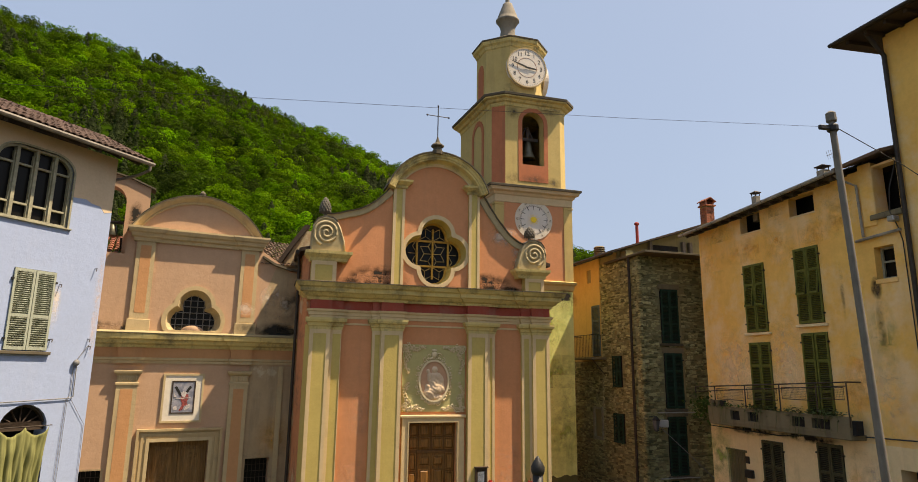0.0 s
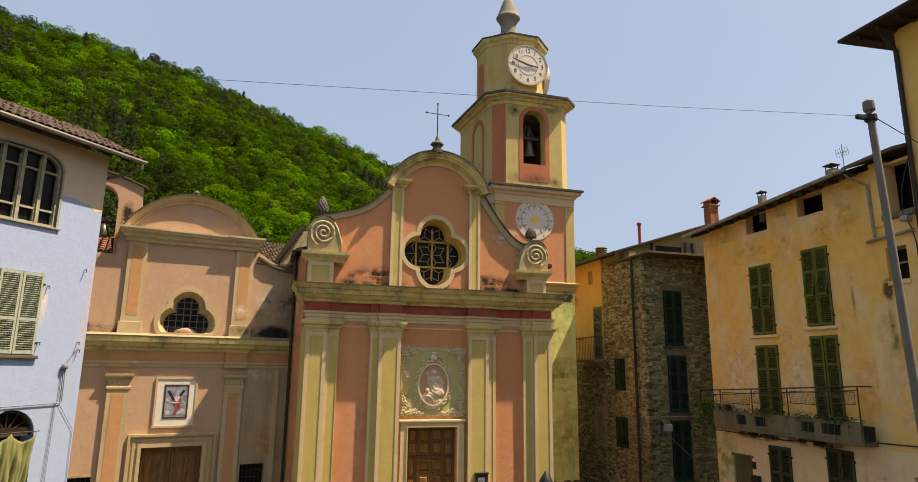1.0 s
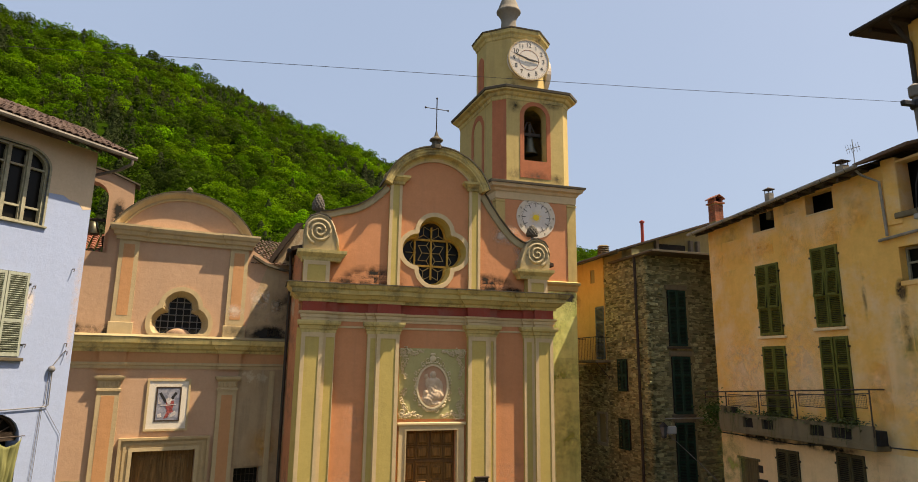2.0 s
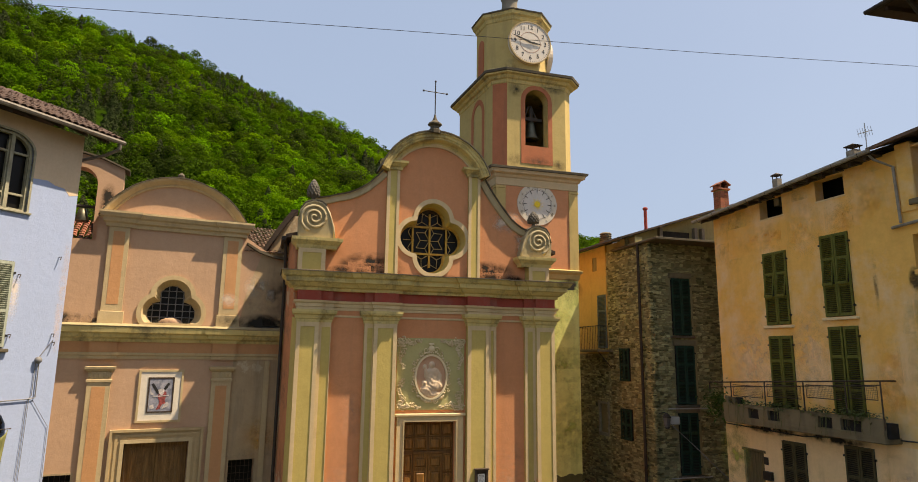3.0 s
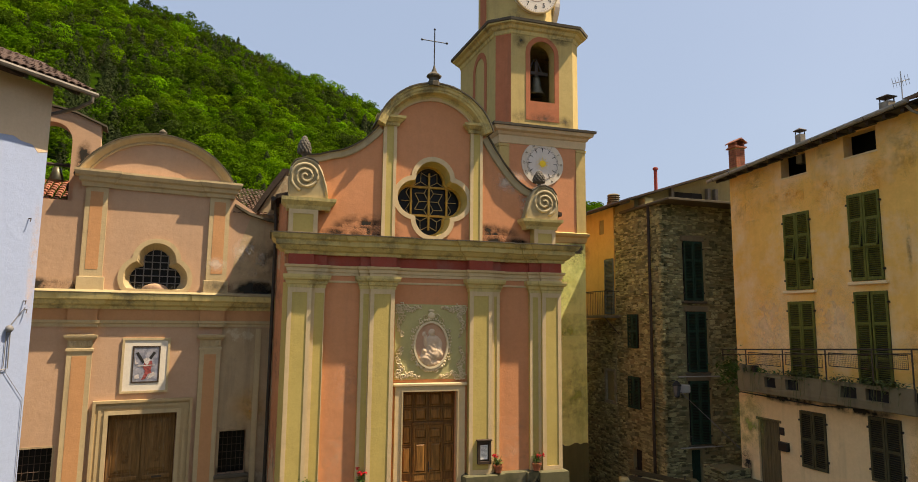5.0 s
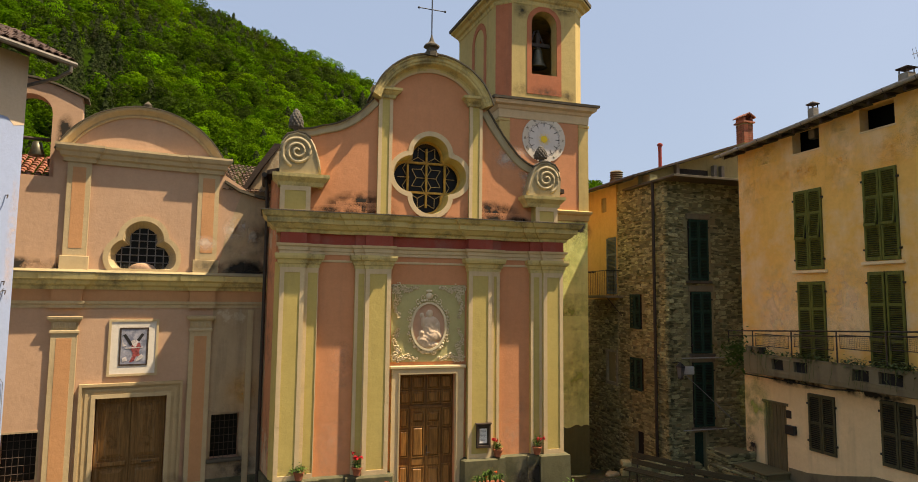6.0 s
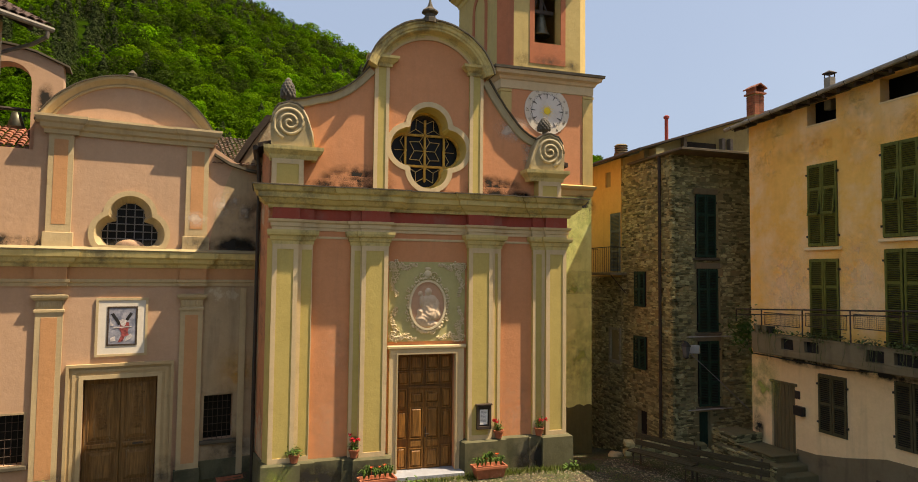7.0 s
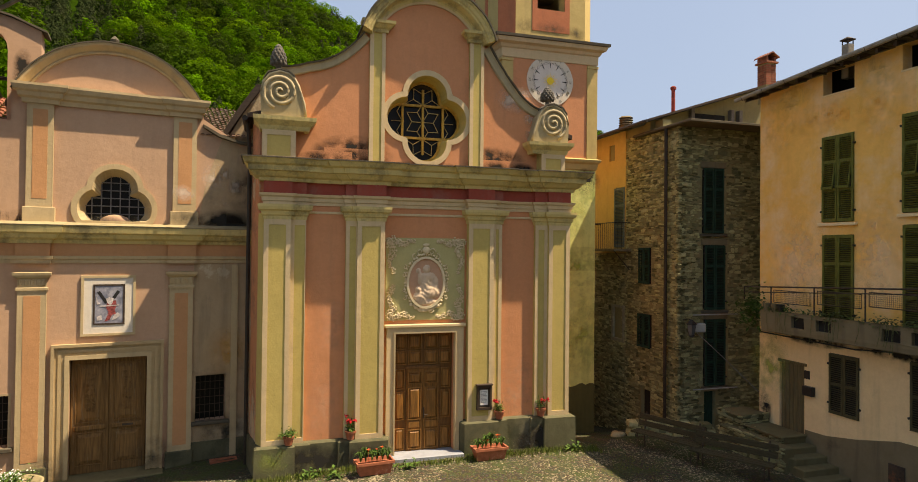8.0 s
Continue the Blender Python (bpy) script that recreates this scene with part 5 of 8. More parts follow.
def tiles_on(bm, x0, x1, y0, z0, y1, z1, pitch=0.2, length=0.36, rng=random.Random(3)):
    """Courses of half-round tiles up a slope from (y0, z0) to (y1, z1), along x."""
    run = math.hypot(y1 - y0, z1 - z0)
    n, rows_ = int((x1 - x0) / pitch), int(run / (length * 0.85)) + 1
    dy, dz = (y1 - y0) / run, (z1 - z0) / run
    for r in range(rows_):
        for i in range(n):
            cx = x0 + (i + 0.5) * pitch + rng.uniform(-0.012, 0.012)
            s0 = r * length * 0.85 + rng.uniform(-0.02, 0.02)
            s1 = min(s0 + length, run + 0.05)
            lift = rng.uniform(0.0, 0.012)
            ends = []
            for s, rr, up in ((s0, 0.44 * pitch, 0.03), (s1, 0.36 * pitch, 0.0)):
                ring = []
                for k in range(5):
                    a = math.pi * k / 4
                    h = rr * 0.75 * math.sin(a) + up + lift
                    ring.append((cx + rr * math.cos(a), y0 + dy * s - dz * h, z0 + dz * s + dy * h))
                ends.append(ring)
            loft(bm, [e + [(e[2][0], e[2][1] + dz * 0.02, e[2][2] - dy * 0.02)] for e in ends])
    return bm


def grille(name, parent, material, x0, x1, z0, z1, y, nx, nz, r=0.012):
    """Crossing bars, each a part."""
    for i in range(nx):
        x = x0 + (x1 - x0) * (i + 1) / (nx + 1)
        part(name, tube(B(), [(x, y, z0), (x, y, z1)], r, 4), material, parent)
    for i in range(nz):
        z = z0 + (z1 - z0) * (i + 1) / (nz + 1)
        part(name, tube(B(), [(x0, y, z), (x1, y, z)], r, 4), material, parent)


# ---- chapel beside the church ----
chapel = thing("chapel", "pink plastered chapel with arched gable beside the church", "chapel", pose(-7.4, 1.55, -0.0, 0, 0, 10))
CU = -0.3
DOOR_X = (-1.13, 0.55)


def trefoil(grow, n=60):
    """Three lobes over a flat sill, as (x, z)."""
    cx, cz, pts = -0.22, 6.35, []
    for i in range(n):
        a = 2 * math.pi * (i + 0.5) / n
        c, s_ = math.cos(a), math.sin(a)
        best = 0.0
        for ox, oz, r in ((0.0, 0.44, 0.37), (-0.31, -0.06, 0.38), (0.31, -0.06, 0.38)):
            r += grow
            b = ox * c + oz * s_
            disc = b * b - (ox * ox + oz * oz - r * r)
            if disc > 0:
                best = max(best, b + math.sqrt(disc))
        if s_ < 0:
            sill = 0.36 / -s_
            best = sill if abs(sill * c) < 0.36 else min(best, sill)
        pts.append((cx + best * c, cz + best * s_))
    return pts


WIN, WIN_OUT = trefoil(-0.035), trefoil(0.13)
low = slab(B(), rect(-5.0, 3.3, -0.9, 5.6), [rect(DOOR_X[0], DOOR_X[1], -0.3, 2.6), rect(1.7, 2.44, 0.78, 1.98), rect(-3.1, -2.34, 0.64, 1.85)], 0.0, 0.5)
part("lower_wall", low, PINK, chapel, "pink plaster lower wall")
PR, PZ = 2.3, 10.44 - 2.3
up = [(-3.5, 5.5), (3.3, 5.5), (3.3, 8.1), (2.75, 8.15), (2.2, 8.5), (1.8, 8.75), (1.8, 9.1)]
a_tip = math.degrees(math.asin((9.15 - PZ) / PR))
up += [(CU + (PR - 0.1) * math.cos(radians(a_tip + (180 - 2 * a_tip) * i / 20)), PZ + (PR - 0.1) * math.sin(radians(a_tip + (180 - 2 * a_tip) * i / 20))) for i in range(21)]
up += [(-2.4, 9.1), (-2.4, 8.3), (-3.5, 8.3)]
part("upper_wall", slab(B(), up, [WIN_OUT], 0.02, 0.5), PINK, chapel, "pink plaster upper wall")
part("damp_patch", roughen(slab(B(), [(1.72, 5.86), (3.29, 5.86), (3.29, 8.08), (2.72, 8.1), (2.3, 8.35), (2.05, 7.6), (1.85, 6.9), (1.75, 6.3)], [], 0.014, 0.03), 0.003, 3), GREYWALL, chapel, "grey weathered patch of plaster")
part("damp_patch", slab(B(), [(1.62, -0.6), (3.29, -0.6), (3.29, 4.93), (1.62, 4.93)], [rect(1.7, 2.44, 0.78, 1.98)], -0.006, 0.01), GREYWALL, chapel, "grey weathered patch of plaster")


def chapel_pilaster(x0, x1, z0, z1, y=-0.09, frame_w=0.12, cap=True):
    p = part("pilaster", box(B(), x0, x1, y, 0.05, z0, z1), CHCREAM, chapel, "cream pilaster with an orange panel")
    part("panel", slab(B(), rect(x0 + frame_w, x1 - frame_w, z0 + 0.2, z1 - 0.15), [], y - 0.006, y + 0.01), ORANGE, p, "orange painted panel")
    return p


for x0, x1 in ((-2.2, -1.62), (1.04, 1.6)):
    p = chapel_pilaster(x0, x1, 0.05, 4.32)
    path = [(x0, 0.05), (x0, -0.09), (x1, -0.09), (x1, 0.05)]
    bm = mould(B(), path, [(-0.05, 4.3), (0.03, 4.3), (0.03, 4.36), (0.0, 4.38), (0.0, 4.58), (0.04, 4.6), (0.09, 4.66), (0.1, 4.72), (-0.05, 4.74)])
    for i in range(5):
        cx = x0 + (x1 - x0) * (i + 0.5) / 5
        box(bm, cx - 0.03, cx + 0.03, -0.12, -0.08, 4.42, 4.56, 0.01)
    part("capital", bm, CHCREAM, chapel, "cream capital with small flutes")
    part("plinth_block", roughen(box(B(), x0 - 0.05, x1 + 0.05, -0.14, 0.05, -0.8, 0.1, 0.02), 0.01, 2), PLINTH, chapel)
part("pilaster", box(B(), 2.56, 2.72, -0.05, 0.05, -0.5, 4.9), CHCREAM, chapel)
part("plinth", roughen(box(B(), 1.6, 3.3, -0.04, 0.05, -0.9, 0.25, 0.01), 0.01, 2), PLINTH, chapel)
CPATH = [(-5.0, 0.0), (-2.24, 0.0), (-2.24, -0.1), (-1.58, -0.1), (-1.58, 0.0), (1.0, 0.0), (1.0, -0.1), (1.64, -0.1), (1.64, 0.0), (3.3, 0.0)]
part("architrave", mould(B(), CPATH, [(-0.05, 4.94), (0.03, 4.94), (0.035, 5.02), (0.07, 5.05), (0.08, 5.12), (-0.05, 5.12)]), CHCREAM, chapel)
part("frieze", mould(B(), CPATH, [(-0.05, 5.12), (0.015, 5.12), (0.015, 5.42), (-0.05, 5.42)]), ORANGE, chapel, "orange frieze")
part("cornice", roughen(mould(B(), CPATH, [(-0.05, 5.42), (0.05, 5.42), (0.08, 5.5), (0.16, 5.55), (0.2, 5.64), (0.27, 5.68), (0.29, 5.8), (0.28, 5.84), (-0.05, 5.92)]), 0.01, 2), CORNICE, chapel, "weathered chapel cornice")
part("cornice_slate", roughen(mould(B(), CPATH, [(-0.02, 5.85), (0.3, 5.83), (0.31, 5.86), (-0.02, 5.94)]), 0.01, 3), STONEGREY, chapel)
for x0, x1 in ((-2.08, -1.54), (1.08, 1.64)):
    part("pedestal", roughen(box(B(), x0 - 0.06, x1 + 0.06, -0.11, 0.05, 5.85, 6.28, 0.01), 0.005, 2), CHCREAM, chapel)
    chapel_pilaster(x0, x1, 6.28, 8.76, -0.06)
UPATH = [(-2.14, 0.1), (-2.14, -0.07), (-1.48, -0.07), (-1.48, 0.0), (1.02, 0.0), (1.02, -0.07), (1.7, -0.07), (1.7, 0.1)]
part("gable_cornice", roughen(mould(B(), UPATH, [(-0.05, 8.74), (0.04, 8.74), (0.05, 8.84), (0.12, 8.88), (0.14, 8.98), (0.2, 9.02), (0.24, 9.12), (0.24, 9.18), (-0.05, 9.22)]), 0.008, 2), CHCREAM, chapel, "cream cornice under the arched gable")
part("gable_arch", roughen(arc_mould(B(), CU, PZ, PR, a_tip - 3, 183 - a_tip, [(-0.3, 0.1), (-0.3, -0.03), (-0.26, -0.045), (-0.24, -0.02), (-0.2, -0.06), (-0.12, -0.16), (-0.08, -0.18), (-0.05, -0.18), (-0.05, 0.6), (-0.14, 0.6)]), 0.008, 2), CHCREAM, chapel, "cream segmental gable moulding")
part("gable_slate", roughen(arc_mould(B(), CU, PZ, PR, a_tip - 3, 183 - a_tip, [(-0.055, -0.21), (-0.025, -0.21), (-0.015, 0.65), (-0.055, 0.65)]), 0.012, 3), SLATE, chapel)
part("gable_knob", lathe(B(), [(0.16, 10.36), (0.16, 10.44), (0.09, 10.46), (0.11, 10.54), (0.06, 10.6), (0.02, 10.64)], 10, CU, 0.1), SLATE, chapel)
win = part("lunette_window", frame_ring(B(), WIN_OUT, 0.13, -0.03, 0.05), CHCREAM, chapel, "trefoil window in a cream surround with a grille")
part("reveal", loft(B(), [[(x, -0.03, z) for x, z in WIN_OUT], [(x, 0.34, z) for x, z in WIN]], caps=False), CHCREAM, win, "splayed cream reveal")
part("pane", slab(B(), offset_ring(WIN, 0.03), [], 0.36, 0.4), PANE, win)
grille("glazing_bar", win, GREYCABLE, -0.95, 0.5, 5.98, 7.16, 0.3, 6, 5, 0.014)
part("sill_shell", roughen(ball(B(), (-0.22, 0.22, 5.95), 0.36, 16, 8, (1, 0.25, 0.6)), 0.006, 4), PINK, win, smooth=True)

def surround(x0, x1, z1, w, y0, y1, bm):
    """Three sides of a frame w wide round an opening."""
    return slab(bm, [(x0 - w, -0.5), (x0, -0.5), (x0, z1), (x1, z1), (x1, -0.5), (x1 + w, -0.5), (x1 + w, z1 + w), (x0 - w, z1 + w)], [], y0, y1)


d0, d1 = DOOR_X
part("door_frame", roughen(surround(d0, d1, 2.6, 0.36, -0.06, 0.05, B()), 0.005, 2), DOORTRIM, chapel, "moulded tan door surround")
part("frame_step", roughen(surround(d0 - 0.17, d1 + 0.17, 2.77, 0.07, -0.085, 0.02, B()), 0.004, 2), DOORTRIM, chapel)
part("frame_edge", roughen(surround(d0 - 0.31, d1 + 0.31, 2.91, 0.07, -0.13, 0.02, B()), 0.004, 2), DOORTRIM, chapel)
part("frame_bead", roughen(surround(d0, d1, 2.6, 0.1, -0.1, 0.02, B()), 0.004, 2), CHCREAM, chapel)
cdoor = part("door", box(B(), DOOR_X[0], DOOR_X[1], 0.26, 0.32, -0.3, 2.62), WOODGREY, chapel, "weathered carved double door")
cm = (DOOR_X[0] + DOOR_X[1]) / 2
for s in (-1, 1):
    bm = box(B(), *sorted((cm + s * 0.01, cm + s * 0.82)), 0.215, 0.265, -0.26, 2.58, 0.008)
    x0, x1 = sorted((cm + s * 0.12, cm + s * 0.7))
    raised_panel(bm, x0, x1, -0.05, 0.72, 0.215, 0.035)
    raised_panel(bm, x0, x1, 1.0, 2.42, 0.215, 0.035)
    box(bm, x0 - 0.06, x1 + 0.06, 0.16, 0.22, 0.8, 0.92, 0.02)
    box(bm, x0 + 0.05, x1 - 0.05, 0.185, 0.2, 0.2, 0.5, 0.02)
    leaf = part("door_leaf", bm, WOODGREY, cdoor)
    c = (x0 + x1) / 2
    for k in range(8):
        z = 1.3 + 0.125 * k
        for t in (-1, 1):
            part("carving", curl(B(), c + t * (0.055 + 0.02 * (k % 2)), z, 0.055, 90 + 40 * k, 1.1, y=0.172, thick=0.014, sense=t * (-1) ** k, n=12), WOODGREY, leaf, smooth=True)
part("letter_slot", box(B(), cm + 0.3, cm + 0.55, 0.15, 0.17, 0.84, 0.89), IRON, cdoor)
whole("chapel_step", roughen(box(B(), -1.4, 0.95, -0.5, 0.3, -0.8, -0.27, 0.02), 0.01, 2), STEPSTONE, "worn grey stone chapel threshold", "step", pose(-7.4, 1.55, 0, 0, 0, 10), kind="structure")

for x0, x1, z0, z1 in ((1.7, 2.44, 0.78, 1.98), (-3.1, -2.34, 0.64, 1.85)):
    w = part("grated_window", slab(B(), rect(x0 - 0.05, x1 + 0.05, z0 - 0.02, z1 + 0.05), [rect(x0, x1, z0, z1)], -0.012, 0.05), GREYWALL, chapel, "dark low window behind an iron grate")
    part("dark", box(B(), x0, x1, 0.3, 0.34, z0, z1), PANE, w)
    grille("grate_bar", w, IRON, x0, x1, z0, z1, 0.14, 5, 5, 0.008)
    part("sill", roughen(box(B(), x0 - 0.1, x1 + 0.1, -0.1, 0.1, z0 - 0.1, z0, 0.015), 0.006, 3), SLATE, w)

pic = part("painting", slab(B(), rect(-0.92, 0.27, 3.15, 4.64), [rect(-0.86, 0.21, 3.21, 4.58)], -0.05, 0.03), CHCREAM, chapel, "painted picture in a white mat and cream moulding")
part("mat", slab(B(), rect(-0.86, 0.21, 3.21, 4.58), [], -0.03, 0.02), plaster("white mat", (0.74, 0.70, 0.64), 0.1, 0.08, streak=0.05), pic)
part("edge", slab(B(), rect(-0.66, 0.03, 3.42, 4.42), [rect(-0.62, -0.01, 3.46, 4.38)], -0.045, -0.02), DARKWOOD, pic)


def canvas_paint():
    m, nt, b = shader("faded blue grey painted ground", 0.8)
    a = blob(nt, 5, 6, 0.65, lo=0.38, hi=0.62)
    c = mix(nt, a, (0.16, 0.17, 0.22), (0.36, 0.35, 0.38))
    c = mix(nt, times(nt, blob(nt, 9, 5, 0.7, lo=0.5, hi=0.6), 0.6), c, (0.12, 0.13, 0.17))
    nt.links.new(c, b.inputs["Base Color"])
    return m


part("canvas", slab(B(), rect(-0.62, -0.01, 3.46, 4.38), [], -0.035, -0.02), canvas_paint(), pic)
bm = B()
for a, b in (((-0.55, 4.24), (-0.37, 3.96)), ((-0.11, 4.25), (-0.22, 4.07))):
    d = (Vector(b) - Vector(a)).normalized() * 0.036
    slab(bm, [(a[0] - d.y, a[1] + d.x), (b[0] - d.y, b[1] + d.x), (b[0] + d.y, b[1] - d.x), (a[0] + d.y, a[1] - d.x)], [], -0.039, -0.034)
part("painted_beams", bm, BLACK, pic, "dark painted diagonal beams")
REDPAINT = paint("faded red paint", (0.25, 0.055, 0.05), 0.6, under=(0.32, 0.2, 0.2), scale=16.0)
PALEPAINT = paint("pale worn paint", (0.46, 0.41, 0.38), 0.45, under=(0.3, 0.2, 0.17), scale=16.0)
for y, colour, shapes in ((-0.041, REDPAINT, ([(-0.36, 3.98), (-0.28, 4.0), (-0.17, 4.02), (-0.15, 3.9), (-0.19, 3.78), (-0.16, 3.68), (-0.25, 3.66), (-0.3, 3.53), (-0.41, 3.5), (-0.36, 3.62), (-0.33, 3.74), (-0.38, 3.84)],)), (-0.044, PALEPAINT, ([(-0.39, 4.06), (-0.31, 4.1), (-0.22, 4.06), (-0.24, 3.96), (-0.28, 3.9), (-0.34, 3.94)], [(-0.52, 3.86), (-0.34, 3.875), (-0.1, 3.89), (-0.09, 3.91), (-0.32, 3.9), (-0.52, 3.885)], [(-0.2, 3.66), (-0.12, 3.72), (-0.07, 3.64), (-0.16, 3.56), (-0.26, 3.52)], [(-0.6, 4.14), (-0.56, 4.0), (-0.5, 3.94), (-0.58, 3.92)], [(-0.58, 3.62), (-0.48, 3.66), (-0.46, 3.55), (-0.57, 3.52)]))):
    for shape in shapes:
        part("painted_shape", slab(B(), shape, [], y, -0.034), colour, pic)

for x, z, w, h, k in ((-3.0, 6.0, 1.6, 0.5, SOOT), (-2.1, 6.0, 0.9, 0.5, GRIME), (2.5, 6.05, 1.8, 0.7, SOOT), (2.9, 6.9, 1.0, 1.8, GRIME), (1.4, 6.1, 0.9, 0.6, GRIME), (2.1, 7.2, 0.7, 0.9, PALE), (1.36, 6.75, 0.7, 0.5, PALE), (2.35, 7.3, 0.5, 0.45, PALE), (2.62, 6.95, 0.4, 0.7, PALE), (2.4, 6.6, 0.35, 0.35, PALE), (-0.2, 5.97, 1.8, 0.4, GRIME)):
    stain(chapel, k, x, z, w, h, 0.008 if abs(x) > 1.7 or x == -0.2 else -0.115)
for x, z, w, h in ((-2.05, 8.9, 0.6, 1.0), (-2.2, 9.5, 0.5, 1.2)):
    stain(chapel, SOOT, x, z, w, h, 0.225)
for x, z, w, h, k in ((2.4, 0.4, 1.6, 1.2, GRIME), (0.7, 0.1, 1.0, 1.0, GRIME), (-1.6, 0.0, 0.9, 1.0, GRIME), (2.5, 2.6, 1.2, 1.4, OCHRESTAIN)):
    stain(chapel, k, x, z, w, h, -0.155 if z < 0.2 else -0.012)

# chapel roof, bell wall and what shows between
bm = B()
tiles_on(bm, 1.72, 3.3, -0.02, 8.3, 3.2, 9.7, 0.13, 0.26)
part("side_roof", bm, TILES, chapel, "old brown pantiles")
bm = box(B(), 1.7, 3.3, 0.1, 3.2, 7.9, 8.15)
part("side_wall", bm, GREYWALL, chapel)
part("roof_verge", roughen(loft(B(), [[(x, -0.12, z), (x, -0.12, z + 0.07), (x, 0.2, z + 0.07), (x, 0.2, z)] for x, z in ((1.78, 8.52), (2.2, 8.3), (2.7, 8.16), (3.3, 8.1))]), 0.02, 3), SLATE, chapel, "ragged slate verge")
bm = box(B(), -2.3, 1.7, 0.5, 7.0, -0.9, 8.6)
part("body", bm, PINK, chapel)
bm = B()
for s in (-1, 1):
    loft(bm, [[(CU + s * 2.3, y, 8.7), (CU + s * 2.3, y, 8.85), (CU, y, 9.9), (CU, y, 9.75)] for y in (0.5, 7.2)])
part("roof", bm, DARKWOOD, chapel)
bellwall = part("bell_wall", roughen(slab(B(), [(-4.4, 8.2), (-1.82, 8.2), (-1.86, 10.55), (-2.46, 10.78), (-2.9, 10.88), (-3.4, 10.92), (-4.4, 10.95)], [arched(-3.5, -2.52, 8.35, 10.5)], 0.25, 0.75), 0.012, 1.5), PINK, chapel, "arched bell wall of beige plaster")
part("bell_wall_slate", roughen(loft(B(), [[(x, 0.18, z), (x, 0.18, z + 0.05), (x, 0.82, z + 0.05), (x, 0.82, z)] for x, z in ((-4.4, 10.96), (-3.4, 10.93), (-2.9, 10.89), (-2.46, 10.79), (-1.72, 10.5))]), 0.01, 3), SLATE, bellwall)
part("small_bell", lathe(B(), [(0.02, 9.3), (0.1, 9.28), (0.14, 9.1), (0.2, 8.92), (0.19, 8.9), (0.03, 8.93)], 14, -2.85, 0.5), BELLBRONZE, bellwall, smooth=True)
part("small_yoke", tube(B(), [(-3.4, 0.5, 9.36), (-2.46, 0.5, 9.36)], 0.05, 6), IRON, bellwall)
bm = B()
tiles_on(bm, -5.2, -2.4, 1.0, 8.4, 3.4, 9.4)
part("red_roof", bm, REDTILES, chapel, "red pantile roof behind the bell wall")
part("red_roof_wall", box(B(), -5.2, -2.4, 0.9, 3.4, 7.9, 8.36), SLATE, chapel)


# ---- white house ----
HW = pose(-9.78, -0.98, 0, 0, 0, 48)
white_house = thing("white_house", "white limewashed house with sage green shutters", "house", HW)


def basket(x0, x1, z0, z1, r, n=8):
    pts = [(x0, z0), (x1, z0)]
    for i in range(n + 1):
        a = math.pi / 2 * i / n
        pts.append((x1 - r + r * math.cos(a), z1 - r * 0.8 + r * 0.8 * math.sin(a)))
    for i in range(n + 1):
        a = math.pi / 2 + math.pi / 2 * i / n
        pts.append((x0 + r + r * math.cos(a), z1 - r * 0.8 + r * 0.8 * math.sin(a)))
    return pts


BIG = basket(-3.1, -1.2, 8.4, 10.28, 0.55)
LOWDOOR = arched(-2.16, -1.0, -0.4, 3.9)
part("wall", slab(B(), rect(-7.0, 0.0, -0.8, 10.7), [BIG, LOWDOOR, rect(-2.33, -1.31, 5.2, 7.2)], 0.0, 0.5), WHITE, white_house, "white limewashed wall")
part("side_wall", box(B(), -0.5, 0.0, 0.5, 7.0, -0.8, 10.7), WHITE, white_house)
wb = part("arched_window", frame_ring(B(), BIG, 0.05, -0.02, 0.06), PALEFRAME, white_house, "wide four-light window with rounded head")
part("pane", slab(B(), BIG, [], 0.2, 0.22), PANE, wb)
bm = frame_ring(B(), offset_ring(BIG, -0.06), 0.07, 0.06, 0.18)
for x in (-2.62, -2.15, -1.67):
    box(bm, x - 0.04, x + 0.04, 0.05, 0.19, 8.4, 10.27)
for x0, x1 in ((-3.06, -2.66), (-2.58, -2.19), (-2.11, -1.71), (-1.63, -1.24)):
    box(bm, x0, x1, 0.1, 0.18, 9.78, 9.83)
    box(bm, x0, x1, 0.1, 0.18, 8.78, 8.83)
    box(bm, x0, x0 + 0.03, 0.1, 0.18, 8.42, 10.1)
    box(bm, x1 - 0.03, x1, 0.1, 0.18, 8.42, 10.1)
part("mullions", bm, PALEFRAME, wb)
part("sill", roughen(box(B(), -3.2, -1.1, -0.06, 0.1, 8.35, 8.4, 0.008), 0.004, 3), PALEFRAME, wb)
part("room_behind", box(B(), -3.3, -1.0, 0.6, 0.65, 8.2, 10.4), DARKROOM, white_house)
shutter_pair(white_house, -2.33, -1.31, 5.2, 7.2, PALESHUT, (0.42,), None, SLATE, "closed sage green louvred shutters")
dw = part("fanlight", frame_ring(B(), arched(-2.1, -1.06, 3.34, 3.84), 0.06, 0.08, 0.2), DARKWOOD, white_house, "fanlight with radial bars over a curtained doorway")
part("pane", slab(B(), arched(-2.16, -1.0, 3.3, 3.9), [], 0.22, 0.24), PANE, dw)
bm = B()
for a in (30, 60, 90, 120, 150):
    tube(bm, [(-1.58, 0.16, 3.36), (-1.58 + 0.5 * math.cos(radians(a)), 0.16, 3.36 + 0.48 * math.sin(radians(a)))], 0.02, 4)
box(bm, -2.14, -1.02, 0.1, 0.22, 3.28, 3.36)
part("fan_bars", bm, DARKWOOD, dw)
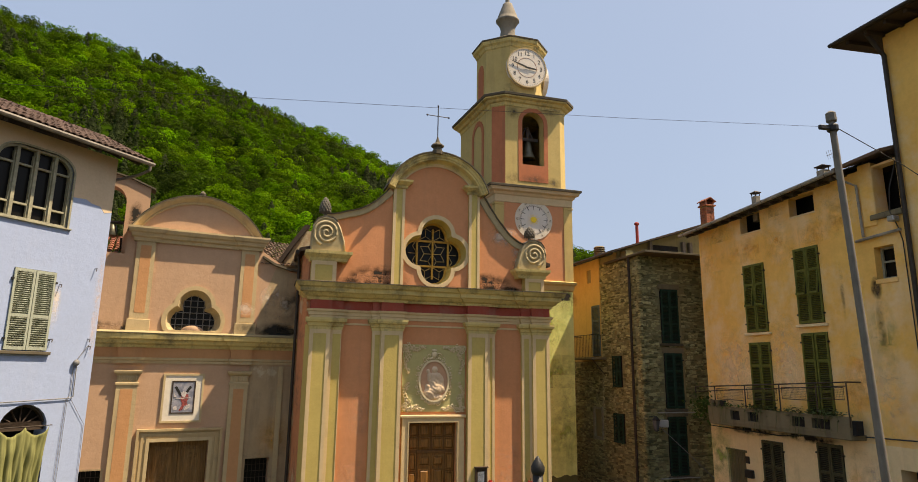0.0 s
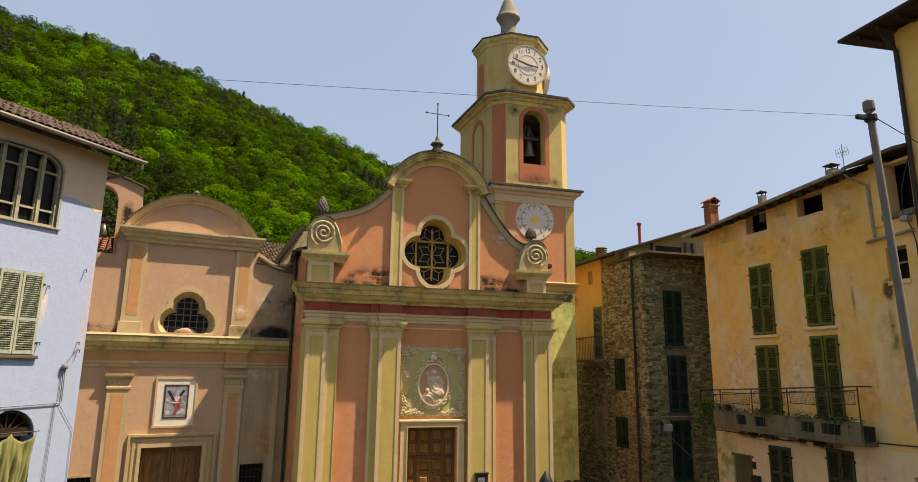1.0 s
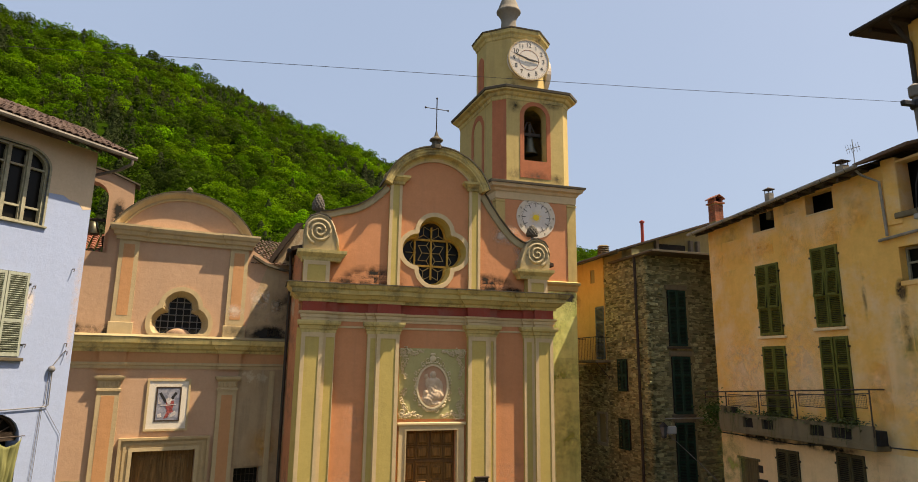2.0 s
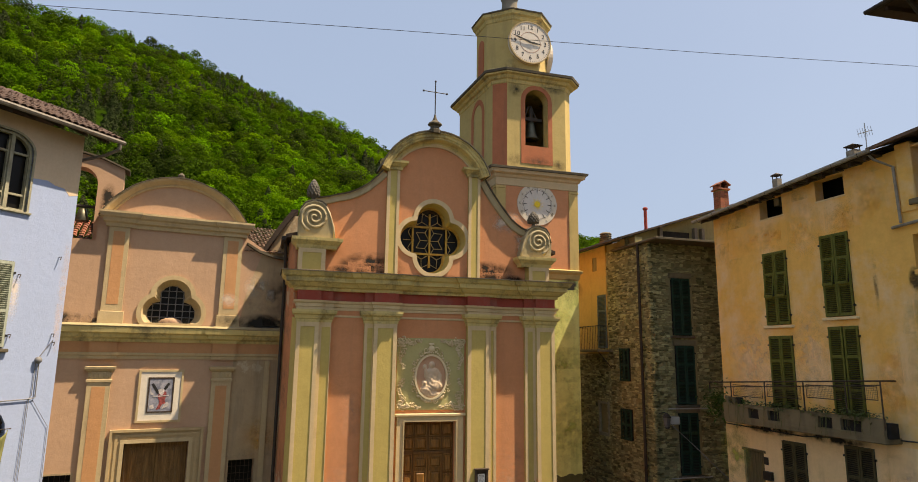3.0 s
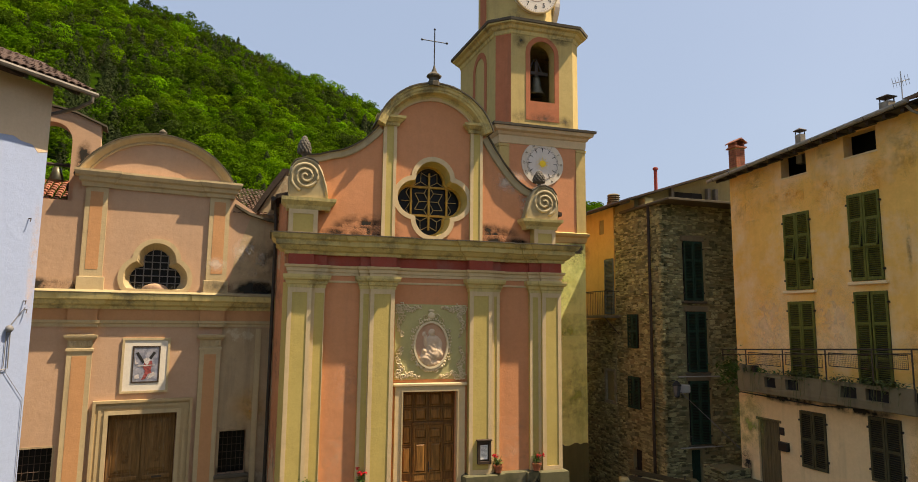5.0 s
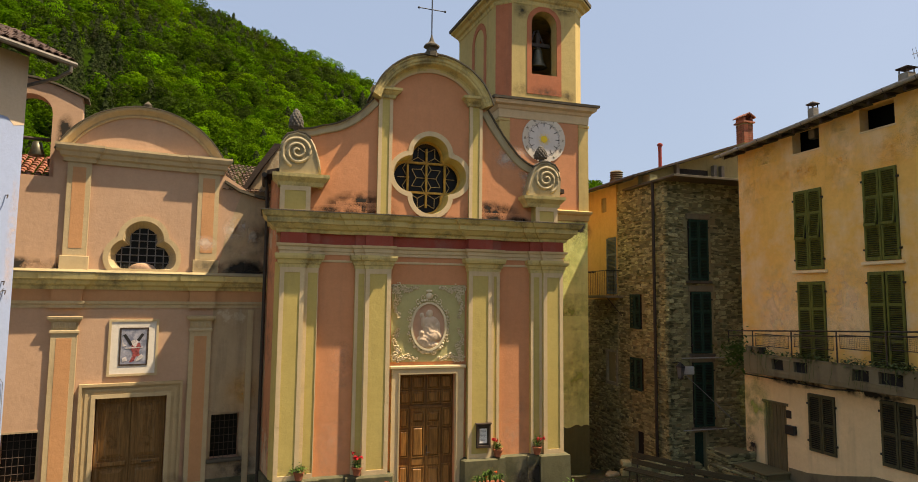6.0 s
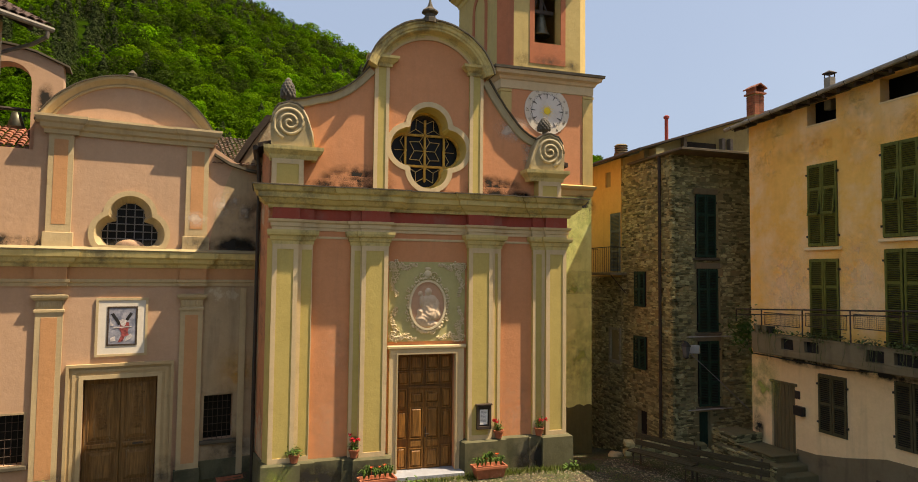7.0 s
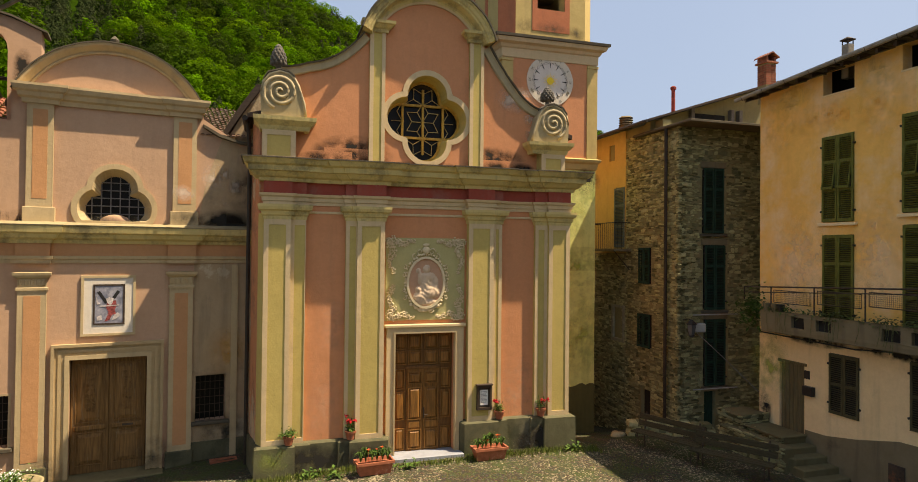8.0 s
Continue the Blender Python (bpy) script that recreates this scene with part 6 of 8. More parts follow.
part("dark_inside", box(B(), -2.2, -0.95, 0.5, 0.55, -0.5, 3.3), DARKROOM, white_house)
bm = B()
rows_c = []
for j in range(41):
    k = j / 40
    row = []
    for i in range(61):
        u = i / 60
        hung = abs(math.sin(math.pi * (2 * u if u < 0.5 else 1.4 * (u - 0.5) * 1.43)))
        z = 3.36 - 3.4 * k - 0.2 * hung * (1 - k) ** 2
        xx = -1.58 + (u - 0.5) * 1.2 * (1 - 0.42 * k ** 0.8)
        deep = 0.02 + 0.03 * min(1.0, k * 2)
        fold = math.sin(u * 34 + 2.0 * math.sin(k * 3 + u * 4)) + 0.5 * math.sin(u * 71 + 5 * k)
        drape = math.sin(k * 26 - 9 * abs(u - 0.45)) * hung * max(0.0, 1 - 2.2 * k)
        row.append(bm.verts.new((xx, -0.09 + deep * fold * 1.3 - 0.03 * drape, z)))
    rows_c.append(row)
for a, b in zip(rows_c, rows_c[1:]):
    for i in range(60):
        bm.faces.new((a[i], a[i + 1], b[i + 1], b[i]))
curtain = whole("door_curtain", bm, FABRIC, "pale green cloth curtain hung across the doorway", "curtain", HW, smooth=True)
cs = curtain.modifiers.new("thickness", "SOLIDIFY")
cs.thickness = 0.012
part("curtain_rod", tube(B(), [(-2.25, -0.08, 3.38), (-0.92, -0.08, 3.38)], 0.012, 6), IRON, white_house)
head = offset_ring(BIG, 0.052)[2:][::-1]
left = [(-7.0, 8.72), (-3.6, 8.8), (-3.152, 8.86)]
right = [(-1.148, 9.27), (-0.78, 9.3), (-0.6, 9.22), (-0.36, 9.2), (-0.22, 9.04), (0.0, 9.1)]
# beige sheet: the shade under the eaves is put into its colour
part("upper_plaster", slab(B(), left + head + right + [(0.0, 10.7), (-7.0, 10.7)], [], -0.005, 0.01), BEIGE, white_house, "beige upper band with the eave's shade in its colour")
# eaves
bm = B()
loft(bm, [[(x, -0.62, 10.62), (x, -0.62, 10.7), (x, 1.9, 11.93), (x, 6.0, 10.2), (x, 6.0, 10.08), (x, 1.9, 11.8)] for x in (-7.2, 0.62)])
part("roof", bm, DARKWOOD, white_house, "overhanging tiled roof with dark boarded soffit")
for i in range(13):
    x = -7.0 + 0.6 * i
    part("rafter", loft(B(), [[(x, y, z - 0.12), (x + 0.09, y, z - 0.12), (x + 0.09, y, z), (x, y, z)] for y, z in ((-0.58, 10.63), (0.3, 11.05))]), DARKWOOD, white_house)
part("gutter", tube(B(), [(-7.2, -0.68, 10.66), (0.66, -0.68, 10.63)], 0.065, 8), PALEPIPE, white_house, "pale metal gutter")
part("gutter_outlet", tube(B(), [(0.55, -0.68, 10.62), (0.55, -0.66, 10.45), (0.45, -0.3, 10.3), (0.3, 0.6, 10.2)], 0.045, 8), PALEPIPE, white_house)
# meter, cables and hooks on the wall
whole("wall_lamp_box", ball(B(), (-0.5, -0.07, 4.92), 0.085, 10, 8, (1, 0.9, 1)), GREYCABLE, "small round grey junction box on the white wall", "junction box", HW, smooth=True)
CABLES = (([(-7.0, -0.04, 3.98), (-3.0, -0.04, 3.95), (-1.5, -0.04, 3.99), (-0.55, -0.04, 4.02), (-0.45, -0.04, 4.05), (-0.46, -0.04, 4.85)], 0.014), ([(-0.53, -0.03, 4.85), (-0.53, -0.03, 4.1), (-0.6, -0.03, 4.0)], 0.009), ([(-0.62, -0.03, 4.0), (-0.66, -0.03, 2.2), (-0.72, -0.03, 0.4)], 0.006), ([(-0.58, -0.03, 4.0), (-0.6, -0.03, 2.0), (-0.64, -0.03, 0.3)], 0.006), ([(-0.5, -0.03, 4.0), (-0.3, -0.03, 3.7), (-0.06, -0.03, 3.35), (-0.03, -0.03, 0.3)], 0.006), ([(-0.46, -0.03, 5.0), (-0.3, -0.03, 5.25), (-0.2, -0.06, 5.4)], 0.01))
for pts, r in CABLES:
    whole("wall_cable", tube(B(), pts, r, 5), GREYCABLE, "thin grey cable clipped to the white house wall", "cable", HW, group="white house cables")
for x, z in ((-0.28, 7.45), (-0.22, 5.55), (-0.18, 5.35), (-1.18, 6.9), (-1.22, 5.5)):
    whole("wall_hook", tube(B(), [(x, 0.02, z), (x, -0.1, z), (x - 0.03, -0.12, z - 0.08)], 0.012, 5), IRON, "small rusty iron hook in the wall", "hook", HW, group="wall hooks")


# ---- yellow house on the square's shaded side ----
YH = pose(10.0, -0.8, 0, 0, 0, -90)
yellow_house = thing("yellow_house", "orange yellow plastered house with green shutters", "house", YH)
YW = 8.02
holes = [rect(2.2, 3.12, 9.52, 10.18), rect(4.36, 5.3, 9.62, 10.22), rect(7.04, 7.6, 7.32, 8.18), rect(7.24, 7.94, 9.05, 10.34), rect(0.76, 1.62, 0.35, 2.3)]
part("wall", slab(B(), [(0, 3.1), (YW, 3.1), (YW, 10.42), (0, 10.1)], holes[:4], 0.0, 0.3), YELLOW, yellow_house, "orange yellow plaster upper wall")
part("lower_wall", slab(B(), rect(0, YW, -0.8, 3.1), holes[4:] + [rect(7.04, 7.8, 1.2, 2.56)], 0.0, 0.5), PEACH, yellow_house, "peach plaster lower wall")
part("dado", roughen(slab(B(), [(1.65, -0.8), (YW, -0.8), (YW, 1.2), (5.2, 1.08), (4.3, 1.05), (3.2, 0.78), (2.3, 0.62), (1.65, 0.6)], [], -0.02, 0.02), 0.006, 2), CONCRETE, yellow_house, "grey cement dado")
part("end_wall", box(B(), 0.0, 0.5, 0.5, 6.0, -0.8, 10.0), YELLOW, yellow_house)
part("back_wall", box(B(), 0.5, YW, 5.5, 6.0, -0.8, 10.4), YELLOW, yellow_house)
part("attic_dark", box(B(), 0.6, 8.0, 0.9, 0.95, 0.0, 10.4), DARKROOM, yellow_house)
for (x0, x1, z0, z1) in ((2.2, 3.12, 9.52, 10.18), (4.36, 5.3, 9.62, 10.22)):
    w = part("attic_opening", box(B(), x0 - 0.03, x1 + 0.03, -0.02, 0.3, z0 - 0.05, z0, 0.008), PEACH, yellow_house, "unglazed attic opening")
    part("stored_board", box(B(), x0 + 0.2, x1 - 0.05, 0.5, 0.54, z0, z0 + 0.3, m=pose(0, 0, 0, 0, 4)), OLDPLANK, w)
SH = ((2.2, 3.12, 6.18, 8.42, GREENSHUT, 1), (4.38, 5.28, 6.32, 8.6, GREENSHUT, 1))
for x0, x1, z0, z1, c, tl in SH:
    shutter_pair(yellow_house, x0, x1, z0, z1, c, (0.37, 0.7), tl, PEACH, "green louvred shutters with their middle flaps pushed out")
shutter_pair(yellow_house, 2.22, 3.12, 3.55, 5.85, GREENSHUT, (0.33, 0.68), None, None, "tall closed green balcony shutters")
shutter_pair(yellow_house, 4.4, 5.32, 3.55, 6.05, GREENSHUT, (0.33, 0.68), None, None, "tall closed green balcony shutters", gap=0.02)
shutter_pair(yellow_house, 2.43, 3.27, 1.25, 2.8, OLIVESHUT, (0.5,), None, None, "dark olive ground floor shutters")
shutter_pair(yellow_house, 4.57, 5.42, 1.38, 2.95, OLIVESHUT, (0.5,), None, None, "dark olive ground floor shutters")
d = part("plank_door", box(B(), 0.76, 1.62, 0.1, 0.15, 0.35, 2.3), DARKROOM, yellow_house, "old vertical plank door")
for i in range(6):
    x = 0.77 + 0.142 * i
    part("plank", box(B(), x, x + 0.136, 0.06, 0.1, 0.36, 2.29 - 0.01 * (i % 2), 0.008), OLDPLANK, d)
part("lintel", box(B(), 0.7, 1.7, -0.02, 0.3, 2.3, 2.38, 0.01), OLDPLANK, d)
whole("letter_box", box(B(), 1.66, 1.98, -0.13, 0.0, 1.55, 1.8, 0.012), BLACK, "small dark metal letter box on the wall", "letter box", YH)
part("name_plate", box(B(), 1.62, 1.8, -0.02, 0.0, 1.98, 2.2), BLACK, yellow_house)
w = part("small_window", box(B(), 7.04, 7.6, 0.3, 0.34, 7.32, 8.18), PANE, yellow_house, "small deep-set window")
bm = slab(B(), rect(7.04, 7.6, 7.32, 8.18), [rect(7.1, 7.54, 7.38, 7.76), rect(7.1, 7.54, 7.81, 8.12)], 0.22, 0.28)
part("window_frame", bm, PALEFRAME, w)
part("sill", box(B(), 7.0, 7.62, -0.03, 0.22, 7.2, 7.32, 0.01), YELLOW, w)
# unseen block, added only to keep the sun off the stone front
bm = loft(B(), [[(0.0, 0.25, z), (-1.6, 1.7, z), (-1.7, 6.0, z), (0.4, 6.0, z)] for z in (-0.8, 9.7)])
part("rear_wing", bm, YELLOW, yellow_house, "unseen plastered block added to shade the stone house")
# eaves and roof
def eave(x):
    """The eave falls towards the alley."""
    return 0.058 * (x - 6.5)


bm = loft(B(), [[(x, -0.5, 10.3 + eave(x)), (x, -0.5, 10.36 + eave(x)), (x, 3.0, 11.7 + eave(x)), (x, 3.0, 11.62 + eave(x))] for x in (-0.3, 6.55)])
loft(bm, [[(x, 3.0, 11.62 + eave(x)), (x, 3.0, 11.7 + eave(x)), (x, 6.4, 10.4 + eave(x)), (x, 6.4, 10.3 + eave(x))] for x in (-0.25, 6.55)])
part("roof", bm, DARKWOOD, yellow_house, "low pitched stone and tile roof")
for i in range(15):
    x = -0.1 + 0.46 * i
    part("rafter", loft(B(), [[(x, y, z - 0.1 + eave(x)), (x + 0.08, y, z - 0.1 + eave(x)), (x + 0.08, y, z + eave(x)), (x, y, z + eave(x))] for y, z in ((-0.46, 10.3), (0.5, 10.66))]), DARKWOOD, yellow_house)
part("gutter", tube(B(), [(-0.4, -0.56, 9.93), (1.3, -0.56, 10.04), (3.0, -0.56, 10.15), (6.6, -0.56, 10.39)], 0.06, 8), PALEGUTTER, yellow_house, "pale gutter along the eaves")
for i in range(9):
    x = -0.1 + 0.8 * i
    part("gutter_bracket", tube(B(), [(x, -0.44, 10.02 + 0.066 * x), (x, -0.5, 9.87 + 0.066 * x), (x, -0.58, 9.88 + 0.066 * x), (x, -0.63, 9.97 + 0.066 * x)], 0.012, 4), IRON, yellow_house)
part("downpipe", tube(B(), [(6.45, -0.5, 10.4), (6.5, -0.3, 10.2), (6.8, -0.07, 9.95), (6.84, -0.07, 8.5)], 0.035, 8), PALEGUTTER, yellow_house)
rs = random.Random(21)
for j in range(5):
    for i in range(11):
        x = -0.25 + 0.62 * i + rs.uniform(-0.1, 0.1)
        y = -0.52 + 0.5 * j
        z = 10.37 + 0.383 * (y + 0.5) + eave(x)
        part("roof_slab", roughen(box(B(), x, x + 0.66, y, y + 0.56, z, z + 0.035), 0.02, 2.5, i + 11 * j), SLATE, yellow_house)
part("waste_pipe", tube(B(), [(6.6, -0.07, 8.42), (7.2, -0.07, 8.46), (7.9, -0.07, 8.5)], 0.04, 8), PALEGUTTER, yellow_house, "pale pipe across the wall")
# ruined loggia at the end
part("loggia_pier", roughen(box(B(), 6.84, 7.25, -0.04, 0.45, 8.75, 10.5, 0.03), 0.03, 3), YELLOW, yellow_house)
part("loggia_roof", roughen(loft(B(), [[(x, -0.55, 10.40 + 0.05 * k), (x, -0.55, 10.48 + 0.05 * k), (x, 2.5, 11.5), (x, 2.5, 11.4)] for k, x in enumerate((6.5, 7.2, 7.98))]), 0.015, 3), TILES, yellow_house)
part("loggia_ledge", roughen(box(B(), 7.1, 8.0, -0.1, 0.4, 8.9, 9.05, 0.02), 0.015, 3), CONCRETE, yellow_house)
# balcony
balcony = part("balcony", roughen(box(B(), 0.64, 6.2, -0.55, 0.02, 3.16, 3.3, 0.02), 0.014, 1.5), CONCRETE, yellow_house, "stained concrete balcony with an iron rail")
part("parapet", roughen(slab(B(), rect(0.64, 6.2, 3.28, 3.76), [rect(1.72, 2.14, 3.38, 3.66), rect(2.5, 2.95, 3.38, 3.66), rect(4.3, 4.75, 3.38, 3.66), rect(5.0, 5.6, 3.38, 3.66)], -0.56, -0.46), 0.02, 2), CONCRETE, balcony, "mossy concrete planter parapet")
part("parapet_end", roughen(box(B(), 0.64, 0.74, -0.46, 0.0, 3.28, 3.76, 0.015), 0.015, 2), CONCRETE, balcony)
# near black box added so that the parapet holes read as shaded
part("soil", box(B(), 0.75, 6.3, -0.45, -0.2, 3.3, 3.66), DARKROOM, balcony)


def rail_z(x):
    """The old rail climbs a little along the house."""
    return 4.37 + 0.047 * x


bm = tube(B(), [(-0.04, -0.02, rail_z(0)), (-0.04, -0.52, rail_z(0)), (6.2, -0.52, rail_z(6.2)), (6.2, -0.02, rail_z(6.2))], 0.021, 5)
tube(bm, [(-0.04, -0.02, rail_z(0) - 0.16), (-0.04, -0.52, rail_z(0) - 0.16), (6.2, -0.52, rail_z(6.2) - 0.1)], 0.014, 5)
part("hand_rail", bm, IRON, balcony, "dark rusty iron rail")
POSTS = (-0.04, 0.98, 2.42, 3.86, 5.2, 6.2)
for x in POSTS:
    part("post", tube(B(), [(x, -0.52, 3.5 if x > 0 else 4.0), (x, -0.52, rail_z(x))], 0.02, 5), IRON, balcony)
for a, b in zip(POSTS[1:], POSTS[2:]):
    a, b = a + 0.1, b - 0.1
    z0, z1 = rail_z(a) - 0.42, rail_z(b) - 0.14
    panel = part("mesh_frame", tube(B(), [(a, -0.52, z0), (a, -0.52, z1), (b, -0.52, z1), (b, -0.52, z0), (a, -0.52, z0)], 0.012, 4), IRON, balcony, "iron frame of a mesh panel")
    bm = B()
    n = int((b - a) / 0.045)
    for i in range(1, n):
        x = a + (b - a) * i / n
        tube(bm, [(x, -0.52, z0), (x, -0.52, z1)], 0.003, 3)
    for i in range(1, 7):
        z = z0 + (z1 - z0) * i / 7
        tube(bm, [(a, -0.52, z), (b, -0.52, z)], 0.003, 3)
    part("wire_mesh", bm, IRON, panel, "fine wire mesh", kind="stuff")


def tuft(bm, c, n, size, spread, rng, droop=0.0):
    """Small bent leaves round a point."""
    for _ in range(n):
        p = Vector((c[0] + rng.gauss(0, spread[0]), c[1] + rng.gauss(0, spread[1]), c[2] + rng.gauss(0, spread[2])))
        a, t = rng.uniform(0, 6.283), rng.uniform(-0.6, 1.0) - droop
        d = Vector((math.cos(a), math.sin(a), t)).normalized()
        w = d.cross(Vector((0, 0, 1))).normalized() * size * 0.3
        l = size * rng.uniform(0.6, 1.3)
        vs = [p - w * 0.3, p + d * l * 0.5 - w, p + d * l + Vector((0, 0, -0.2 * l)), p + d * l * 0.5 + w]
        bm.faces.new([bm.verts.new(v) for v in vs])
    return bm


rl = random.Random(8)
for x0, n, mat_, lab in ((1.3, 90, LEAF, "leafy green balcony plant spilling over the edge"), (2.9, 150, DRYLEAF, "half-dry trailing plants in the balcony trough"), (1.2, 60, DRYLEAF, "half-dry trailing plants in the balcony trough"), (5.4, 220, DRYLEAF, "half-dry trailing plants in the balcony trough"), (4.2, 70, DRYLEAF, "half-dry trailing plants in the balcony trough")):
    plant = thing("balcony_plant", lab, "plant", YH, "balcony plants")
    part("foliage", tuft(B(), (x0, -0.5, 3.8), int(n * 1.6), 0.1, (0.34, 0.06, 0.07), rl, 0.3), mat_, plant, kind="stuff")
    if mat_ is DRYLEAF:
        for _ in range(7):
            x = x0 + rl.gauss(0, 0.3)
            part("stem", tube(B(), [(x, -0.56, 3.78), (x + 0.03, -0.62, 3.5), (x + rl.gauss(0, 0.06), -0.62, rl.uniform(3.0, 3.42))], 0.006, 4), mat_, plant)
bm = tuft(B(), (0.1, -0.4, 3.75), 340, 0.14, (0.24, 0.16, 0.26), rl, 0.35)
whole("hanging_shrub", bm, LEAF, "leafy shrub hanging at the balcony end", "shrub", YH)
for x in (0.8, 1.1, 1.32):
    bm = lathe(B(), [(0.07, 3.76), (0.1, 3.92), (0.11, 3.96), (0.09, 3.96)], 10, x, -0.5)
    whole("flower_pot", bm, CONCRETE if x < 1.2 else BLACK, "small weathered pot on the balcony parapet", "pot", YH, group="balcony pots")


# ---- stone house ----
stone_house = thing("stone_house", "rubble stone house with dark green shutters", "house", pose(8.55, 1.1, 0))
FW, SD = 4.0, 3.0
FR_H = [rect(0.95, 1.72, 5.98, 8.1), rect(1.0, 1.78, 3.5, 5.6), rect(1.02, 1.8, 1.05, 3.2), rect(1.06, 1.5, -0.5, 0.86)]
part("front_core", slab(B(), rect(0.3, FW, -1.6, 9.5), FR_H, 0.06, 0.5), MORTAR, stone_house, "lime mortar of the rubble front")
SIDE_H = [rect(1.55, 2.2, 4.25, 5.5), rect(1.5, 2.25, 2.05, 3.2), rect(1.55, 2.1, -0.5, 0.6)]
bm = slab(B(), rect(0.14, SD + 3.2, -2.4, 9.5), SIDE_H, 0.0, 0.45)
side_m = Matrix(((0, 1, 0, 0.06), (1, 0, 0, 0.0), (0, 0, 1, 0), (0, 0, 0, 1)))
bm.transform(side_m)
part("side_core", bm, MORTAR, stone_house, "lime mortar of the rubble side")
part("side_upper", box(B(), 0.08, 0.4, 0.95, 3.2, 9.45, 9.8), MORTAR, stone_house)
part("roof_edge", roughen(box(B(), -0.16, FW, -0.8, 2.4, 9.4, 9.48, 0.01), 0.012, 2), SLATE, stone_house, "flat slate edge over the stone front")
# black sheet added behind the front, as the house has no rooms
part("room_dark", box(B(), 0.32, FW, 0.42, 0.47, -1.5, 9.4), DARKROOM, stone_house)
part("upper_wall", slab(B(), [(-0.1, 9.45), (5.0, 9.45), (5.0, 11.46), (-0.1, 9.8)], [], 1.4, 1.7), MORTAR, stone_house)
part("upper_dark", box(B(), 1.5, 2.9, 1.36, 1.44, 9.6, 10.2), DARKROOM, stone_house)
for x in (1.4, 3.05, 3.4):
    part("upper_post", box(B(), x, x + 0.14, 1.2, 1.38, 9.58, 10.4, 0.01), PALEPIPE, stone_house)
bm = loft(B(), [[(-0.5, y, 9.7), (-0.5, y, 9.77), (5.0, y, 11.56), (5.0, y, 11.48)] for y in (0.9, 9.2)])
part("roof", roughen(bm, 0.01, 1), DARKWOOD, stone_house, "dark brown lean-to roof")
part("side_gutter", tube(B(), [(-0.56, 0.9, 9.7), (-0.56, 9.0, 9.72)], 0.06, 6), PIPE, stone_house)
part("downpipe", tube(B(), [(-0.12, 0.5, 9.45), (-0.1, 0.52, 9.2), (-0.1, 0.52, 5.0), (-0.1, 0.52, -1.4)], 0.055, 8), PIPE, stone_house, "long brown downpipe")
for (x0, x1, z0, z1) in ((0.95, 1.72, 5.98, 8.1), (1.0, 1.78, 3.5, 5.6), (1.02, 1.8, 1.05, 3.2)):
    shutter_pair(stone_house, x0, x1, z0, z1, DARKSHUT, (0.36, 0.68), None, SLATE, "tall closed dark green shutters")
    part("lintel", roughen(box(B(), x0 - 0.08, x1 + 0.1, -0.03, 0.2, z1, z1 + 0.2, 0.015), 0.01, 3), CONCRETE, stone_house, "grey stone lintel")
    part("jamb", roughen(box(B(), x1, x1 + 0.12, -0.02, 0.2, z0, z1, 0.012), 0.01, 3), MORTAR, stone_house)
part("cellar_door", box(B(), 1.06, 1.5, 0.2, 0.25, -0.6, 0.86), DARKSHUT, stone_house)
for (u0, u1, z0, z1, c) in ((1.55, 2.2, 4.25, 5.5, DARKSHUT), (1.5, 2.25, 2.05, 3.2, DARKSHUT)):
    w = part("side_window", box(B(), 0.1, 0.14, u0, u1, z0, z1), DARKROOM, stone_house, "closed dark green side shutters")
    for k in range(2):
        hang_leaf(stone_house, pose(-0.03, u0 + (k + 1) * (u1 - u0) / 2, z0, 0, 0, -90), (u1 - u0) / 2 - 0.01, z1 - z0, (0.5,), c)
part("side_door", box(B(), 0.2, 0.25, 1.55, 2.1, -1.2, 0.6), DARKROOM, stone_house)
whole("wall_cable", tube(B(), [(-0.3 + 0.55, -0.55, 2.9), (0.9, -0.9, 2.2), (1.5, -1.9, 1.2)], 0.012, 5), GREYCABLE, "pale sagging cable beside the stone house", "cable", pose(8.55, 1.1, 0))
for z in (3.36, 0.98):
    part("ledge_pipe", tube(B(), [(0.5, -0.12, z), (2.2, -0.12, z)], 0.022, 6), LAMPGLASS, stone_house, "pale pipe along the window ledge")


def street_lantern(m):
    t = thing("street_lantern", "black wall lantern with pale glass on an iron bracket", "street lamp", m)
    part("bracket", tube(B(), [(0, 0, 0), (0, -0.3, 0.06), (0, -0.42, 0.02)], 0.018, 6), BLACK, t)
    part("cap", lathe(B(), [(0.02, 0.06), (0.06, 0.03), (0.17, -0.08), (0.16, -0.1)], 6, 0, -0.42), BLACK, t)
    part("lamp_glass", lathe(B(), [(0.14, -0.1), (0.15, -0.12), (0.09, -0.42), (0.05, -0.44)], 6, 0, -0.42), DIMGLASS, t, "pale lamp glass")
    part("base", lathe(B(), [(0.1, -0.42), (0.1, -0.46), (0.03, -0.5)], 6, 0, -0.42), BLACK, t)
    return t


street_lantern(pose(8.75, 1.1, 3.2))
whole("flood_lamp", box(B(), -0.2, 0.2, -0.1, 0.1, -0.14, 0.14, 0.03), LAMPGLASS, "pale box-shaped floodlight on a bracket beside the lantern", "floodlight", pose(9.1, 0.78, 2.98, 0, 0, -12))
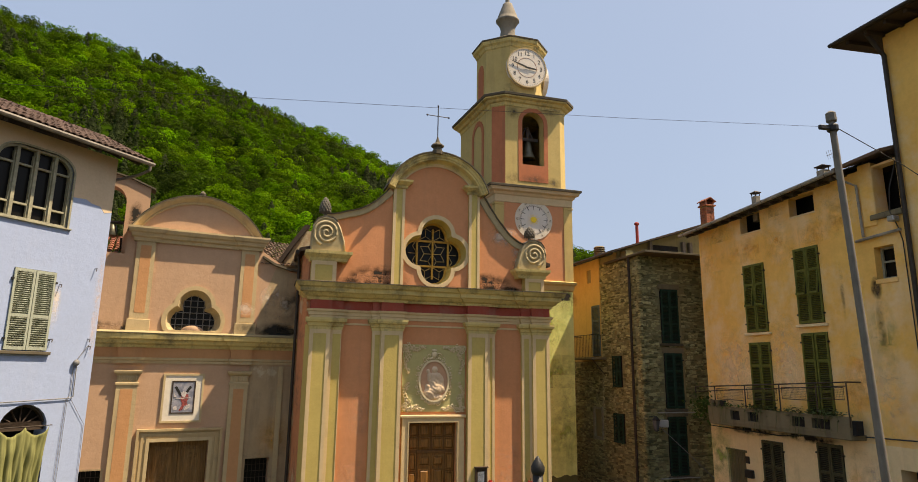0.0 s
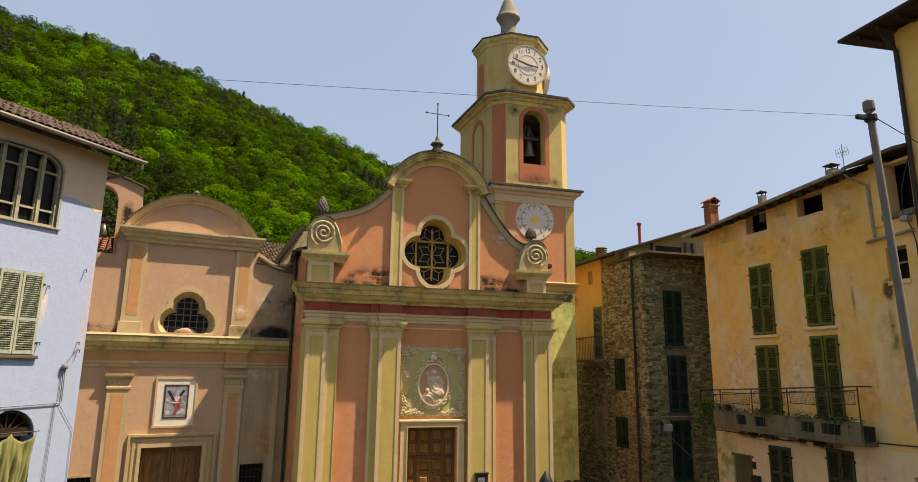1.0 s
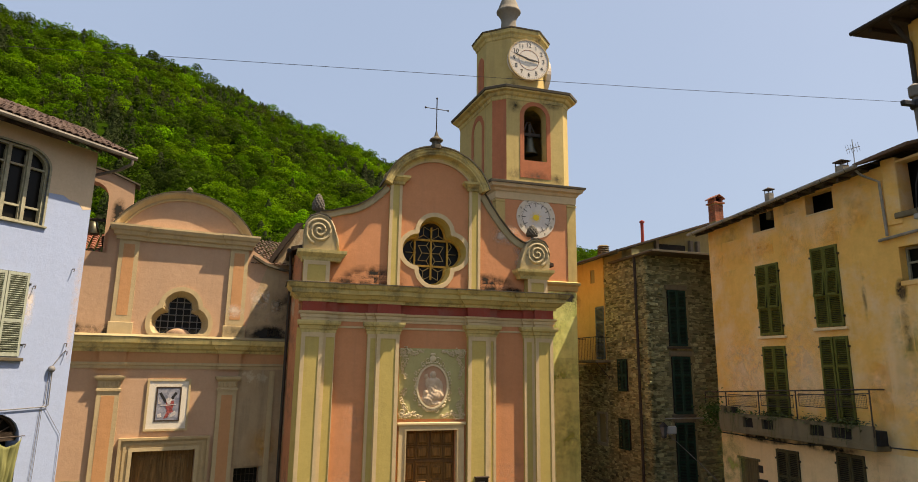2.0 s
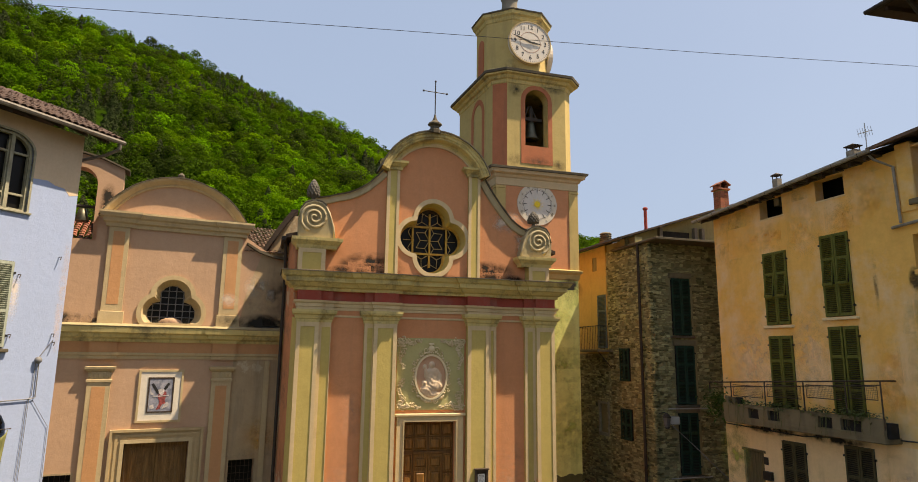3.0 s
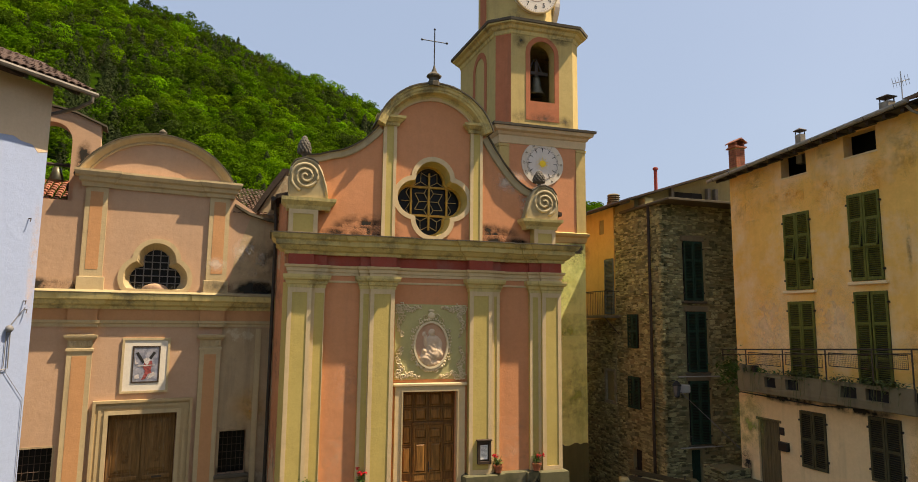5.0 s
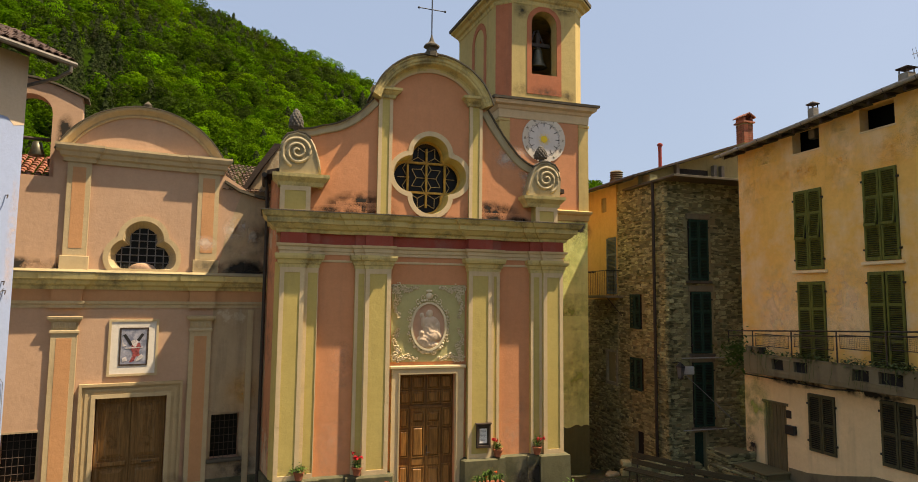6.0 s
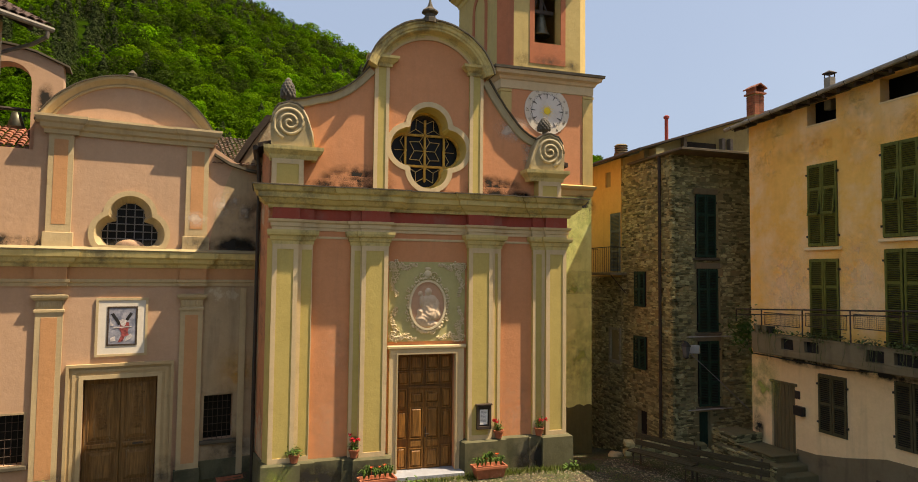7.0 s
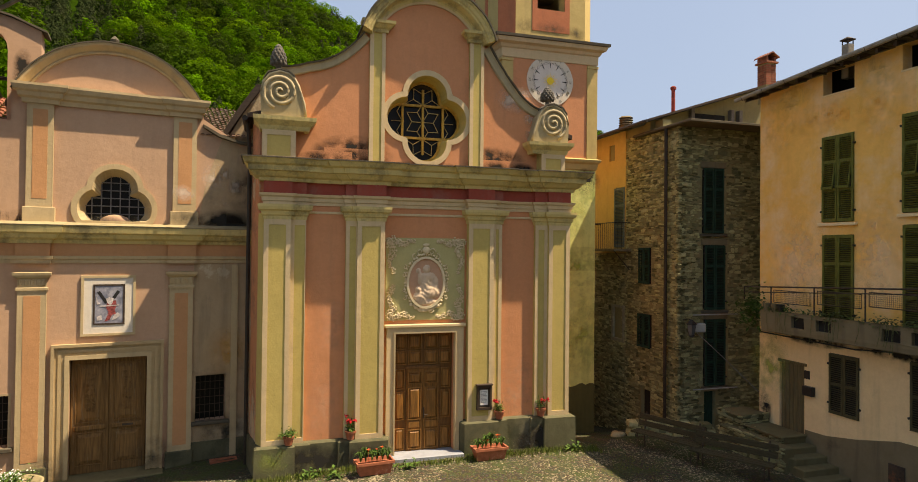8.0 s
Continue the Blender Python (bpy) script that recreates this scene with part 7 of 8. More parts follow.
whole("flood_bracket", tube(B(), [(9.1, 1.14, 2.9), (9.1, 0.78, 2.84)], 0.02, 6), BLACK, "short black floodlight bracket on the stone wall", "bracket")

# yellow house deep in the alley
alley_house = thing("alley_house", "narrow yellow house with an iron balcony in the alley", "house", pose(8.5, 4.2, 0))
bm = slab(B(), rect(0.0, 5.0, 5.3, 9.8), [rect(0.05, 0.75, 5.5, 7.75), rect(0.75, 1.15, 8.8, 9.4)], 0.0, 0.4)
bm.transform(side_m)
part("wall", bm, ALLEYYELLOW, alley_house, "yellow plaster upper wall")
bm = slab(B(), rect(0.0, 5.0, -2.5, 5.3), [rect(0.1, 0.8, 2.1, 3.3)], 0.0, 0.4)
bm.transform(side_m)
part("lower_wall", bm, MORTAR, alley_house)
part("alley_end", box(B(), -3.0, 0.5, 6.0, 6.4, -2.6, 6.0), MORTAR, alley_house)
hang_leaf(alley_house, pose(0.03, 0.75, 5.52, 0, 0, -90), 0.7, 2.2, (0.35, 0.7), BLUESHUT, name="balcony_shutter", label="grey blue balcony shutter")
part("window_dark", box(B(), 0.2, 0.24, 0.7, 1.2, 8.75, 9.45), DARKROOM, alley_house)
lw = part("low_window", box(B(), 0.22, 0.26, 0.08, 0.82, 2.05, 3.35), PANE, alley_house, "pale framed window")
bm = slab(B(), rect(0.02, 0.88, 2.02, 3.38), [rect(0.14, 0.76, 2.14, 3.28)], -0.03, 0.06)
bm.transform(side_m)
part("surround", bm, PALEFRAME, lw)
bl = part("balcony", roughen(box(B(), -0.62, 0.1, -0.35, 1.75, 5.36, 5.46, 0.01), 0.005, 2), CONCRETE, alley_house, "small iron balcony")
bm = tube(B(), [(0.05, -0.33, 6.4), (-0.6, -0.33, 6.4), (-0.6, 1.73, 6.4), (0.05, 1.73, 6.4)], 0.018, 5)
part("rail", bm, BLACK, bl)
for i in range(16):
    part("baluster", tube(B(), [(-0.6, -0.33 + 0.137 * i, 5.44), (-0.6, -0.33 + 0.137 * i, 6.4)], 0.009, 4), BLACK, bl)
for i in range(4):
    part("baluster", tube(B(), [(-0.6 + 0.15 * i, -0.33, 5.44), (-0.6 + 0.15 * i, -0.33, 6.4)], 0.009, 4), BLACK, bl)
part("brace", tube(B(), [(-0.58, -0.3, 5.38), (0.05, -0.3, 4.7)], 0.02, 5), IRON, bl)


def chimney(name, label, m, w, h, material, cap):
    t = thing(name, label, "chimney", m)
    bm = B()
    if material is BRICK:
        n = int(h / 0.075)
        rc = random.Random(4)
        for j in range(n):
            z = j * 0.075
            for i in range(2):
                o = 0.0 if j % 2 else w / 2
                for ax in range(2):
                    a, b = -w / 2 + i * w / 2 + 0.006, -w / 2 + (i + 1) * w / 2 - 0.006
                    for side in (-1, 1):
                        e = side * w / 2
                        if ax == 0:
                            box(bm, a, b, min(e, e - side * 0.1), max(e, e - side * 0.1), z + 0.005, z + 0.07)
                        else:
                            box(bm, min(e, e - side * 0.1) + side * 0.001, max(e, e - side * 0.1) + side * 0.001, a + 0.1 * (i == 0), b - 0.1 * (i == 1), z + 0.005, z + 0.07)
        part("mortar_core", box(B(), -w / 2 + 0.01, w / 2 - 0.01, -w / 2 + 0.01, w / 2 - 0.01, -0.6, h), MORTAR, t)
        part("bricks", bm, BRICK, t, "small red bricks", kind="stuff")
    else:
        part("stack", roughen(box(bm, -w / 2, w / 2, -w / 2, w / 2, -0.6, h, 0.015), 0.01, 3), material, t)
    if cap == "tile":
        part("cap", box(B(), -w / 2 - 0.06, w / 2 + 0.06, -w / 2 - 0.06, w / 2 + 0.06, h, h + 0.06, 0.01), BRICK, t)
        bm = loft(B(), [[(-w / 2 - 0.07, y, h + 0.18), (-w / 2 - 0.07, y, h + 0.22), (0, y, h + 0.38), (w / 2 + 0.07, y, h + 0.22), (w / 2 + 0.07, y, h + 0.18), (0, y, h + 0.34)] for y in (-w / 2 - 0.08, w / 2 + 0.08)])
        box(bm, -w / 2, -w / 2 + 0.08, -w / 2, w / 2, h + 0.05, h + 0.22)
        box(bm, w / 2 - 0.08, w / 2, -w / 2, w / 2, h + 0.05, h + 0.22)
        part("tile_hood", bm, BRICK, t)
    elif cap == "metal":
        for k in range(4):
            part("cap_leg", tube(B(), [((k % 2 - 0.5) * w * 0.8, (k // 2 - 0.5) * w * 0.8, h), ((k % 2 - 0.5) * w * 0.8, (k // 2 - 0.5) * w * 0.8, h + 0.12)], 0.02, 4), IRON, t)
        part("cap", lathe(B(), [(w * 0.85, h + 0.1), (w * 0.88, h + 0.13), (0.03, h + 0.2)], 4, turn=math.pi / 4), IRON, t)
    elif cap == "cowl":
        for k in range(4):
            part("cowl_ring", lathe(B(), [(w * 0.62, h + 0.09 * k), (w * 0.66, h + 0.02 + 0.09 * k), (w * 0.5, h + 0.075 + 0.09 * k)], 12), CONCRETE, t)
    return t


chimney("brick_chimney", "red brick chimney with a small tiled hood", pose(11.95, 1.05, 10.95), 0.4, 0.72, BRICK, "tile")
flue = whole("red_flue", lathe(B(), [(0.07, 10.0), (0.07, 11.5), (0.11, 11.52), (0.11, 11.6), (0.05, 11.64)], 10), REDPIPE, "tall slim red painted metal flue with a cap", "flue", pose(10.65, 4.3, 0))
chimney("cowl_chimney", "dark round ribbed chimney cowl on the roof", pose(9.3, 5.4, 9.95), 0.42, 0.3, CONCRETE, "cowl")
chimney("metal_chimney", "small pale chimney with a dark metal cap", pose(10.5, -3.29, 10.55), 0.21, 0.3, PALEGUTTER, "metal")
chimney("metal_chimney", "small pale chimney with a dark metal cap", pose(10.6, -6.0, 10.66), 0.27, 0.3, PALEGUTTER, "metal")
bm = tube(B(), [(10.6, -6.42, 10.6), (10.6, -6.42, 11.62)], 0.014, 5)
tube(bm, [(10.5, -6.72, 11.3), (10.7, -6.1, 11.42)], 0.01, 4)
for k in range(6):
    c = (10.51 + 0.036 * k, -6.68 + 0.11 * k, 11.31 + 0.022 * k)
    tube(bm, [(c[0] + 0.03, c[1], c[2] - 0.13), (c[0] - 0.03, c[1], c[2] + 0.13)], 0.006, 4)
whole("roof_aerial", bm, GALV, "thin metal television aerial on the roof", "aerial")

# tall house at the edge
tall_house = thing("tall_house", "tall ochre house with wide dark eaves and downpipe", "house", pose(10.0, -8.84, 0, 0, 0, -90))
part("wall", box(B(), 0, 6.0, 0.0, 6.0, -1, 13.8), YELLOW, tall_house, "ochre plaster wall")
bm = loft(B(), [[(-0.96, y, z), (-0.96, y, z + 0.1), (7, y, z + 0.1), (7, y, z)] for y, z in ((-0.7, 13.83), (4.0, 14.12))])
part("roof", bm, DARKWOOD, tall_house, "dark boarded eaves")
for i in range(8):
    x = -0.55 + 0.55 * i
    part("rafter", loft(B(), [[(x, y, z - 0.12), (x + 0.09, y, z - 0.12), (x + 0.09, y, z), (x, y, z)] for y, z in ((-0.64, 13.84), (0.3, 13.89))]), DARKWOOD, tall_house)
part("gutter", tube(B(), [(-0.97, -0.76, 13.88), (6.5, -0.76, 13.88)], 0.06, 8), PIPE, tall_house)
part("downpipe", tube(B(), [(-0.05, -0.5, 13.82), (-0.02, -0.3, 13.55), (0.05, -0.09, 13.2), (0.05, -0.09, 4.0), (0.05, -0.09, -0.5)], 0.06, 8), PIPE, tall_house, "brown downpipe")
whole("corner_cable", tube(B(), [(9.98, -8.75, 10.3), (9.85, -8.6, 9.6), (9.9, -8.5, 9.0), (9.95, -8.62, 8.6), (9.96, -8.7, 8.2), (9.96, -8.72, 5.0)], 0.014, 5), CABLE, "loose dark cable on the tall house corner", "cable")
whole("wall_lamp", box(B(), 9.72, 9.95, -8.7, -8.52, 8.72, 8.86, 0.02), GALV, "small grey metal lamp on the house corner", "wall lamp")
whole("eave_cable", tube(B(), [(9.95, -0.9, 3.05), (9.95, -4.0, 3.0), (9.95, -6.8, 3.25), (9.95, -8.7, 3.3)], 0.018, 5), CABLE, "dark cable under the balcony", "cable")

for x, z, w, h, k in ((1.1, 9.6, 1.9, 1.1, ALGAE), (3.74, 9.7, 1.1, 1.3, ALGAE), (6.0, 9.5, 1.3, 1.6, ALGAE), (2.4, 8.95, 3.4, 1.0, OCHRESTAIN), (5.2, 9.0, 2.2, 1.0, OCHRESTAIN), (0.8, 8.9, 1.8, 1.6, OCHRESTAIN), (3.8, 8.9, 1.6, 1.8, OCHRESTAIN), (1.4, 5.2, 2.2, 2.6, PEACHBLOOM), (3.7, 5.4, 1.5, 2.8, PEACHBLOOM), (5.95, 7.2, 0.16, 1.6, GRIME), (6.98, 7.1, 0.35, 0.7, SOOT), (7.0, 6.2, 0.3, 2.0, GRIME), (7.0, 5.6, 1.0, 2.6, MOSS), (6.2, 4.6, 1.4, 2.4, OCHRESTAIN), (6.0, 9.3, 1.0, 1.4, OCHRESTAIN), (7.0, 4.4, 1.2, 2.4, PEACHBLOOM)):
    stain(yellow_house, k, x, z, w, h, -0.006)
for x, z, w, h, k in ((0.4, 2.2, 1.6, 2.4, MOSS), (0.25, 0.9, 0.5, 1.2, SOOT), (2.0, 3.05, 2.2, 0.35, SOOT), (4.2, 3.05, 2.4, 0.35, SOOT), (5.9, 2.0, 1.0, 2.2, OCHRESTAIN), (6.3, 1.6, 1.0, 2.4, PALE)):
    stain(yellow_house, k, x, z, w, h, -0.025)
for x, z, w, h, k in ((-1.22, 6.4, 0.3, 1.4, PALE), (-0.1, 6.5, 0.25, 3.0, OCHRESTAIN)):
    stain(white_house, k, x, z, w, h, -0.008)

# houses that close the square behind the walk
back = thing("back_house", "plain plastered houses closing the far side", "house", pose(0, -34, 0))
part("wall", box(B(), -22, 22, -5, 0, -1, 9), BEIGE, back)
part("roof", loft(B(), [[(x, 0.5, 8.8), (x, 0.5, 9.0), (x, -2.5, 10.6), (x, -5.5, 9.0), (x, -5.5, 8.8)] for x in (-22.5, 22.5)]), DARKWOOD, back)


# ---- pole and wire ----
pole = thing("lamp_pole", "slender grey metal pole carrying an overhead wire", "pole", pose(-0.30, -16.3, 0, 0, -2.6, 0))
part("shaft", lathe(B(), [(0.042, -0.6), (0.035, 3.0), (0.027, 7.12), (0.025, 7.14)], 14), POLE, pole, smooth=True)
part("cap", lathe(B(), [(0.041, 7.06), (0.044, 7.07), (0.042, 7.14), (0.015, 7.16)], 14), POLE, pole)
part("clamp", box(B(), -0.15, -0.03, -0.018, 0.018, 6.98, 7.02, 0.006), BLACK, pole)
part("collar", lathe(B(), [(0.041, 6.97), (0.047, 6.98), (0.047, 7.02), (0.041, 7.03)], 14), BLACK, pole)
bm = tube(B(), [(-0.74, -16.33, 6.98), (-2.6, -16.15, 6.885), (-4.5, -15.92, 6.83), (-8.5, -15.28, 6.785), (-13.0, -14.58, 6.81)], 0.0015, 5)
whole("overhead_wire", bm, CABLE, "thin dark wire spanning the square from the pole", "wire")
whole("stay_wire", tube(B(), [(-0.56, -16.3, 7.0), (0.3, -16.2, 6.78), (1.6, -16.1, 6.3), (10.0, -15.0, 3.3)], 0.004, 5), CABLE, "dark stay wire running down from the pole", "wire")


# ---- things on the square ----
nb = thing("notice_board", "dark wooden glazed notice board with a paper sheet", "notice board", pose(1.57, -0.205, 1.46))
part("case", slab(B(), rect(-0.2, 0.2, -0.32, 0.32), [rect(-0.14, 0.14, -0.25, 0.25)], -0.09, 0.0), DARKWOOD, nb)
part("backing", box(B(), -0.15, 0.15, -0.03, 0.0, -0.26, 0.26), DARKWOOD, nb)
sheet = part("sheet", box(B(), -0.11, 0.11, -0.036, -0.03, -0.2, 0.2), PAPER, nb, "white paper notice")
for i in range(9):
    part("text_line", box(B(), -0.085, 0.085 - 0.03 * (i % 3 == 2), -0.038, -0.0355, 0.15 - 0.035 * i, 0.158 - 0.035 * i), GREYCABLE, sheet)
part("top_board", box(B(), -0.23, 0.23, -0.12, 0.0, 0.32, 0.36, 0.008), DARKWOOD, nb)


def potted(m, seed, petals, material, lean=0.0):
    r = random.Random(seed)
    t = thing("flower_pot", "terracotta pot of red geraniums on the church plinth" if petals else "terracotta pot with a low green plant on the plinth", "flower pot", m, "plinth pots")
    part("pot", lathe(B(), [(0.085, 0), (0.125, 0.17), (0.14, 0.17), (0.145, 0.215), (0.125, 0.215), (0.12, 0.19)], 16), TERRACOTTA, t)
    bm = tuft(B(), (0, 0, 0.27), 70 if petals else 160, 0.075, (0.06, 0.05, 0.06) if petals else (0.08, 0.07, 0.05), r)
    for _ in range(6 if petals else 0):
        a, z = r.uniform(0, 6.28), r.uniform(0.4, 0.56)
        tube(bm, [(0, 0, 0.2), (0.05 * math.cos(a), 0.05 * math.sin(a), 0.35), (0.1 * math.cos(a), 0.08 * math.sin(a), z)], 0.006, 4)
    part("leaves", bm, LEAF, t)
    if petals:
        for _ in range(petals):
            bm = B()
            c = (r.gauss(0, 0.09), r.gauss(-0.02, 0.06), r.uniform(0.4, 0.58))
            for _ in range(14):
                ball(bm, (c[0] + r.gauss(0, 0.022), c[1] + r.gauss(0, 0.022), c[2] + r.gauss(0, 0.018)), 0.02, 5, 4, (1, 1, 0.7))
            part("bloom", bm, PETAL, t, "red bloom")
    return t


potted(pose(-3.42, -0.26, 0.62), 1, 0, LEAF)
potted(pose(-1.93, -0.2, 0.62), 2, 5, LEAF)
potted(pose(2.02, -0.2, 0.86), 3, 4, LEAF)
potted(pose(3.22, -0.22, 0.86), 4, 3, LEAF)


def planter(m, seed):
    r = random.Random(seed)
    t = thing("planter_box", "long terracotta planter with lilies by the church door", "planter", m, "door planters")
    def trough(w, d, z):
        return [(-w, -d, z), (w, -d, z), (w, d, z), (-w, d, z)]
    bm = loft(B(), [trough(0.37, 0.14, 0), trough(0.42, 0.18, 0.25), trough(0.46, 0.21, 0.25), trough(0.46, 0.21, 0.31), trough(0.42, 0.175, 0.31), trough(0.4, 0.16, 0.24)])
    part("trough", roughen(bm, 0.004, 5), TERRACOTTA, t)
    bm = B()
    for k in range(6):
        cx = -0.34 + 0.135 * k + r.gauss(0, 0.02)
        h = r.uniform(0.2, 0.42)
        for _ in range(26):
            a = r.uniform(0, 6.28)
            d = Vector((math.cos(a), math.sin(a) * 0.6, 0))
            l = h * r.uniform(0.5, 1.0)
            p = Vector((cx, 0, 0.27))
            w = Vector((-d.y, d.x, 0)) * 0.02
            q = p + d * 0.06 + Vector((0, 0, l))
            e = p + d * r.uniform(0.1, 0.24) + Vector((0, 0, l * r.uniform(0.5, 1.0)))
            bm.faces.new([bm.verts.new(v) for v in (p - w * 0.4, q - w, e, q + w)])
    part("leaves", bm, LEAF, t)
    for k in range(3):
        bm = B()
        c = (r.uniform(-0.3, 0.4), r.uniform(-0.05, 0.05), r.uniform(0.42, 0.58))
        for j in range(6):
            a = 1.047 * j
            tip = (c[0] + 0.07 * math.cos(a), c[1] + 0.07 * math.sin(a), c[2] + 0.05)
            s0 = (c[0] + 0.03 * math.cos(a - 0.5), c[1] + 0.03 * math.sin(a - 0.5), c[2] + 0.03)
            s1 = (c[0] + 0.03 * math.cos(a + 0.5), c[1] + 0.03 * math.sin(a + 0.5), c[2] + 0.03)
            bm.faces.new([bm.verts.new(v) for v in (c, s0, tip, s1)])
        tube(bm, [(c[0] * 0.9, 0, 0.28), c], 0.005, 4)
        part("bloom", bm, ORANGEPETAL, t, "orange red lily bloom")
    return t


planter(pose(-1.46, -0.98, ground_z(-1.46, -0.98) + 0.01, 0, 0, 6), 31)
planter(pose(1.56, -0.72, 0.01, 0, 0, 3), 32)
bm = loft(B(), [[(-0.3, -0.1, 0), (0.3, -0.1, 0), (0.3, 0.1, 0), (-0.3, 0.1, 0)], [(-0.34, -0.13, 0.2), (0.34, -0.13, 0.2), (0.34, 0.13, 0.2), (-0.34, 0.13, 0.2)], [(-0.31, -0.1, 0.2), (0.31, -0.1, 0.2), (0.31, 0.1, 0.2), (-0.31, 0.1, 0.2)], [(-0.28, -0.08, 0.12), (0.28, -0.08, 0.12), (0.28, 0.08, 0.12), (-0.28, 0.08, 0.12)]])
whole("empty_planter", bm, TERRACOTTA, "empty terracotta trough by the chapel wall", "planter", pose(-5.0, 1.55, -0.36, 0, 0, 10))


def flower_bowl(m):
    t = thing("flower_bowl", "pale concrete bowl with small white flowers by the chapel", "planter", m)
    part("bowl", roughen(lathe(B(), [(0.22, 0.0), (0.3, 0.04), (0.46, 0.3), (0.54, 0.5), (0.56, 0.56), (0.5, 0.56), (0.46, 0.46), (0.1, 0.44)], 24), 0.008, 3), STONEGREY, t, smooth=True)
    r = random.Random(61)
    part("leaves", tuft(B(), (-0.12, 0.1, 0.62), 420, 0.09, (0.2, 0.18, 0.07), r), LEAF, t, kind="stuff")
    bm = B()
    for _ in range(90):
        ball(bm, (r.gauss(-0.14, 0.19), r.gauss(0.1, 0.17), r.uniform(0.66, 0.78)), 0.014, 5, 4)
    part("blossom", bm, PAPER, t, "tiny white blossom", kind="stuff")
    return t


flower_bowl(pose(-9.15, -0.12, ground_z(-9.15, -0.12) + 0.01))


def bench(m):
    t = thing("bench", "weathered wooden slatted bench on iron legs", "bench", m, "benches in the shade")
    for k in range(3):
        part("seat_slat", box(B(), -1.0, 1.0, -0.2 + 0.14 * k, -0.08 + 0.14 * k, 0.43, 0.47, 0.006), BENCHWOOD, t)
    for k in range(2):
        part("back_slat", box(B(), -1.0, 1.0, 0.24 + 0.03 * k, 0.28 + 0.03 * k, 0.55 + 0.19 * k, 0.7 + 0.19 * k, 0.008), BENCHWOOD, t)
    for x in (-0.8, 0.8):
        part("leg", tube(B(), [(x, -0.18, 0), (x, -0.16, 0.42), (x, 0.22, 0.42), (x, 0.24, 0.5), (x, 0.33, 0.95)], 0.022, 6), IRON, t)
        part("leg", tube(B(), [(x, 0.24, 0), (x, 0.2, 0.42)], 0.022, 6), IRON, t)
    return t


BENCHES = ((6.52, -1.2, -65), (7.18, -2.95, -58))
for x, y, a in BENCHES:
    bench(pose(x, y, ground_z(x, y), 0, 0, a))

# stairs and low wall by the plank door
steps = thing("door_stairs", "rough grey stone stairs up to the plank door", "stairs", pose(10.0, -2.5, 0))
part("landing", roughen(box(B(), -0.82, -0.005, 0.0, 2.15, -0.9, 0.44, 0.03), 0.04, 3), STEPSTONE, steps)
part("landing_slab", roughen(box(B(), -0.9, -0.005, -0.04, 1.3, 0.42, 0.48, 0.015), 0.012, 3), STEPSTONE, steps)
part("upper_block", roughen(box(B(), -0.95, -0.005, 1.3, 2.3, -0.9, 0.72, 0.05), 0.05, 2.6), STEPSTONE, steps)
for i in range(1, 5):
    part("stair_step", roughen(box(B(), -0.95 - 0.06 * i, -0.005, -0.34 * i, -0.34 * (i - 1) + 0.02, -0.9, 0.44 - 0.165 * i, 0.02), 0.015, 2), STEPSTONE, steps)
part("cheek_wall", roughen(box(B(), -1.25, -0.9, -0.5, 1.9, -0.9, 0.36, 0.03), 0.03, 2.5), STEPSTONE, steps, "low rough stone cheek wall")
rng = random.Random(41)
low_wall = thing("low_wall", "low dry stone wall of rough grey stones behind the benches", "stone wall", pose(6.7, 1.0, 0, 0, 0, -22))
for j in range(3):
    for i in range(9):
        x = 0.28 * i + 0.12 * (j % 2) + rng.uniform(-0.03, 0.03)
        z = ground_z(7.6, 0.6) - 0.05 + 0.15 * j
        bm = box(B(), x, x + rng.uniform(0.22, 0.3), rng.uniform(-0.03, 0.03), 0.34, z, z + rng.uniform(0.13, 0.17), 0.025)
        part("wall_stone", roughen(bm, 0.02, 4.0), STONE, low_wall)
whole("vent_door", box(B(), 9.95, 10.0, -5.25, -4.85, -0.3, 0.5, 0.01), IRON, "small dark metal hatch in the dado", "hatch")
for i, (x, y, s) in enumerate(((6.3, 0.9, 0.2), (7.9, 0.7, 0.16), (6.6, 1.5, 0.14), (7.4, 1.2, 0.12))):
    whole("loose_stone", roughen(ball(B(), (0, 0, 0.05), s, 10, 7, (1.3, 0.9, 0.6)), 0.04, 4, i), STONEGREY, "grey loose stone lying by the alley", "stone", pose(x, y, ground_z(x, y), 0, 0, 40 * i), group="loose stones")

# post of the square, near the walk's start
post = thing("iron_post", "slender dark iron post with a pointed cap", "post", pose(-2.22, -13.4, ground_z(-2.22, -13.4)))
part("shaft", lathe(B(), [(0.09, -0.1), (0.085, 0.4), (0.062, 0.5), (0.06, 3.95)], 12), BLACK, post, smooth=True)
part("cap", lathe(B(), [(0.06, 3.94), (0.078, 3.98), (0.078, 4.03), (0.055, 4.08), (0.02, 4.13), (0.005, 4.15)], 12), BLACK, post, smooth=True)


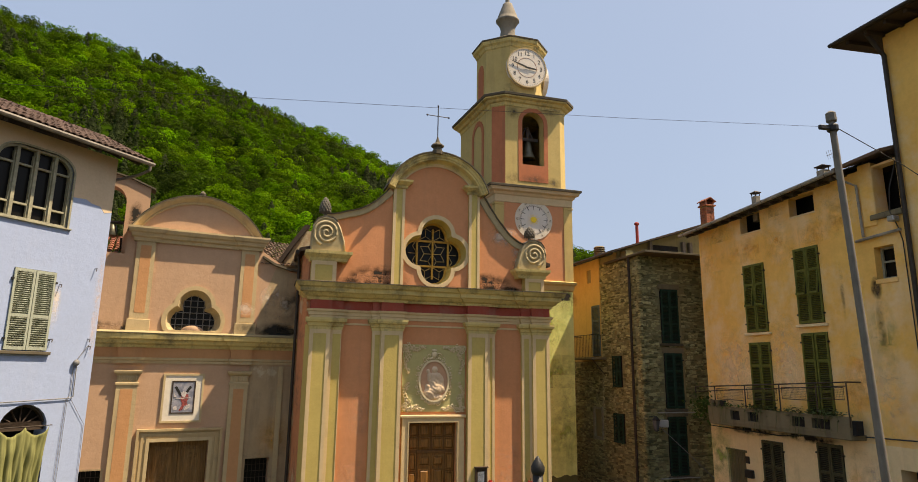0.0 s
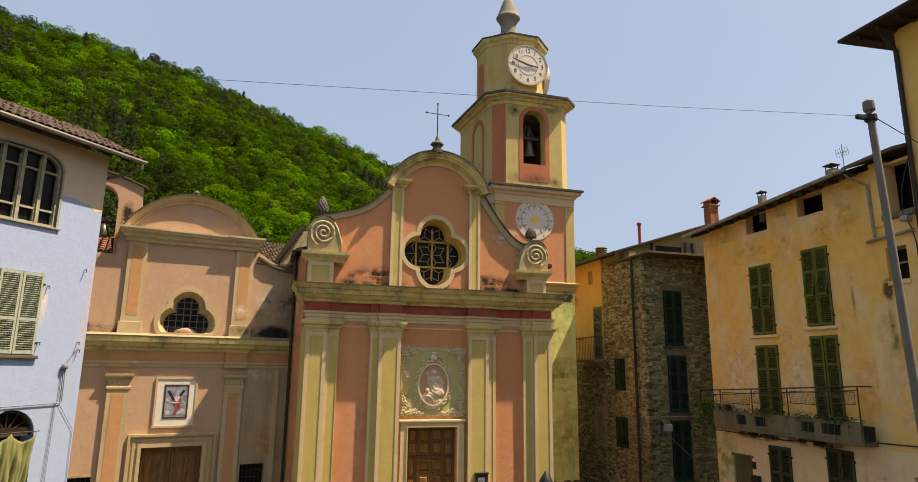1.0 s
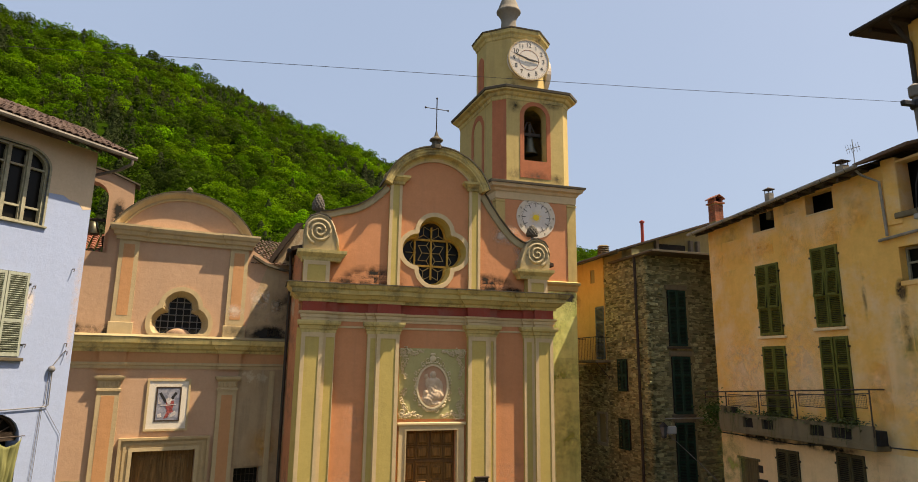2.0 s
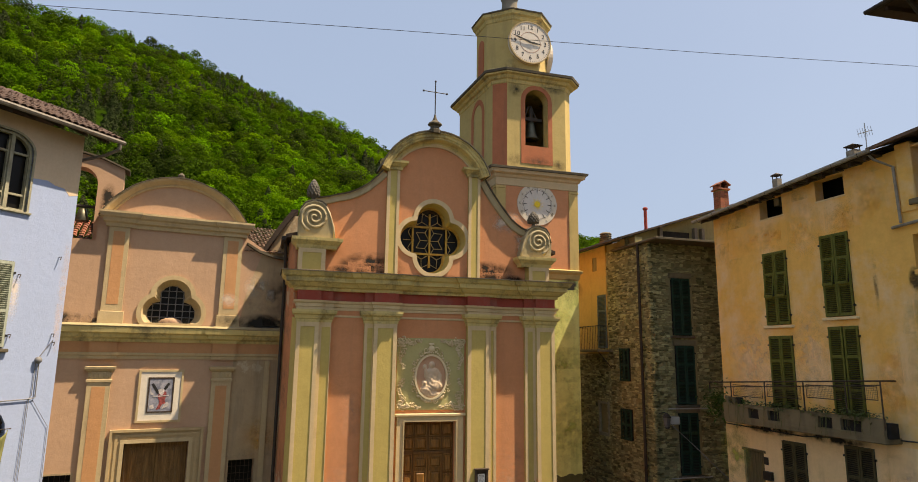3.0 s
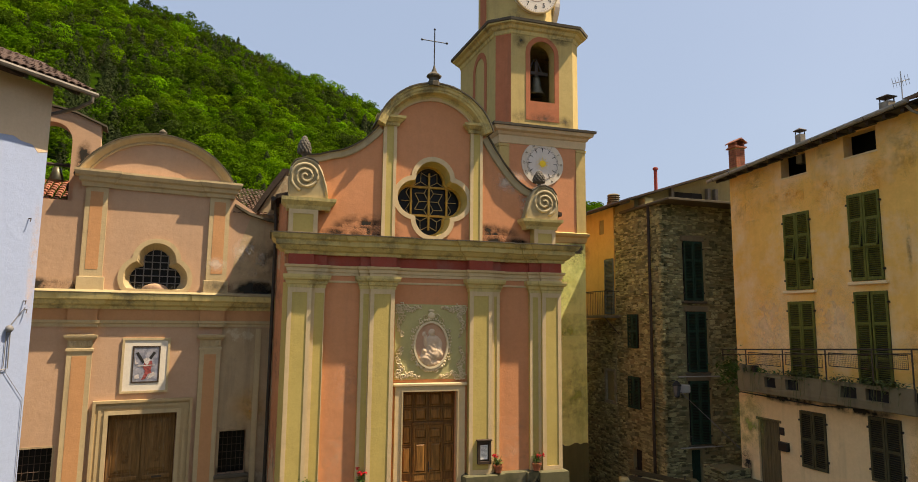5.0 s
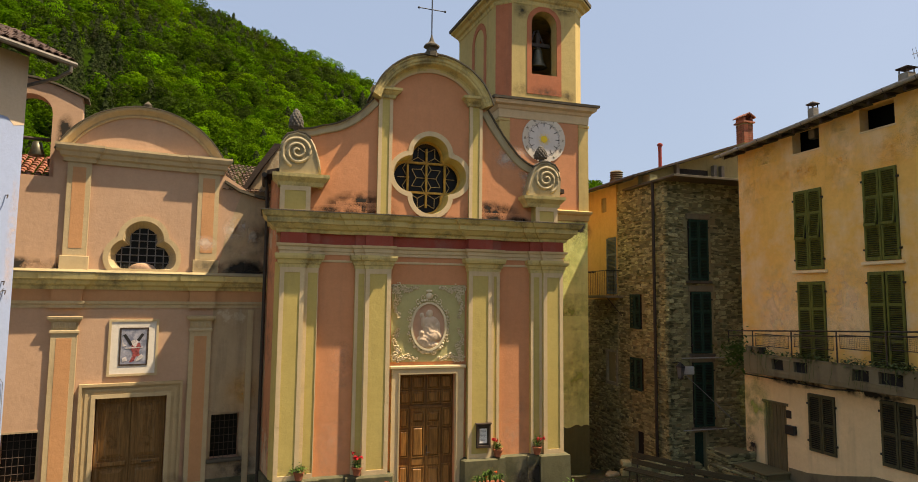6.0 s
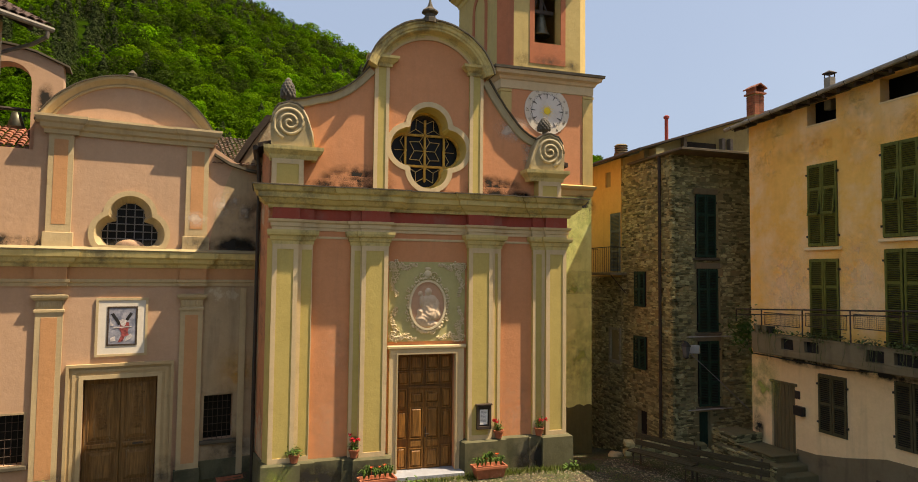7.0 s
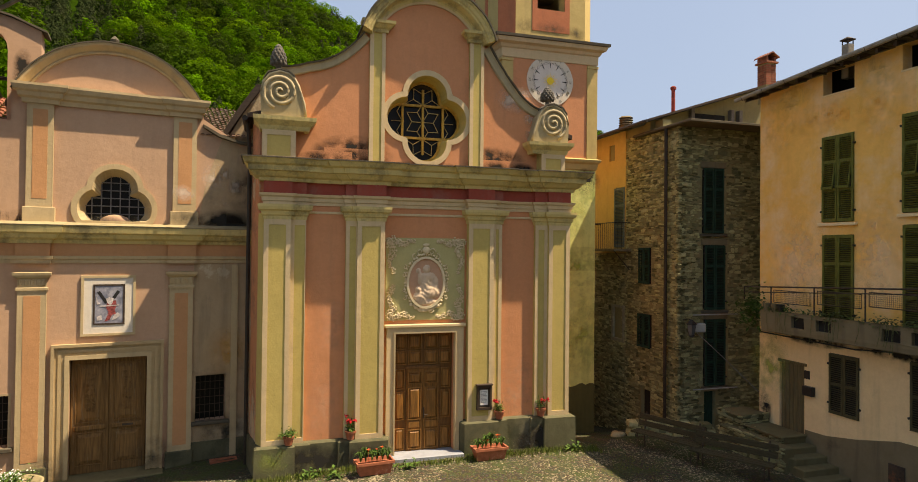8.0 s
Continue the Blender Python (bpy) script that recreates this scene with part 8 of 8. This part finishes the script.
# ---- pieces: rubble stones, eave tiles, pebbles, grass ----
def stone_mesh(seed):
    r = random.Random(seed)
    bm = B()
    n = 7 + seed % 3
    pts = []
    for i in range(n):
        a = 2 * math.pi * (i + r.uniform(-0.3, 0.3)) / n
        c, s_ = math.cos(a), math.sin(a)
        k = 0.53 / max(abs(c), abs(s_)) * 0.6 + 0.53 * 0.45
        k *= r.uniform(0.82, 1.1)
        pts.append((c * k, s_ * k))
    top = r.uniform(-0.035, -0.012)
    loft(bm, [[(x, 0.06, z) for x, z in pts], [(x, 0.0, z) for x, z in pts], [(x * 0.84, top + r.uniform(-0.012, 0.012), z * 0.8) for x, z in pts]])
    bmesh.ops.recalc_face_normals(bm, faces=bm.faces)
    me = bpy.data.meshes.new("stone")
    bm.to_mesh(me)
    bm.free()
    me.materials.append(STONE)
    return me


STONE_MESHES = [stone_mesh(i) for i in range(16)]


def rubble(width, z0, z1, holes, rng):
    """Courses of uneven stones: (x, z, w, h) of each."""
    out = []
    z = z0
    while z < z1:
        h = rng.choice((0.035, 0.045, 0.06, 0.075, 0.1, 0.14)) * rng.uniform(0.85, 1.15)
        x = rng.uniform(-0.1, 0.0)
        while x < width:
            w = max(h * 0.9, rng.uniform(0.07, 0.26) if rng.random() < 0.85 else rng.uniform(0.24, 0.42))
            sag = 0.07 * noise.noise(Vector((x * 0.9, z * 0.5, 1.7)))
            cx, cz = x + w / 2, z + h / 2 + sag + rng.uniform(-0.012, 0.012)
            pieces = [(cx, cz, w, h * rng.uniform(0.8, 1.12))]
            if h > 0.11 and rng.random() < 0.5:
                pieces = [(cx, cz - h * 0.24, w, h * 0.46), (cx + rng.uniform(-0.02, 0.02), cz + h * 0.26, w * 0.95, h * 0.44)]
            for px, pz, pw, ph in pieces:
                clear = all(not (px + pw / 2 > a[0][0] and px - pw / 2 < a[1][0] and pz + ph / 2 > a[0][1] and pz - ph / 2 < a[2][1]) for a in holes)
                if clear and 0 <= px <= width and rng.random() > 0.06:
                    out.append((min(max(px, pw / 2), width - pw / 2), pz, pw * rng.uniform(0.9, 1.04), ph))
            x += w
        z += h
    return out


def lay_stones(parent, base, stones, core, near, rng):
    """near: the stones that are parts of their own; the rest is one joined mesh."""
    rest_v, rest_f = [], []
    count = 0
    for x, z, w, h in stones:
        me = STONE_MESHES[int(rng.random() * 16)]
        m = base @ pose(x, rng.uniform(-0.015, 0.015), z, rng.uniform(-4, 4), rng.uniform(-7, 7), rng.uniform(-4, 4)) @ Matrix.Diagonal((w, 1.0, h, 1.0))
        if near(x, z) and count < 300:
            ob = new("stone", me)
            ob.parent = core
            ob.matrix_basis = m
            count += 1
        else:
            k = len(rest_v)
            rest_v += [m @ v.co for v in me.vertices]
            rest_f += [[k + i for i in p.vertices] for p in me.polygons]
    if not rest_v:
        return None
    me = bpy.data.meshes.new("rubble")
    me.from_pydata(rest_v, [], rest_f)
    me.materials.append(STONES)
    ob = new("rubble", me)
    ob.parent = core
    return tagged(ob, "brown rubble stones", kind="stuff")


rs = random.Random(77)
front_core = next(o for o in stone_house.children if o.name.startswith("front_core"))
side_core = next(o for o in stone_house.children if o.name.startswith("side_core"))
fh = FR_H + [rect(0.9, 1.9, 8.0, 8.32), rect(0.95, 1.95, 5.5, 5.82), rect(0.95, 1.95, 3.1, 3.42)]
lay_stones(stone_house, pose(0, 0.06, 0), rubble(FW, -1.5, 9.45, fh, rs), front_core, lambda x, z: x < 2.0 and 1.0 < z < 7.0, rs)
flip = side_m @ pose(0, 0, 0)
lay_stones(stone_house, flip, rubble(SD + 0.4, -2.0, 9.45, SIDE_H, rs), side_core, lambda x, z: x < 2.4 and 1.0 < z < 7.0, rs)
alley_low = next(o for o in alley_house.children if o.name.startswith("lower_wall"))
lay_stones(alley_house, side_m, rubble(4.0, -2.4, 5.25, [rect(0.1, 0.8, 2.1, 3.3)], rs), alley_low, lambda x, z: False, rs)

cheek = next(o for o in steps.children if o.name.startswith("cheek_wall"))
face = Matrix(((0, 1, 0, -1.27), (1, 0, 0, -0.5), (0, 0, 1, 0), (0, 0, 0, 1)))
lay_stones(steps, face, rubble(2.4, -0.55, 0.33, [], rs), cheek, lambda x, z: True, rs)
for name_, x, y, wide, top in (("landing", -0.83, 0.0, 1.3, 0.4), ("upper_block", -0.97, 1.3, 1.0, 0.68)):
    core = next(o for o in steps.children if o.name.startswith(name_))
    lay_stones(steps, Matrix(((0, 1, 0, x), (1, 0, 0, y), (0, 0, 1, 0), (0, 0, 0, 1))), rubble(wide, -0.6, top, [], rs), core, lambda x, z: True, rs)
block = next(o for o in steps.children if o.name.startswith("upper_block"))
lay_stones(steps, pose(-0.95, 1.28, 0), rubble(0.9, 0.45, 0.7, [], rs), block, lambda x, z: True, rs)

# tiles of the white house's eave: each its own piece
wroof = next(o for o in white_house.children if o.name.startswith("roof"))
rng = random.Random(9)
one = B()
ends = []
for s, rr, up in ((0.0, 0.088, 0.022), (0.43, 0.072, 0.0)):
    ends.append([(rr * math.cos(math.pi * k / 5), s, rr * 0.75 * math.sin(math.pi * k / 5) + up) for k in range(6)] + [((rr - 0.018) * math.cos(math.pi * k / 5), s, (rr * 0.75 - 0.018) * math.sin(math.pi * k / 5) + up) for k in range(5, -1, -1)])
loft(one, ends)
bmesh.ops.recalc_face_normals(one, faces=one.faces)
tile_me = bpy.data.meshes.new("tile")
one.to_mesh(tile_me)
one.free()
tile_me.materials.append(TILE)
slope = math.degrees(math.atan2(1.23, 2.52))
for r in range(7):
    for i in range(42):
        ob = new("tile", tile_me)
        ob.parent = wroof
        x = 0.55 - 0.18 * i + rng.uniform(-0.012, 0.012)
        s = 0.37 * r - 0.05 + rng.uniform(-0.02, 0.02)
        ob.matrix_basis = pose(x, -0.62 + s * math.cos(radians(slope)), 10.71 + s * math.sin(radians(slope)), slope + 2 + rng.uniform(-1.5, 1.5), rng.uniform(-2, 2), rng.uniform(-2, 2))

# pebbles set in the square
rng = random.Random(15)
vs, fs = [], []
base_v = [(-1, -0.6, 0), (0, -1, 0), (1, -0.6, 0), (1, 0.6, 0), (0, 1, 0), (-1, 0.6, 0), (-0.5, 0, 0.8), (0.5, 0, 0.8)]
base_f = [(0, 1, 6), (1, 7, 6), (1, 2, 7), (2, 3, 7), (3, 4, 7), (4, 6, 7), (4, 5, 6), (5, 0, 6)]
for _ in range(30000):
    x, y = rng.uniform(-6.5, 9.0), rng.uniform(-6.0, 0.2)
    if y > -0.35 and abs(x) < 4.3:
        continue
    if noise.noise(Vector((x * 0.7, y * 0.7, 3.0))) > 0.22:
        continue
    s, a = rng.uniform(0.02, 0.043), rng.uniform(0, 6.283)
    z = ground_z(x, y) + 0.02 * noise.noise(Vector((x, y, 0)) * 0.9)
    k = len(vs)
    ca, sa = math.cos(a) * s, math.sin(a) * s
    vs += [(x + px * ca - py * sa, y + px * sa + py * ca, z - 0.01 + pz * s * 0.55) for px, py, pz in base_v]
    fs += [[k + i for i in f] for f in base_f]
me = bpy.data.meshes.new("pebbles")
me.from_pydata(vs, [], fs)
me.materials.append(PEBBLE)
tagged(new("pebbles", me), "small rounded paving pebbles set in the square", "pebbles", kind="stuff")

vs, fs = [], []
for _ in range(16000):
    if rng.random() < 0.45:
        x = rng.uniform(-4.6, 4.8)
        y = -0.42 - abs(rng.gauss(0, 0.2))
        if abs(x) < 1.0 and y > -0.6:
            continue
        h = rng.uniform(0.05, 0.17)
    else:
        x, y = rng.uniform(-6.5, 7.5), rng.uniform(-6, -0.4)
        if noise.noise(Vector((x * 0.7, y * 0.7, 3.0))) < 0.12:
            continue
        h = rng.uniform(0.02, 0.07)
    z = ground_z(x, y) - 0.01
    a, l = rng.uniform(0, 6.283), rng.uniform(0.01, 0.05)
    k = len(vs)
    w = 0.008
    vs += [(x - w * math.sin(a), y + w * math.cos(a), z), (x + w * math.sin(a), y - w * math.cos(a), z), (x + l * math.cos(a), y + l * math.sin(a), z + h)]
    fs.append((k, k + 1, k + 2))
me = bpy.data.meshes.new("grass")
me.from_pydata(vs, [], fs)
me.materials.append(GRASS)
tagged(new("grass", me), "short green grass and weeds along the plinth", "grass", kind="stuff")
for x, y, n in ((-2.9, -0.62, 60), (-0.6, -0.85, 40), (-2.4, -0.9, 40), (4.0, -0.6, 50), (-9.2, 0.3, 90)):
    bm = tuft(B(), (0, 0, 0.08), n, 0.13, (0.13, 0.07, 0.06), rng)
    whole("weed", bm, LEAF, "leafy green weed at the foot of the wall", "weed", pose(x, y, ground_z(x, y)), group="weeds")
